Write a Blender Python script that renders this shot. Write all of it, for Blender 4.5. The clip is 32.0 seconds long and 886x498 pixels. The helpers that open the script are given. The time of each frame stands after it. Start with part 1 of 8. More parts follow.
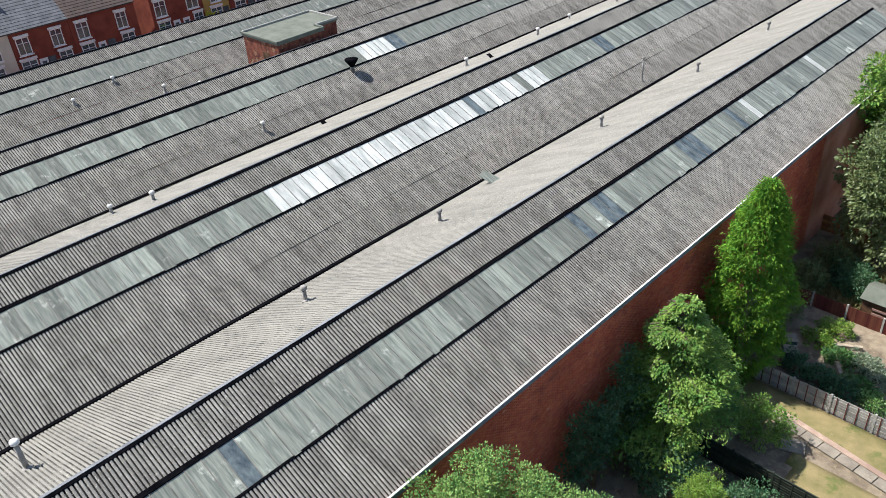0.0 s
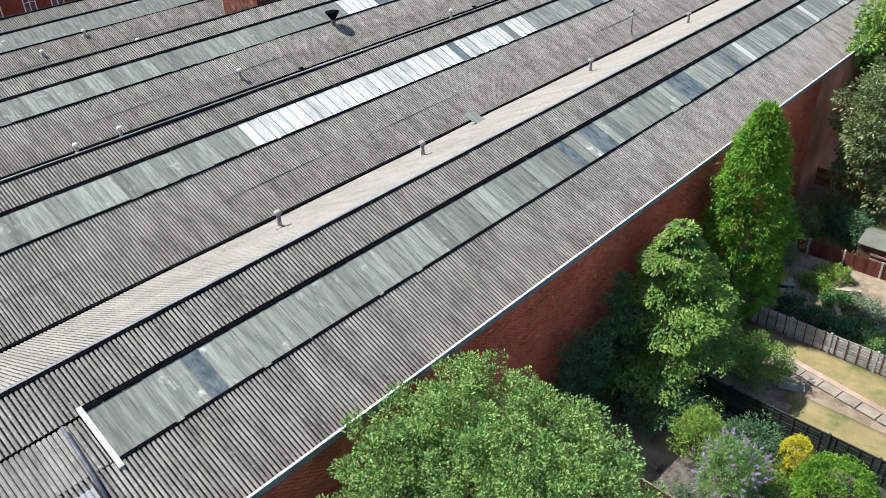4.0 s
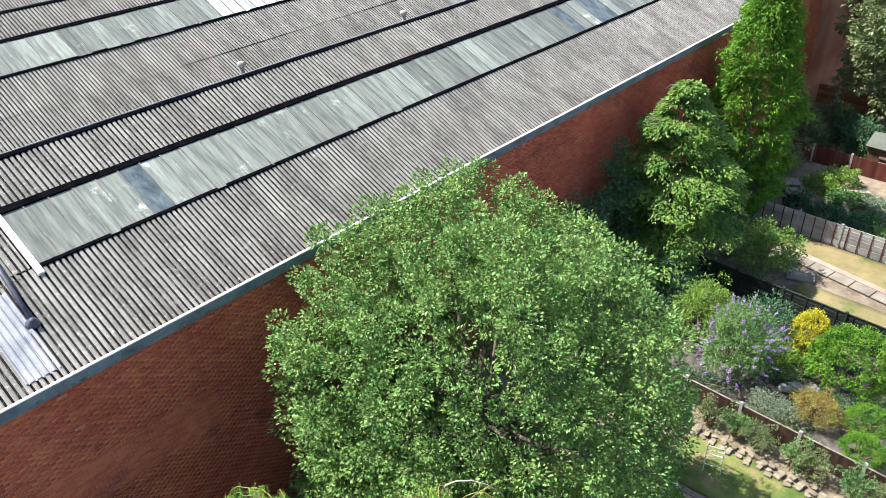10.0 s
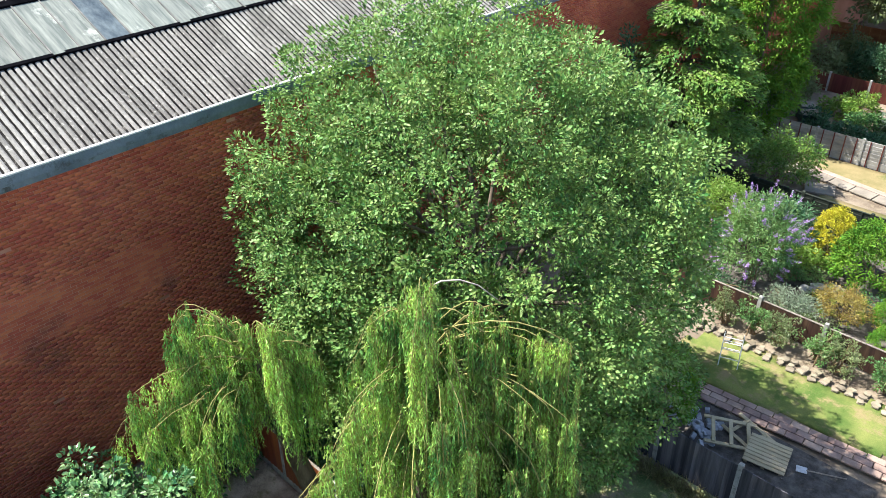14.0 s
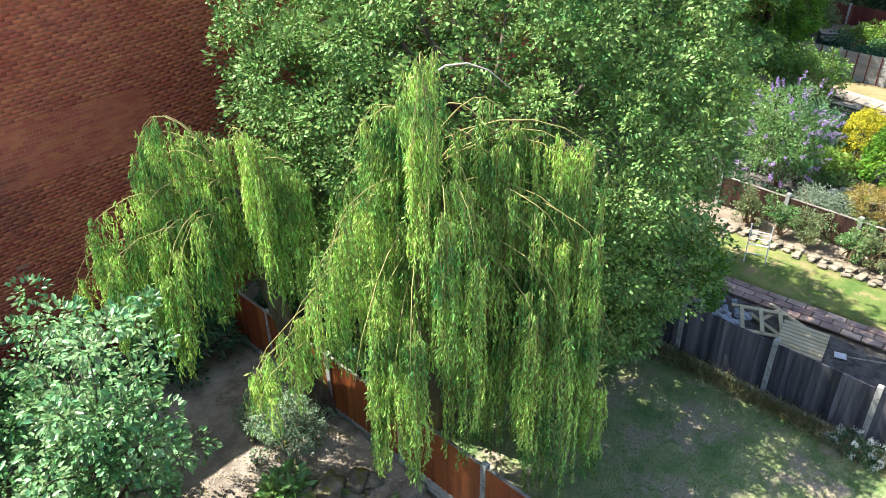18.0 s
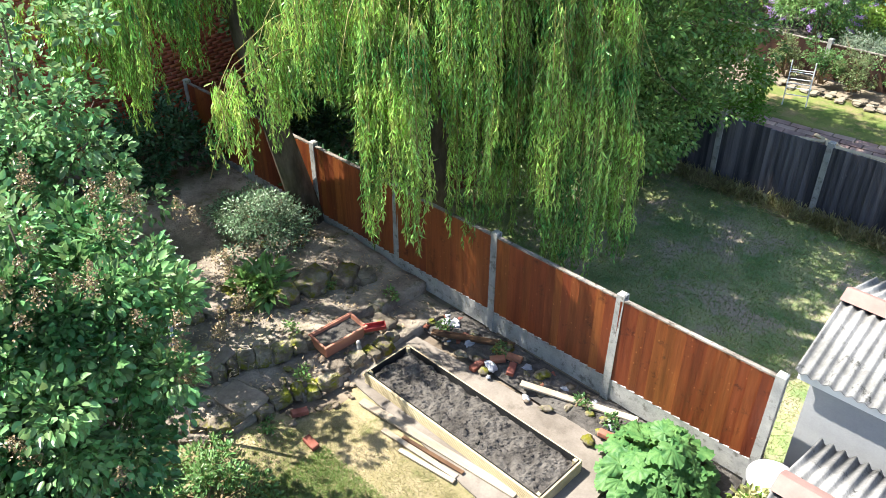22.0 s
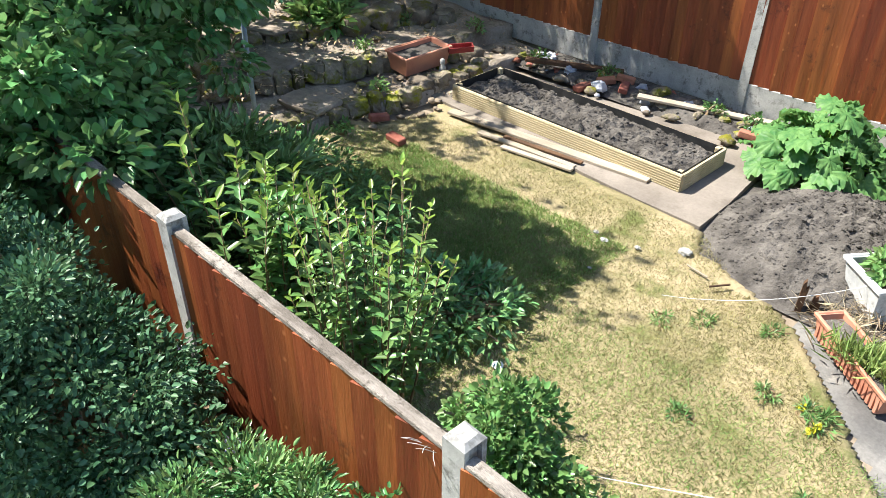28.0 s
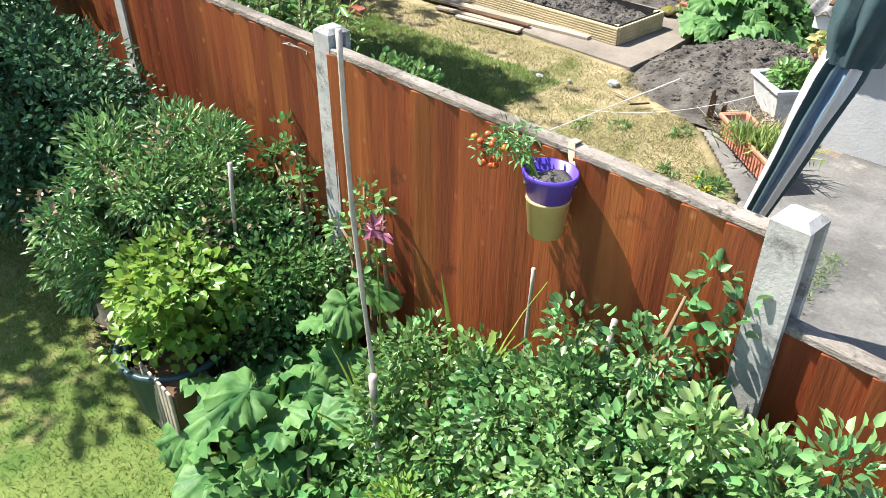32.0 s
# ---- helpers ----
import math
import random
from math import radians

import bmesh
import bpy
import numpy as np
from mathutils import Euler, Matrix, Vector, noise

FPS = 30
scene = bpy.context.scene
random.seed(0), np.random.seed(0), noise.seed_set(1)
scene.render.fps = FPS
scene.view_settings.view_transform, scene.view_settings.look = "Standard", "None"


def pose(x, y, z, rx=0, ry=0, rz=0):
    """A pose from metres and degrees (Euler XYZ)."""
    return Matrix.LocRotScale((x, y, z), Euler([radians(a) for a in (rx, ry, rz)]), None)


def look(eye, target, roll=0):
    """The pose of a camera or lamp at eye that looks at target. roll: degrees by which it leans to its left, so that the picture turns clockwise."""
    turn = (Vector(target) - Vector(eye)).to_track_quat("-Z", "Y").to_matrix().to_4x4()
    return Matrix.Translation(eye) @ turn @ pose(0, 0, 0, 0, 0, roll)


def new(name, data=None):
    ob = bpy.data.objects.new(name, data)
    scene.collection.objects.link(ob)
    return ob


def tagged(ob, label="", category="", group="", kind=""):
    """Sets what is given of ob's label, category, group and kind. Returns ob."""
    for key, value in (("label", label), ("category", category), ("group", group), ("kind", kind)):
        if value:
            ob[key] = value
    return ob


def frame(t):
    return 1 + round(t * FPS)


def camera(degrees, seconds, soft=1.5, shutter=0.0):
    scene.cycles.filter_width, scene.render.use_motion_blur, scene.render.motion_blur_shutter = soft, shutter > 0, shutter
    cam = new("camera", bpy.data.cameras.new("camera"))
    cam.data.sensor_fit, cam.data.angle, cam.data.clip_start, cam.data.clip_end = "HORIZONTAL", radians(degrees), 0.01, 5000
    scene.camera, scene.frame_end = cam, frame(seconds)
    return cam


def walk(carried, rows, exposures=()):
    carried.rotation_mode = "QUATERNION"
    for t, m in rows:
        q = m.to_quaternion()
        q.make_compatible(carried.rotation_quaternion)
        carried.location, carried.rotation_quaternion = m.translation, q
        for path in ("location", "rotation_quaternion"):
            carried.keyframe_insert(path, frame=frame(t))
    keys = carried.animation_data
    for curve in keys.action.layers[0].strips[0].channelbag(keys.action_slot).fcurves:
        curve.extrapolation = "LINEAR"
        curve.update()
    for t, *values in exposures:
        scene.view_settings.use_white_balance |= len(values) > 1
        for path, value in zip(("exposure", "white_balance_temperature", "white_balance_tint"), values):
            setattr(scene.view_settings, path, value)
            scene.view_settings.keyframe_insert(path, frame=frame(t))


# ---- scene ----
cam = camera(59.0, 32.0, 0.5)
PATH = [
    (0, (0.592, 1.584, 28.699), (-0.623, 2.75, 27.62), -4.3),
    (0.5, (0.748, 1.565, 28.24), (-0.469, 2.732, 27.164), -4.4),
    (1, (0.806, 1.517, 27.762), (-0.409, 2.688, 26.688), -4.3),
    (1.5, (0.783, 1.447, 27.259), (-0.427, 2.625, 26.188), -4.2),
    (2, (0.77, 1.396, 26.776), (-0.437, 2.58, 25.707), -4.1),
    (2.5, (0.731, 1.363, 26.314), (-0.472, 2.55, 25.244), -3.9),
    (4.5, (0.692, 1.175, 24.148), (-0.5, 2.38, 23.086), -3.5),
    (5, (0.736, 1.119, 23.624), (-0.453, 2.327, 22.563), -3.4),
    (5.5, (0.682, 1.113, 23.142), (-0.504, 2.326, 22.081), -3.2),
    (6, (0.676, 1.144, 22.659), (-0.509, 2.359, 21.6), -3.2),
    (6.5, (0.711, 1.105, 22.145), (-0.472, 2.321, 21.086), -3.1),
    (7, (0.728, 1.013, 21.571), (-0.451, 2.234, 20.514), -2.9),
    (7.5, (0.679, 1.013, 21.015), (-0.496, 2.24, 19.96), -2.8),
    (8, (0.684, 0.993, 20.527), (-0.49, 2.221, 19.472), -2.7),
    (8.5, (0.716, 0.928, 20.05), (-0.455, 2.158, 18.993), -2.5),
    (9, (0.683, 0.851, 19.58), (-0.482, 2.085, 18.522), -2.3),
    (9.5, (0.646, 0.87, 19.129), (-0.514, 2.105, 18.066), -2.1),
    (10, (0.551, 0.921, 18.631), (-0.604, 2.155, 17.562), -1.8),
    (10.5, (0.408, 0.994, 18.134), (-0.741, 2.227, 17.057), -1.5),
    (11, (0.377, 1.013, 17.518), (-0.774, 2.247, 16.444), -1.5),
    (11.5, (0.426, 0.985, 16.912), (-0.725, 2.221, 15.84), -1.4),
    (12, (0.436, 0.931, 16.341), (-0.715, 2.167, 15.271), -1.3),
    (12.5, (0.495, 0.919, 15.775), (-0.656, 2.157, 14.706), -1.1),
    (13, (0.596, 0.919, 15.139), (-0.555, 2.159, 14.073), -1.0),
    (13.5, (0.623, 0.953, 14.65), (-0.524, 2.196, 13.583), -0.8),
    (14, (0.6, 0.986, 14.212), (-0.549, 2.229, 13.146), -0.7),
    (14.5, (0.538, 0.985, 13.844), (-0.61, 2.228, 12.776), -0.5),
    (16.5, (0.675, 0.948, 12.279), (-0.477, 2.185, 11.211), -1.0),
    (17, (0.687, 0.905, 11.857), (-0.466, 2.141, 10.788), -0.9),
    (17.5, (0.665, 0.875, 11.423), (-0.487, 2.111, 10.354), -0.9),
    (18, (0.658, 0.83, 10.96), (-0.494, 2.068, 9.892), -0.8),
    (19, (0.663, 0.751, 9.968), (-0.485, 1.988, 8.896), -0.7),
    (19.5, (0.717, 0.756, 9.468), (-0.431, 1.991, 8.393), -0.7),
    (20, (0.7, 0.767, 9.019), (-0.448, 2.0, 7.942), -0.6),
    (20.5, (0.638, 0.795, 8.566), (-0.509, 2.026, 7.484), -0.6),
    (21, (0.628, 0.771, 8.074), (-0.519, 2.0, 6.989), -0.6),
    (21.5, (0.678, 0.707, 7.579), (-0.466, 1.93, 6.485), -0.3),
    (22, (0.706, 0.674, 7.056), (-0.436, 1.896, 5.958), -0.2),
    (22.5, (0.699, 0.653, 6.566), (-0.439, 1.873, 5.463), 0.0),
    (23, (0.71, 0.648, 6.049), (-0.425, 1.864, 4.939), 0.0),
    (23.5, (0.707, 0.66, 5.539), (-0.427, 1.868, 4.42), -0.0),
    (24, (0.718, 0.632, 5.062), (-0.412, 1.838, 3.937), 0.2),
    (24.5, (0.72, 0.62, 4.605), (-0.408, 1.823, 3.473), 0.3),
    (26.5, (0.622, 0.309, 4.115), (-0.517, 1.512, 2.995), 0.2),
    (27, (0.385, -0.073, 3.874), (-0.76, 1.125, 2.755), 0.1),
    (27.5, (0.297, -0.304, 3.668), (-0.851, 0.89, 2.548), 0.1),
    (28, (0.375, -0.407, 3.528), (-0.775, 0.783, 2.405), 0.2),
    (28.5, (0.445, -0.496, 3.497), (-0.71, 0.691, 2.377), 0.0),
    (29, (0.609, -0.495, 3.274), (-0.55, 0.689, 2.155), 0.0),
    (29.5, (0.677, -0.561, 3.076), (-0.484, 0.623, 1.958), 0.0),
    (30, (0.655, -0.637, 3.056), (-0.506, 0.545, 1.935), 0.1),
    (30.5, (0.648, -0.59, 3.305), (-0.516, 0.59, 2.186), -0.1),
    (31, (0.772, -0.598, 3.173), (-0.397, 0.581, 2.058), -0.2),
    (31.5, (1.309, -0.81, 2.846), (0.139, 0.369, 1.731), 0.1),
    (32, (1.66, -0.924, 2.572), (0.486, 0.254, 1.461), 0.1),
]
walk(cam, [(t, look(eye, target, roll)) for t, eye, target, roll in PATH], ((0.0, 0.66), (4.0, 0.8), (9.0, 1.12), (14.0, 1.38), (18.0, 1.62), (22.0, 1.6), (24.0, 1.54), (32.0, 1.4)))

# ---- world, sun, exposure ----
FACT, GARD = 0.0, -1.7
world = bpy.data.worlds.new("sky")
scene.world = world
world.use_nodes = True
wn = world.node_tree
sky = wn.nodes.new("ShaderNodeTexSky")
sky.sky_type = "NISHITA"
sky.sun_disc = False
SUN_AZ, SUN_EL = math.atan2(-0.45, -0.89) + radians(GARD), radians(56)
sun_from = Vector((math.cos(SUN_AZ) * math.cos(SUN_EL), math.sin(SUN_AZ) * math.cos(SUN_EL), math.sin(SUN_EL)))
sky.sun_elevation = SUN_EL
sky.sun_rotation = math.pi / 2 - SUN_AZ
wn.links.new(sky.outputs[0], wn.nodes["Background"].inputs[0])
wn.nodes["Background"].inputs[1].default_value = 0.105
sun = new("sun", bpy.data.lights.new("sun", "SUN"))
sun.data.energy, sun.data.angle, sun.data.color = 5.0, radians(0.5), (1.0, 0.95, 0.87)
sun.matrix_basis = look(sun_from * 80, (0, 0, 0))

# ---- building blocks ----
GM = Matrix.Rotation(radians(GARD), 4, "Z")
FM = Matrix.Translation((-14.0, 0, 0)) @ Matrix.Rotation(radians(FACT), 4, "Z")


def surface(name, a, b, scale=3.0, fine=40.0, rough=0.85, bump=0.25, spread=0.12, stretch=(1, 1, 1), metal=0.0, vary="", vary_amount=0.25, spot=None, spot_scale=1.2, spot_at=0.62, gloss=0.5, bump_dist=0.01, knots=None):
    """A two-scale surface in world metres; vary: 'object' or 'island' shifts the value piece by piece; spot: a patchy third colour."""
    m = bpy.data.materials.new(name)
    m.use_nodes = True
    t = m.node_tree
    N, Lk = t.nodes, t.links
    bs = N["Principled BSDF"]
    geo = N.new("ShaderNodeNewGeometry")
    mp = N.new("ShaderNodeMapping")
    mp.inputs["Scale"].default_value = stretch
    Lk.new(geo.outputs["Position"], mp.inputs["Vector"])
    n1 = N.new("ShaderNodeTexNoise")
    n1.inputs["Scale"].default_value, n1.inputs["Detail"].default_value, n1.inputs["Roughness"].default_value = scale, 6, 0.6
    n2 = N.new("ShaderNodeTexNoise")
    n2.inputs["Scale"].default_value, n2.inputs["Detail"].default_value, n2.inputs["Roughness"].default_value = fine, 4, 0.7
    Lk.new(mp.outputs[0], n1.inputs["Vector"])
    Lk.new(mp.outputs[0], n2.inputs["Vector"])
    r1 = N.new("ShaderNodeValToRGB")
    r1.color_ramp.elements[0].position, r1.color_ramp.elements[1].position = 0.36, 0.64
    r1.color_ramp.elements[0].color, r1.color_ramp.elements[1].color = (*a, 1), (*b, 1)
    Lk.new(n1.outputs["Fac"], r1.inputs[0])
    col = r1.outputs[0]
    if spot:
        n3 = N.new("ShaderNodeTexNoise")
        n3.inputs["Scale"].default_value, n3.inputs["Detail"].default_value, n3.inputs["Roughness"].default_value = spot_scale, 8, 0.72
        Lk.new(geo.outputs["Position"], n3.inputs["Vector"])
        r3 = N.new("ShaderNodeValToRGB")
        r3.color_ramp.elements[0].position, r3.color_ramp.elements[1].position = spot_at - 0.05, spot_at + 0.06
        Lk.new(n3.outputs["Fac"], r3.inputs[0])
        mx = N.new("ShaderNodeMix")
        mx.data_type = "RGBA"
        mx.inputs["B"].default_value = (*spot, 1)
        Lk.new(r3.outputs[0], mx.inputs["Factor"])
        Lk.new(col, mx.inputs["A"])
        col = mx.outputs["Result"]
    if knots:
        mk = N.new("ShaderNodeMapping")
        mk.inputs["Scale"].default_value = (5.0, 0.05, 3.4)
        mk.inputs["Rotation"].default_value = (math.pi / 2, 0, 0)
        Lk.new(geo.outputs["Position"], mk.inputs["Vector"])
        vo = N.new("ShaderNodeTexVoronoi")
        vo.voronoi_dimensions = "2D"
        vo.inputs["Scale"].default_value = 1.0
        Lk.new(mk.outputs[0], vo.inputs["Vector"])
        rk = N.new("ShaderNodeValToRGB")
        rk.color_ramp.elements[0].position, rk.color_ramp.elements[1].position = 0.015, 0.06
        rk.color_ramp.elements[0].color, rk.color_ramp.elements[1].color = (0.9, 0.9, 0.9, 1), (0, 0, 0, 1)
        Lk.new(vo.outputs["Distance"], rk.inputs[0])
        mw = N.new("ShaderNodeMix")
        mw.data_type = "RGBA"
        mw.inputs["B"].default_value = (*knots, 1)
        Lk.new(rk.outputs[0], mw.inputs["Factor"])
        Lk.new(col, mw.inputs["A"])
        col = mw.outputs["Result"]
    hs = N.new("ShaderNodeHueSaturation")
    ma = N.new("ShaderNodeMath")
    ma.operation = "MULTIPLY_ADD"
    ma.inputs[1].default_value, ma.inputs[2].default_value = spread * 2, 1 - spread
    Lk.new(n2.outputs["Fac"], ma.inputs[0])
    val = ma.outputs[0]
    if vary:
        if vary == "object":
            rnd = N.new("ShaderNodeObjectInfo").outputs["Random"]
        else:
            rnd = geo.outputs["Random Per Island"]
        mb = N.new("ShaderNodeMath")
        mb.operation = "MULTIPLY_ADD"
        mb.inputs[1].default_value, mb.inputs[2].default_value = vary_amount * 2, 1 - vary_amount
        Lk.new(rnd, mb.inputs[0])
        mc = N.new("ShaderNodeMath")
        mc.operation = "MULTIPLY"
        Lk.new(mb.outputs[0], mc.inputs[0])
        Lk.new(val, mc.inputs[1])
        val = mc.outputs[0]
        md = N.new("ShaderNodeMath")
        md.operation = "MULTIPLY_ADD"
        md.inputs[1].default_value, md.inputs[2].default_value = vary_amount * 0.12, 0.5 - vary_amount * 0.06
        Lk.new(rnd, md.inputs[0])
        Lk.new(md.outputs[0], hs.inputs["Hue"])
    Lk.new(val, hs.inputs["Value"])
    Lk.new(col, hs.inputs["Color"])
    Lk.new(hs.outputs[0], bs.inputs["Base Color"])
    bs.inputs["Roughness"].default_value, bs.inputs["Metallic"].default_value = rough, metal
    bs.inputs["Specular IOR Level"].default_value = gloss
    if bump:
        bp = N.new("ShaderNodeBump")
        bp.inputs["Strength"].default_value, bp.inputs["Distance"].default_value = bump, bump_dist
        Lk.new(n2.outputs["Fac"], bp.inputs["Height"])
        Lk.new(bp.outputs[0], bs.inputs["Normal"])
    return m


def leaf(name, a, b, trans=0.38, rough=0.36, vary=0.3, clump=0.7, gloss=0.42):
    """Leaves: colour from a to b over the crown, shifted leaf by leaf, with light coming through."""
    m = surface(name, a, b, scale=clump, fine=7.0, rough=rough, bump=0.0, spread=0.15, vary="island", vary_amount=vary, gloss=gloss)
    t = m.node_tree
    bs = t.nodes["Principled BSDF"]
    tr = t.nodes.new("ShaderNodeBsdfTranslucent")
    src = bs.inputs["Base Color"].links[0].from_socket
    br = t.nodes.new("ShaderNodeHueSaturation")
    br.inputs["Hue"].default_value, br.inputs["Value"].default_value = 0.485, 1.25
    src.node.inputs["Saturation"].default_value = 0.96
    t.links.new(src, br.inputs["Color"])
    t.links.new(br.outputs[0], tr.inputs["Color"])
    mix = t.nodes.new("ShaderNodeMixShader")
    mix.inputs[0].default_value = trans
    t.links.new(bs.outputs[0], mix.inputs[1])
    t.links.new(tr.outputs[0], mix.inputs[2])
    t.links.new(mix.outputs[0], t.nodes["Material Output"].inputs["Surface"])
    return m


class Shape:
    """Vertices and faces of one part."""

    def __init__(self):
        self.v, self.f, self.smooth = [], [], False

    def add(self, vs, fs, m=None):
        k = len(self.v)
        for p in vs:
            p = Vector(p)
            self.v.append(tuple(m @ p if m is not None else p))
        self.f += [tuple(i + k for i in q) for q in fs]
        return self

    def box(self, cx, cy, cz, sx, sy, sz, m=None, c=0.0):
        """A box round a centre; c: chamfer."""
        hx, hy, hz = sx / 2, sy / 2, sz / 2
        c = min(c, hx * 0.6, hy * 0.6, hz * 0.6)
        if c <= 0:
            vs = [(cx + x * hx, cy + y * hy, cz + z * hz) for x in (-1, 1) for y in (-1, 1) for z in (-1, 1)]
            return self.add(vs, [(0, 1, 3, 2), (4, 6, 7, 5), (0, 4, 5, 1), (2, 3, 7, 6), (0, 2, 6, 4), (1, 5, 7, 3)], m)
        vs, ids = [], {}
        for x in (-1, 1):
            for y in (-1, 1):
                for z in (-1, 1):
                    for ax, p in enumerate(((x * hx, y * (hy - c), z * (hz - c)), (x * (hx - c), y * hy, z * (hz - c)), (x * (hx - c), y * (hy - c), z * hz))):
                        ids[x, y, z, ax] = len(vs)
                        vs.append((cx + p[0], cy + p[1], cz + p[2]))
        I = lambda x, y, z, a: ids[x, y, z, a]
        fs = []
        for s in (-1, 1):
            q = [[I(s, -1, -1, 0), I(s, 1, -1, 0), I(s, 1, 1, 0), I(s, -1, 1, 0)], [I(-1, s, -1, 1), I(-1, s, 1, 1), I(1, s, 1, 1), I(1, s, -1, 1)], [I(-1, -1, s, 2), I(1, -1, s, 2), I(1, 1, s, 2), I(-1, 1, s, 2)]]
            fs += [tuple(k if s > 0 else k[::-1]) for k in q]
            for r in (-1, 1):
                e = [(I(s, r, -1, 0), I(s, r, 1, 0), I(s, r, 1, 1), I(s, r, -1, 1)), (I(s, -1, r, 0), I(s, 1, r, 0), I(s, 1, r, 2), I(s, -1, r, 2)), (I(-1, s, r, 1), I(1, s, r, 1), I(1, s, r, 2), I(-1, s, r, 2))]
                fs += [k[::-1] if s * r > 0 else k for k in e]
                for u in (-1, 1):
                    k = (I(s, r, u, 0), I(s, r, u, 1), I(s, r, u, 2))
                    fs.append(k if s * r * u > 0 else k[::-1])
        return self.add(vs, fs, m)

    def tube(self, pts, radii, seg=8, cap=True, m=None):
        pts = [Vector(p) for p in pts]
        radii = radii if hasattr(radii, "__len__") else [radii] * len(pts)
        vs, fs = [], []
        up = Vector((0.31, 0.27, 0.91))
        for i, p in enumerate(pts):
            d = (pts[min(i + 1, len(pts) - 1)] - pts[max(i - 1, 0)]).normalized()
            r = d.cross(up)
            r = r.normalized() if r.length > 1e-4 else Vector((1, 0, 0))
            u = r.cross(d)
            for k in range(seg):
                a = 2 * math.pi * k / seg
                vs.append(p + (r * math.cos(a) + u * math.sin(a)) * radii[i])
        for i in range(len(pts) - 1):
            for k in range(seg):
                a, b = i * seg + k, i * seg + (k + 1) % seg
                fs.append((a, b, b + seg, a + seg))
        if cap:
            fs.append(tuple(range(seg))[::-1])
            fs.append(tuple(range((len(pts) - 1) * seg, len(pts) * seg)))
        return self.add(vs, fs, m)

    def lathe(self, prof, seg=20, m=None, squash=1.0):
        """Rings (radius, z) turned about z."""
        vs, fs = [], []
        for r, z in prof:
            for k in range(seg):
                a = 2 * math.pi * k / seg
                vs.append((r * math.cos(a), r * math.sin(a) * squash, z))
        for i in range(len(prof) - 1):
            for k in range(seg):
                a, b = i * seg + k, i * seg + (k + 1) % seg
                fs.append((a, b, b + seg, a + seg))
        fs.append(tuple(range(seg))[::-1])
        fs.append(tuple(range((len(prof) - 1) * seg, len(prof) * seg)))
        return self.add(vs, fs, m)

    def prism(self, outline, z0, z1, m=None):
        """An upright prism over an outline of (x, y)."""
        k = len(outline)
        vs = [(x, y, z0) for x, y in outline] + [(x, y, z1) for x, y in outline]
        fs = [tuple(range(k))[::-1], tuple(range(k, 2 * k))] + [(i, (i + 1) % k, k + (i + 1) % k, k + i) for i in range(k)]
        return self.add(vs, fs, m)

    def blob(self, cx, cy, cz, rx, ry, rz, seed=0, rough=0.25, n=10, flat=-1.0):
        """A lumpy stone or clod."""
        vs, fs = [], []
        for i in range(n + 1):
            th = math.pi * i / n
            for k in range(n + 4):
                ph = 2 * math.pi * k / (n + 4)
                d = Vector((math.sin(th) * math.cos(ph), math.sin(th) * math.sin(ph), math.cos(th)))
                s = 1 + rough * noise.noise(d * 1.7 + Vector((seed * 3.1, seed * 1.7, seed))) + rough * 0.5 * noise.noise(d * 4 + Vector((seed, seed * 2.3, 0)))
                z = max(d.z * s, flat)
                vs.append((cx + d.x * s * rx, cy + d.y * s * ry, cz + z * rz))
        w = n + 4
        for i in range(n):
            for k in range(w):
                fs.append((i * w + k, i * w + w + k, i * w + w + (k + 1) % w, i * w + (k + 1) % w))
        return self.add(vs, fs)

    def rock(self, lx, ly, lz, seed=0, rough=0.16, n=4):
        """A squared stone with uneven faces and worn corners, its base at z = 0."""
        ids = {}
        for i in range(n + 1):
            for j in range(n + 1):
                for k in range(n + 1):
                    if 0 < i < n and 0 < j < n and 0 < k < n:
                        continue
                    q = Vector((2 * i / n - 1, 2 * j / n - 1, 2 * k / n - 1))
                    q *= 1 - 0.16 * max(0.0, q.length - 1.05) / 0.68
                    q += Vector([rough * noise.noise(q * 1.5 + Vector((seed * 3.3 + a * 7, seed * 1.9, a))) for a in range(3)]) * 1.6
                    ids[i, j, k] = len(self.v)
                    self.v.append((q.x * lx / 2, q.y * ly / 2, (q.z + 1) * lz / 2))
        for a in range(n):
            for b in range(n):
                for e in (0, n):
                    for quad in (((e, a, b), (e, a + 1, b), (e, a + 1, b + 1), (e, a, b + 1)), ((a, e, b), (a, e, b + 1), (a + 1, e, b + 1), (a + 1, e, b)), ((a, b, e), (a + 1, b, e), (a + 1, b + 1, e), (a, b + 1, e))):
                        f = tuple(ids[c] for c in quad)
                        self.f.append(f if e else f[::-1])
        return self

    def mesh(self, name, material):
        me = bpy.data.meshes.new(name)
        me.from_pydata(self.v, [], self.f)
        me.materials.append(material)
        if self.smooth:
            me.polygons.foreach_set("use_smooth", [True] * len(me.polygons))
        me.update()
        return me


def part(name, shape, material, parent=None, label="", m=None):
    """One mesh object under a thing or a part; shape may be a Shape or a ready mesh."""
    me = shape.mesh(name, material) if isinstance(shape, Shape) else shape
    ob = new(name, me)
    if parent is not None:
        ob.parent = parent
    if m is not None:
        ob.matrix_basis = m
    if label:
        ob["label"] = label
    return ob


def thing(name, label, category, m=None, group="", kind=""):
    """An empty at a thing's base."""
    ob = new(name)
    ob.empty_display_size = 0.1
    if m is not None:
        ob.matrix_basis = m
    return tagged(ob, label, category, group, kind)


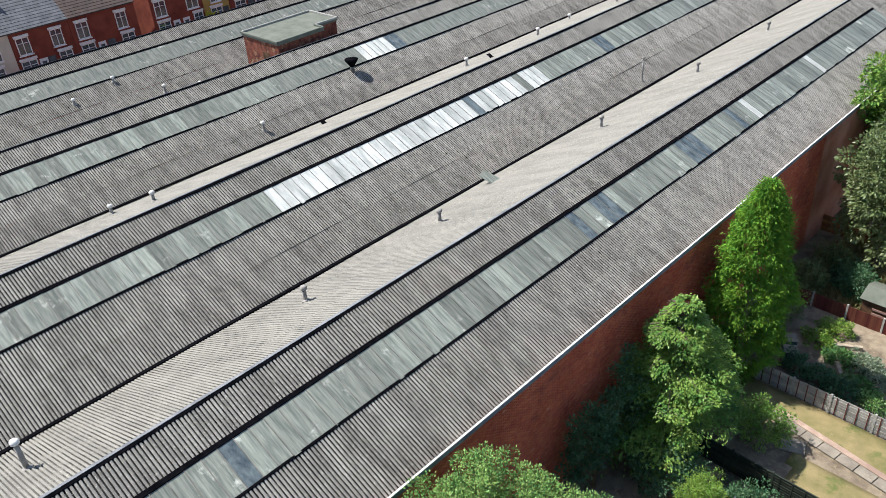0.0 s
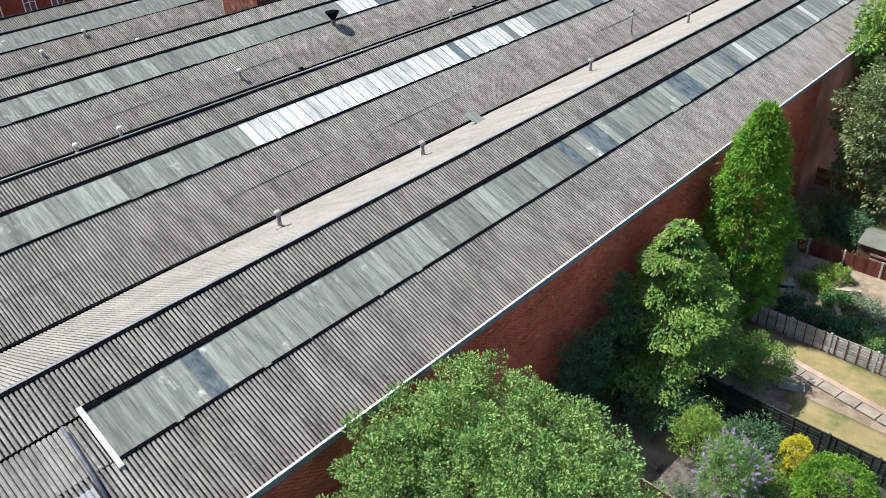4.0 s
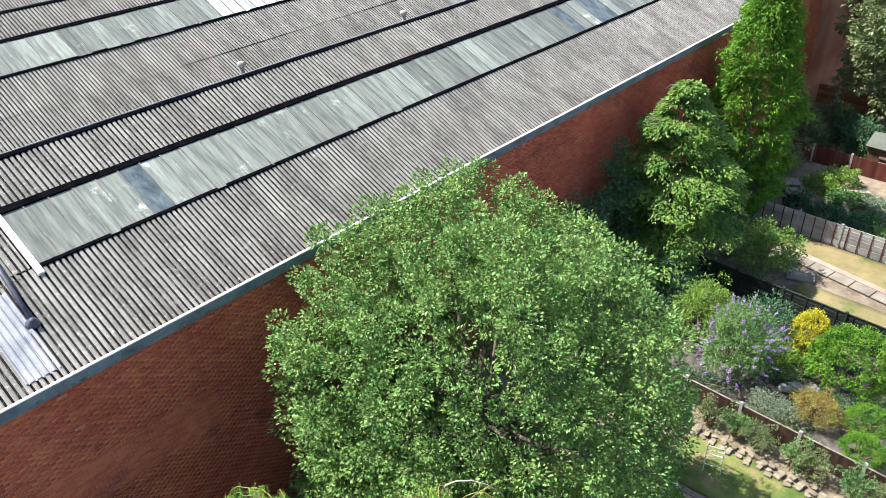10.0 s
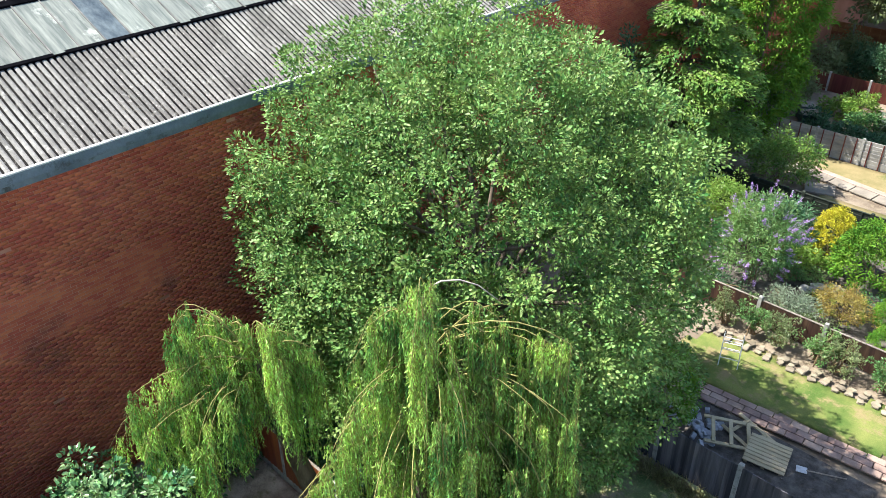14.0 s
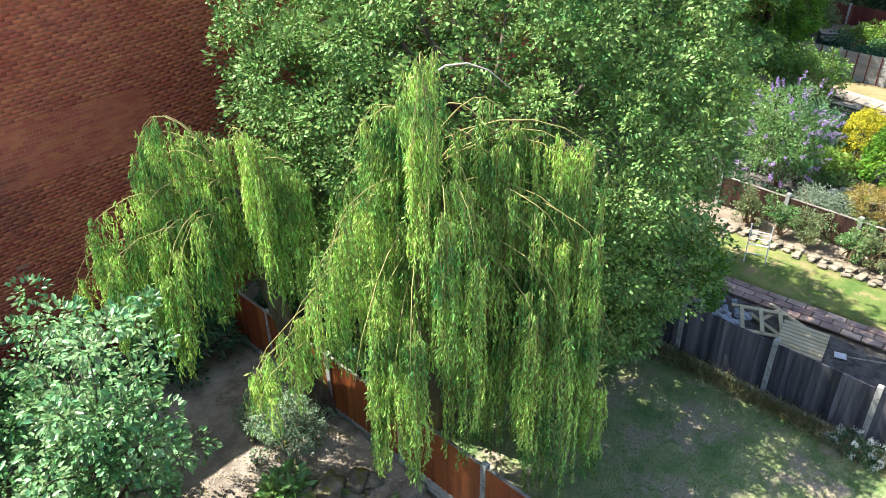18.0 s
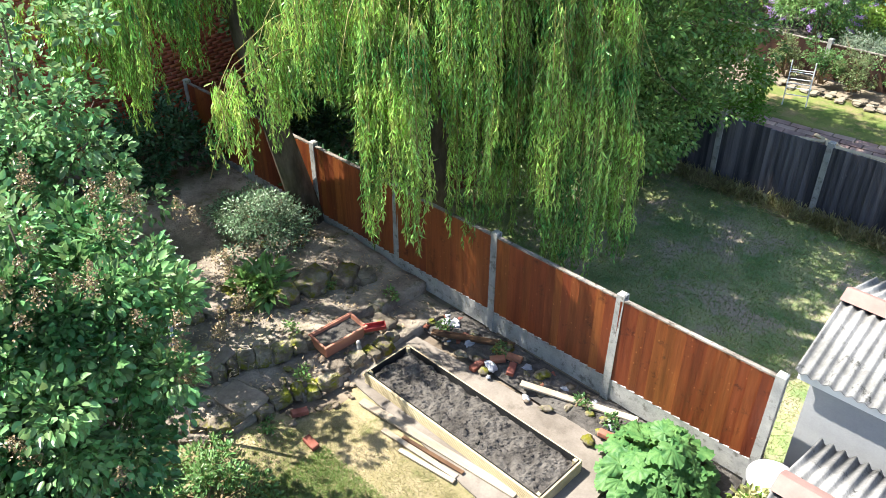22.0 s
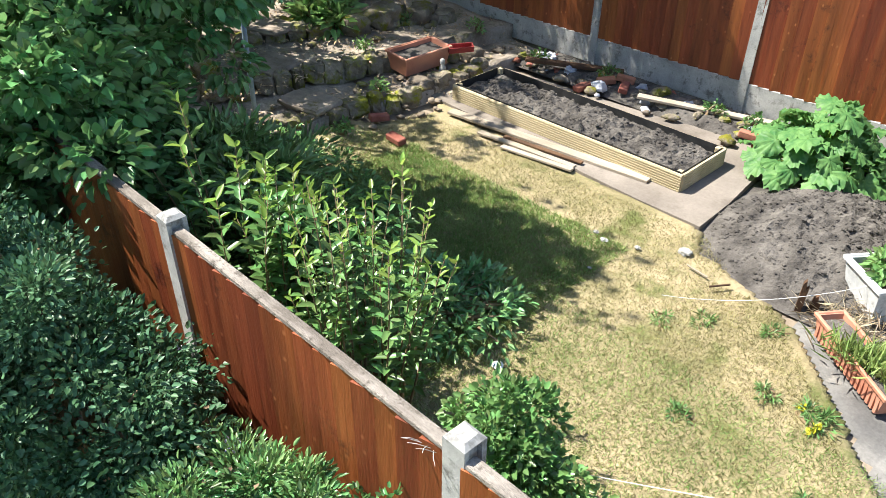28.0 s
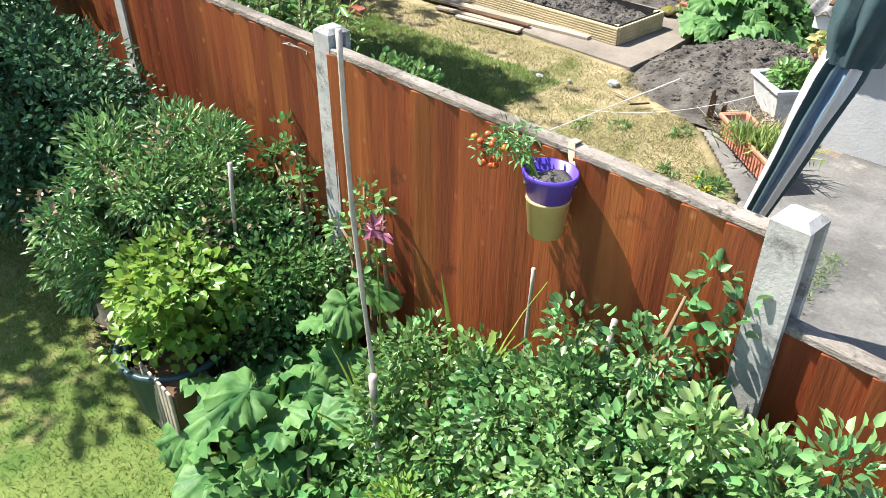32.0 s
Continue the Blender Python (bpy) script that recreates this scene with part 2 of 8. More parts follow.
def at(x, y, z=0.0, turn=0.0):
    """A place in the gardens' own axes."""
    return GM @ pose(x, y, z, 0, 0, turn)


def raw_mesh(name, verts, quads, material, smooth=False):
    """A mesh from arrays of vertices and four-cornered faces."""
    me = bpy.data.meshes.new(name)
    nv, nf, k = len(verts), len(quads), quads.shape[1]
    me.vertices.add(nv)
    me.vertices.foreach_set("co", np.ascontiguousarray(verts, dtype=np.float32).ravel())
    me.loops.add(nf * k)
    me.loops.foreach_set("vertex_index", np.ascontiguousarray(quads, dtype=np.int32).ravel())
    me.polygons.add(nf)
    me.polygons.foreach_set("loop_start", np.arange(0, nf * k, k, dtype=np.int32))
    me.polygons.foreach_set("loop_total", np.full(nf, k, dtype=np.int32))
    if smooth:
        me.polygons.foreach_set("use_smooth", np.ones(nf, dtype=bool))
    me.materials.append(material)
    me.update(calc_edges=True)
    return me


def unit(a):
    return a / np.maximum(np.linalg.norm(a, axis=1, keepdims=True), 1e-6)


def leaf_mesh(name, pos, axis, length, width, material, seed=0, fold=0.25, jitter=0.6, flat_up=0.5, oval=False):
    """Many leaves folded along the midrib: each starts at pos and runs along axis; flat_up turns their faces to the sky; oval: a rounder outline."""
    g = np.random.default_rng(seed)
    n = len(pos)
    ax = unit(axis + g.normal(0, jitter, (n, 3)))
    nr = g.normal(0, 1, (n, 3)) * (1 - flat_up) + np.array([0, 0, 1.0]) * flat_up * 1.5
    side = unit(np.cross(ax, nr))
    up = np.cross(side, ax)
    ln = (length * g.uniform(0.65, 1.25, n))[:, None]
    wd = ln * (width / length) * 0.5
    i = np.arange(n)[:, None]
    if not oval:
        mid = pos + ax * ln * 0.45
        tip = pos + ax * ln - up * ln * 0.12
        v = np.stack([pos, mid - side * wd + up * wd * fold, tip, mid + side * wd + up * wd * fold], 1).reshape(-1, 3)
        i = i * 4
        q = np.concatenate([np.concatenate([i, i + 1, i + 2], 1), np.concatenate([i, i + 2, i + 3], 1)], 0)
        return raw_mesh(name, v, q, material)
    curl = g.uniform(0.02, 0.25, (n, 1))
    a, b = pos + ax * ln * 0.28, pos + ax * ln * 0.68 - up * ln * curl * 0.3
    tip = pos + ax * ln - up * ln * curl
    f = up * wd * (fold + g.uniform(0, 0.35, (n, 1)))
    v = np.stack([pos, a - side * wd * 0.92 + f, b - side * wd * 0.8 + f, tip, b + side * wd * 0.8 + f, a + side * wd * 0.92 + f], 1).reshape(-1, 3)
    i = i * 6
    q = np.concatenate([np.concatenate([i, i + 1, i + 2, i + 3], 1), np.concatenate([i, i + 3, i + 4, i + 5], 1)], 0)
    return raw_mesh(name, v, q, material)


def clump_points(centres, radii, per, seed=0, shell=0.55, squash=0.8):
    """Points in the outer shells of many small clumps, and the way out from each clump's middle."""
    g = np.random.default_rng(seed)
    c = np.repeat(np.asarray(centres, float), per, 0)
    r = np.repeat(np.asarray(radii, float), per)[:, None]
    d = unit(g.normal(0, 1, (len(c), 3)))
    k = shell + (1 - shell) * g.random((len(c), 1)) ** 0.7
    d2 = d * np.array([1, 1, squash])
    return c + d2 * r * k, d


def crown_centres(n, centre, rad, seed=0, inner=0.55, lump=0.28, low=-0.75, box=2.0):
    """Clump centres through a lumpy crown, most of them near its outside."""
    g = np.random.default_rng(seed)
    out = []
    while len(out) < n:
        d = g.normal(0, 1, 3)
        d /= np.linalg.norm(d)
        if d[2] < low:
            continue
        s = 1 + lump * 2 * noise.noise(Vector(d * 1.6) + Vector((seed * 5.1, 0.3, seed))) + lump * noise.noise(Vector(d * 4.2) + Vector((seed, seed, 3)))
        k = (inner + (1 - inner) * g.random() ** 0.5) * (np.abs(d) ** box).sum() ** (-1 / box)
        out.append(np.array(centre) + d * np.array(rad) * s * k)
    return np.array(out)


def limbs(base, top, ends, r0, seed=0, bend=0.35):
    """A tapered trunk and limbs that leave it for the given ends."""
    g = np.random.default_rng(seed)
    s = Shape()
    s.smooth = True
    base, top = Vector(base), Vector(top)
    tr = []
    for i in range(9):
        k = i / 8
        w = Vector((g.normal(0, 0.05), g.normal(0, 0.05), 0)) * (top - base).length * 0.25 * (1 if 0 < i < 8 else 0)
        tr.append(base.lerp(top, k) + w)
    s.tube(tr, [r0 * (1.25 if i == 0 else 1) * (1 - 0.75 * i / 8) for i in range(9)], 10)
    for e in ends:
        e = Vector(e)
        k = g.uniform(0.3, 0.85)
        st = tr[int(k * 8)]
        mid = st.lerp(e, 0.5) + Vector((g.normal(0, 0.12), g.normal(0, 0.12), bend * g.uniform(0.4, 1))) * (e - st).length * 0.4
        pts = []
        for i in range(7):
            t = i / 6
            pts.append(st * (1 - t) ** 2 + mid * 2 * t * (1 - t) + e * t * t)
        rr = r0 * (1 - 0.75 * k) * 0.5
        s.tube(pts, [max(rr * (1 - 0.85 * i / 6), 0.008) for i in range(7)], 6)
    return s

# ---- materials ----
SHEET = surface("weathered_fibre_cement", (0.16, 0.156, 0.146), (0.30, 0.294, 0.275), scale=1.1, fine=22, rough=0.95, bump=0.8, spread=0.5, stretch=(0.55, 1.8, 0.8), spot=(0.43, 0.42, 0.39), spot_scale=9.0, spot_at=0.6, vary="object", vary_amount=0.12, gloss=0.08)
SHEET_PALE = surface("pale_fibre_cement", (0.20, 0.196, 0.182), (0.265, 0.259, 0.238), scale=0.6, fine=22, rough=0.95, bump=0.6, spread=0.45, stretch=(0.55, 1.8, 0.8), spot=(0.33, 0.32, 0.29), spot_scale=6.0, spot_at=0.6, gloss=0.08)
# Trough colours mix dirt with painted groove shade, paler for the sunlit far slopes.
TROUGH_DARK = surface("trough_dirt_and_shade", (0.012, 0.012, 0.013), (0.035, 0.034, 0.033), scale=1.4, fine=16, rough=1.0, bump=0.4, spread=0.5, stretch=(0.8, 1.5, 0.8), spot=(0.19, 0.185, 0.17), spot_scale=4.5, spot_at=0.6, gloss=0.04)
TROUGH_PALE = surface("pale_trough_silt_and_shade", (0.05, 0.049, 0.047), (0.13, 0.127, 0.12), scale=0.35, fine=16, rough=1.0, bump=0.4, spread=0.4, stretch=(0.8, 1.5, 0.8), spot=(0.2, 0.195, 0.18), spot_scale=1.2, spot_at=0.55, gloss=0.04)
PATCH = surface("chalky_white_sheet", (0.24, 0.26, 0.30), (0.42, 0.43, 0.46), scale=2.0, fine=20, rough=0.85, bump=0.2, spread=0.2)
FLUE = surface("dark_blue_grey_lead", (0.035, 0.04, 0.065), (0.09, 0.10, 0.14), scale=4, fine=30, rough=0.6, bump=0.2)
TOWER_BRICK = surface("mottled_red_and_buff_brick", (0.09, 0.028, 0.022), (0.22, 0.075, 0.05), scale=2.2, fine=6, rough=0.9, bump=0.3, spread=0.4, spot=(0.30, 0.20, 0.13), spot_scale=1.6, spot_at=0.6, gloss=0.2)
SHED_SHEET = surface("grey_lichened_corrugated_sheet", (0.19, 0.188, 0.18), (0.37, 0.365, 0.35), scale=3, fine=26, rough=0.95, bump=0.6, spread=0.4, spot=(0.06, 0.06, 0.055), spot_scale=6.0, spot_at=0.59, gloss=0.12)
NEAR_BLACK = surface("near_black_matt", (0.003, 0.0033, 0.0045), (0.007, 0.007, 0.009), scale=4, fine=30, rough=1.0, bump=0.3, gloss=0.0)
RIDGE_LEAD = surface("blue_grey_ridge_roll", (0.12, 0.13, 0.15), (0.22, 0.23, 0.25), scale=1.5, fine=20, rough=0.8, bump=0.2, gloss=0.2)
# Grime streaks, with glare on the panes painted in as pale blotches.
GLASS = surface("grimy_wired_glass_glare", (0.135, 0.155, 0.138), (0.265, 0.285, 0.25), scale=2.6, fine=7, rough=0.26, bump=0.04, spread=0.3, stretch=(0.3, 3.2, 0.3), vary="object", vary_amount=0.3, spot=(0.55, 0.57, 0.52), spot_scale=0.8, spot_at=0.64, gloss=0.5)
GLASS_DARK = surface("clear_dark_roof_pane", (0.05, 0.068, 0.08), (0.15, 0.185, 0.195), scale=1.5, fine=8, rough=0.15, bump=0.05, spread=0.3, stretch=(1, 2, 1), gloss=0.8)
GLASS_WHITE = surface("white_roof_pane", (0.36, 0.385, 0.37), (0.62, 0.64, 0.62), scale=1.2, fine=10, rough=0.35, bump=0.05, spread=0.35, stretch=(0.4, 2.0, 0.4), vary="object", vary_amount=0.18, gloss=0.5)
LEAD = surface("grey_glazing_bar", (0.09, 0.09, 0.085), (0.20, 0.195, 0.18), scale=2, fine=20, rough=0.6, bump=0.2)
GUTTER = surface("blue_grey_painted_gutter", (0.085, 0.12, 0.175), (0.17, 0.22, 0.285), scale=1.2, fine=14, rough=0.6, bump=0.2, spread=0.3, spot=(0.06, 0.07, 0.085), spot_scale=2.6, spot_at=0.6)
GUTTER_LIP = surface("white_gutter_lip", (0.62, 0.64, 0.66), (0.8, 0.8, 0.8), scale=2, fine=20, rough=0.5, bump=0.1, spread=0.12)
BRICK = surface("dark_red_facing_brick", (0.407, 0.0968, 0.0572), (0.539, 0.149, 0.0858), scale=0.45, fine=45, rough=0.9, bump=0.4, spread=0.2, vary="object", vary_amount=0.13, spot=(0.28, 0.085, 0.062), spot_scale=0.7, spot_at=0.6, gloss=0.15)
BRICK_I = surface("dark_red_facing_brick", (0.407, 0.0968, 0.0572), (0.539, 0.149, 0.0858), scale=0.45, fine=45, rough=0.9, bump=0.4, spread=0.2, vary="island", vary_amount=0.13, spot=(0.28, 0.085, 0.062), spot_scale=0.7, spot_at=0.6, gloss=0.15)
MORTAR = surface("sooty_pink_mortar", (0.399, 0.158, 0.11), (0.525, 0.263, 0.2), scale=0.6, fine=50, rough=0.95, bump=0.4, gloss=0.15)
HOUSE_BRICK = surface("dark_red_house_brick", (0.15, 0.036, 0.025), (0.24, 0.065, 0.042), scale=0.6, fine=9, rough=0.9, bump=0.2, spread=0.3, gloss=0.2)
HOUSE_CREAM = surface("cream_rendered_wall", (0.55, 0.5, 0.4), (0.68, 0.62, 0.5), scale=0.6, fine=9, rough=0.9, bump=0.1, gloss=0.2)
HOUSE_OCHRE = surface("ochre_painted_brick", (0.38, 0.25, 0.07), (0.52, 0.36, 0.12), scale=0.6, fine=9, rough=0.9, bump=0.1, gloss=0.2)
SLATE = surface("blue_grey_slate", (0.055, 0.063, 0.078), (0.11, 0.12, 0.14), scale=1.2, fine=8, rough=0.7, bump=0.2, spread=0.2)
TILE_ROOF = surface("brown_roof_tile", (0.045, 0.032, 0.03), (0.08, 0.055, 0.05), scale=1.2, fine=8, rough=0.85, bump=0.2, spread=0.2)
WHITE = surface("white_upvc", (0.72, 0.72, 0.70), (0.82, 0.82, 0.80), scale=3, fine=20, rough=0.4, bump=0.05, spread=0.05)
PANE = surface("dark_window_pane", (0.02, 0.03, 0.04), (0.08, 0.1, 0.12), scale=0.8, fine=3, rough=0.08, bump=0, spread=0.2, gloss=0.8)
CONCRETE = surface("pale_concrete", (0.28, 0.285, 0.275), (0.43, 0.425, 0.40), scale=3.5, fine=60, rough=0.92, bump=0.3, spread=0.28, spot=(0.17, 0.165, 0.15), spot_scale=9, spot_at=0.58, gloss=0.2)
RENDER = surface("grey_cement_render", (0.34, 0.35, 0.36), (0.46, 0.47, 0.47), scale=1.0, fine=50, rough=0.92, bump=0.3, spread=0.12, gloss=0.2)
FENCE_RED = surface("red_brown_stained_fence_board", (0.155, 0.036, 0.011), (0.305, 0.082, 0.024), scale=2.0, fine=11, rough=0.5, bump=0.5, spread=0.36, stretch=(3.0, 3.0, 0.22), vary="object", vary_amount=0.13, spot=(0.085, 0.021, 0.009), spot_scale=3.5, spot_at=0.63, gloss=0.5, knots=(0.36, 0.12, 0.045))
FENCE_RAIL = surface("weathered_grey_fence_rail", (0.15, 0.13, 0.11), (0.35, 0.315, 0.275), scale=6, fine=90, rough=0.95, bump=0.9, spread=0.5, stretch=(0.5, 1.5, 1.5), spot=(0.10, 0.085, 0.07), spot_scale=16, spot_at=0.57, gloss=0.15)
FENCE_GREY = surface("weathered_charcoal_fence_board", (0.0455, 0.0455, 0.0546), (0.143, 0.137, 0.15), scale=1.6, fine=24, rough=0.9, bump=0.5, spread=0.35, stretch=(3, 3, 0.14), vary="object", vary_amount=0.3, spot=(0.2, 0.2, 0.22), spot_scale=2.0, spot_at=0.68, gloss=0.2)
FENCE_BROWN = surface("dark_brown_stained_board", (0.05, 0.026, 0.018), (0.11, 0.055, 0.036), scale=2.5, fine=12, rough=0.75, bump=0.4, spread=0.3, stretch=(3, 3, 0.3), vary="object", vary_amount=0.25)
FENCE_MAROON = surface("maroon_brown_fence_board", (0.10, 0.03, 0.024), (0.17, 0.055, 0.04), scale=1.4, fine=22, rough=0.85, bump=0.4, spread=0.25, stretch=(3, 3, 0.16), vary="object", vary_amount=0.2, gloss=0.2)
FENCE_TAN = surface("orange_brown_fence_board", (0.26, 0.11, 0.05), (0.38, 0.19, 0.09), scale=1.4, fine=22, rough=0.85, bump=0.4, spread=0.25, stretch=(0.4, 0.4, 2), vary="object", vary_amount=0.2, gloss=0.2)
FENCE_GREEN = surface("dark_green_black_fence_board", (0.016, 0.022, 0.018), (0.04, 0.05, 0.04), scale=1.4, fine=22, rough=0.85, bump=0.4, spread=0.25, stretch=(0.4, 0.4, 2), vary="object", vary_amount=0.2, gloss=0.2)
FENCE_SILVER = surface("silver_grey_fence_board", (0.24, 0.24, 0.235), (0.40, 0.39, 0.37), scale=1.4, fine=22, rough=0.9, bump=0.4, spread=0.25, stretch=(0.5, 0.5, 2), vary="object", vary_amount=0.15, gloss=0.2)
NEW_WOOD = surface("fresh_pale_timber", (0.40, 0.33, 0.20), (0.53, 0.45, 0.29), scale=2.2, fine=40, rough=0.7, bump=0.4, spread=0.2, stretch=(0.35, 2, 2), gloss=0.3)
OLD_WOOD = surface("bleached_old_plank", (0.26, 0.22, 0.17), (0.44, 0.38, 0.30), scale=2.5, fine=40, rough=0.9, bump=0.4, spread=0.2, stretch=(0.4, 2, 2), gloss=0.2)
DARK_WOOD = surface("dark_rotten_timber", (0.05, 0.03, 0.02), (0.14, 0.08, 0.045), scale=3, fine=40, rough=0.9, bump=0.5, spread=0.3, gloss=0.2)
LINER = surface("black_plastic_liner", (0.012, 0.013, 0.014), (0.03, 0.03, 0.03), scale=6, fine=40, rough=0.5, bump=0.3)
SOIL = surface("dry_grey_garden_soil", (0.06, 0.055, 0.05), (0.15, 0.138, 0.124), scale=4, fine=38, rough=1.0, bump=1.0, spread=0.5, gloss=0.1, bump_dist=0.02)
EARTH = surface("bare_trodden_earth", (0.144, 0.114, 0.0864), (0.288, 0.24, 0.18), scale=1.1, fine=22, rough=1.0, bump=0.7, spread=0.32, spot=(0.30, 0.25, 0.17), spot_scale=2.3, spot_at=0.6, gloss=0.1, bump_dist=0.02)
LAWN = surface("parched_straw_lawn", (0.19, 0.17, 0.085), (0.36, 0.295, 0.18), scale=1.5, fine=34, rough=0.95, bump=0.8, spread=0.45, spot=(0.115, 0.13, 0.045), spot_scale=1.8, spot_at=0.57, gloss=0.1, bump_dist=0.02)
WILLOW_TWIG = surface("yellow_green_willow_twig", (0.22, 0.2, 0.06), (0.36, 0.32, 0.12), scale=8, fine=40, rough=0.8, bump=0.2)
LAWN_DARK = surface("thin_green_lawn", (0.12, 0.2, 0.075), (0.31, 0.33, 0.165), scale=1.4, fine=30, rough=0.95, bump=0.8, spread=0.5, spot=(0.36, 0.30, 0.23), spot_scale=1.1, spot_at=0.54, gloss=0.1, bump_dist=0.02)
LAWN_GREEN = surface("mown_green_lawn", (0.072, 0.125, 0.03), (0.19, 0.215, 0.066), scale=1.0, fine=30, rough=0.95, bump=0.6, spread=0.4, spot=(0.24, 0.2, 0.1), spot_scale=1.4, spot_at=0.56, gloss=0.1, bump_dist=0.02)
LAWN_GOLD = surface("golden_dry_lawn", (0.17, 0.155, 0.07), (0.27, 0.22, 0.115), scale=0.8, fine=25, rough=0.95, bump=0.5, spread=0.3, spot=(0.12, 0.14, 0.05), spot_scale=0.6, spot_at=0.58, gloss=0.1, bump_dist=0.02)
ASPHALT = surface("worn_asphalt", (0.045, 0.045, 0.047), (0.075, 0.074, 0.072), scale=0.7, fine=40, rough=0.95, bump=0.3)
PAVING = surface("grey_concrete_paving", (0.185, 0.163, 0.137), (0.275, 0.245, 0.207), scale=1.5, fine=30, rough=0.95, bump=0.5, spread=0.25, spot=(0.16, 0.14, 0.115), spot_scale=2.2, spot_at=0.6, vary="object", vary_amount=0.12, gloss=0.15)
PINK_PAVING = surface("pinkish_worn_paving_brick", (0.26, 0.18, 0.15), (0.4, 0.3, 0.25), scale=1.5, fine=30, rough=0.95, bump=0.4, spread=0.2, vary="object", vary_amount=0.2, gloss=0.15)
FLAG = surface("sandy_flagstone", (0.19, 0.165, 0.12), (0.31, 0.27, 0.205), scale=2.5, fine=26, rough=0.95, bump=0.4, spread=0.25, vary="object", vary_amount=0.2, gloss=0.12)
STONE = surface("mossy_rockery_stone", (0.13, 0.11, 0.085), (0.28, 0.24, 0.185), scale=5, fine=30, rough=0.95, bump=0.8, spread=0.3, spot=(0.19, 0.19, 0.025), spot_scale=3.2, spot_at=0.54, vary="object", vary_amount=0.2, gloss=0.1, bump_dist=0.03)
GREY_BLOCK = surface("blue_grey_rubble_block", (0.30, 0.32, 0.36), (0.46, 0.48, 0.52), scale=5, fine=30, rough=0.95, bump=0.4, vary="object", vary_amount=0.2, gloss=0.15)
RED_BLOCK = surface("old_loose_red_brick", (0.24, 0.09, 0.06), (0.36, 0.16, 0.11), scale=6, fine=40, rough=0.95, bump=0.5, vary="object", vary_amount=0.2, gloss=0.15)
TERRACOTTA = surface("terracotta_plastic", (0.40, 0.16, 0.10), (0.52, 0.25, 0.17), scale=2, fine=30, rough=0.55, bump=0.1, spread=0.1)
WHITE_POT = surface("dusty_white_ceramic", (0.40, 0.42, 0.43), (0.66, 0.67, 0.66), scale=4, fine=30, rough=0.5, bump=0.3, spread=0.3, spot=(0.3, 0.3, 0.29), spot_scale=5.0, spot_at=0.6)
BLUE_PAINT = surface("blue_painted_steel_pole", (0.10, 0.16, 0.26), (0.30, 0.36, 0.44), scale=5, fine=40, rough=0.5, bump=0.1)
VENT = surface("asbestos_cement_vent", (0.20, 0.19, 0.18), (0.36, 0.35, 0.33), scale=4, fine=30, rough=0.9, bump=0.3)
VENT_WHITE = surface("white_vent_cowl", (0.55, 0.55, 0.53), (0.75, 0.74, 0.71), scale=4, fine=30, rough=0.7, bump=0.2)
BARK = surface("grey_brown_bark", (0.07, 0.055, 0.042), (0.17, 0.14, 0.11), scale=5, fine=30, rough=0.95, bump=0.8, spread=0.3, stretch=(1, 1, 0.3), gloss=0.15)
TWIG = surface("pale_brown_twig", (0.16, 0.11, 0.06), (0.28, 0.2, 0.11), scale=8, fine=40, rough=0.9, bump=0.2)
CANE = surface("grey_weathered_cane", (0.30, 0.27, 0.24), (0.45, 0.41, 0.36), scale=8, fine=40, rough=0.7, bump=0.2)
CORD = surface("white_washing_line", (0.6, 0.6, 0.58), (0.75, 0.75, 0.72), scale=8, fine=40, rough=0.6, bump=0)
FELT = surface("grey_green_roofing_felt", (0.10, 0.115, 0.095), (0.15, 0.165, 0.14), scale=1.0, fine=20, rough=0.95, bump=0.3, spread=0.15)
RUST_RED = surface("red_brown_ridge_cap", (0.22, 0.13, 0.11), (0.32, 0.2, 0.17), scale=2, fine=30, rough=0.85, bump=0.3)
PURPLE = surface("purple_plastic_pot", (0.07, 0.035, 0.36), (0.11, 0.055, 0.46), scale=3, fine=20, rough=0.35, bump=0, spread=0.08)
YELLOW_POT = surface("tan_yellow_tin_pot", (0.36, 0.25, 0.095), (0.46, 0.34, 0.15), scale=3, fine=20, rough=0.35, bump=0.05, spread=0.12)
STRAP = surface("tan_leather_strap", (0.46, 0.31, 0.20), (0.56, 0.41, 0.28), scale=3, fine=20, rough=0.55, bump=0.05)
CANVAS_G = surface("dark_green_parasol_canvas", (0.02, 0.05, 0.055), (0.05, 0.09, 0.10), scale=3, fine=50, rough=0.9, bump=0.3)
CANVAS_W = surface("white_parasol_canvas", (0.62, 0.62, 0.60), (0.75, 0.75, 0.72), scale=3, fine=50, rough=0.9, bump=0.3)
TOMATO = surface("ripening_tomato", (0.45, 0.16, 0.02), (0.55, 0.07, 0.02), scale=14, fine=30, rough=0.25, bump=0, vary="object", vary_amount=0.2)
BLACK = surface("black_plastic", (0.012, 0.012, 0.014), (0.03, 0.03, 0.032), scale=5, fine=30, rough=0.45, bump=0.1)
GREEN_TUB = surface("dark_green_plastic_tub", (0.018, 0.05, 0.055), (0.035, 0.075, 0.08), scale=4, fine=30, rough=0.45, bump=0.1)
RED_TOOL = surface("red_painted_metal", (0.24, 0.025, 0.025), (0.36, 0.05, 0.045), scale=6, fine=40, rough=0.6, bump=0.2, spread=0.3)
WATER_BUTT = surface("white_water_butt_lid", (0.66, 0.66, 0.66), (0.78, 0.78, 0.77), scale=2, fine=20, rough=0.5, bump=0.05)
PAPER = surface("dry_brown_leaf", (0.38, 0.26, 0.14), (0.55, 0.42, 0.27), scale=6, fine=40, rough=0.9, bump=0.1)

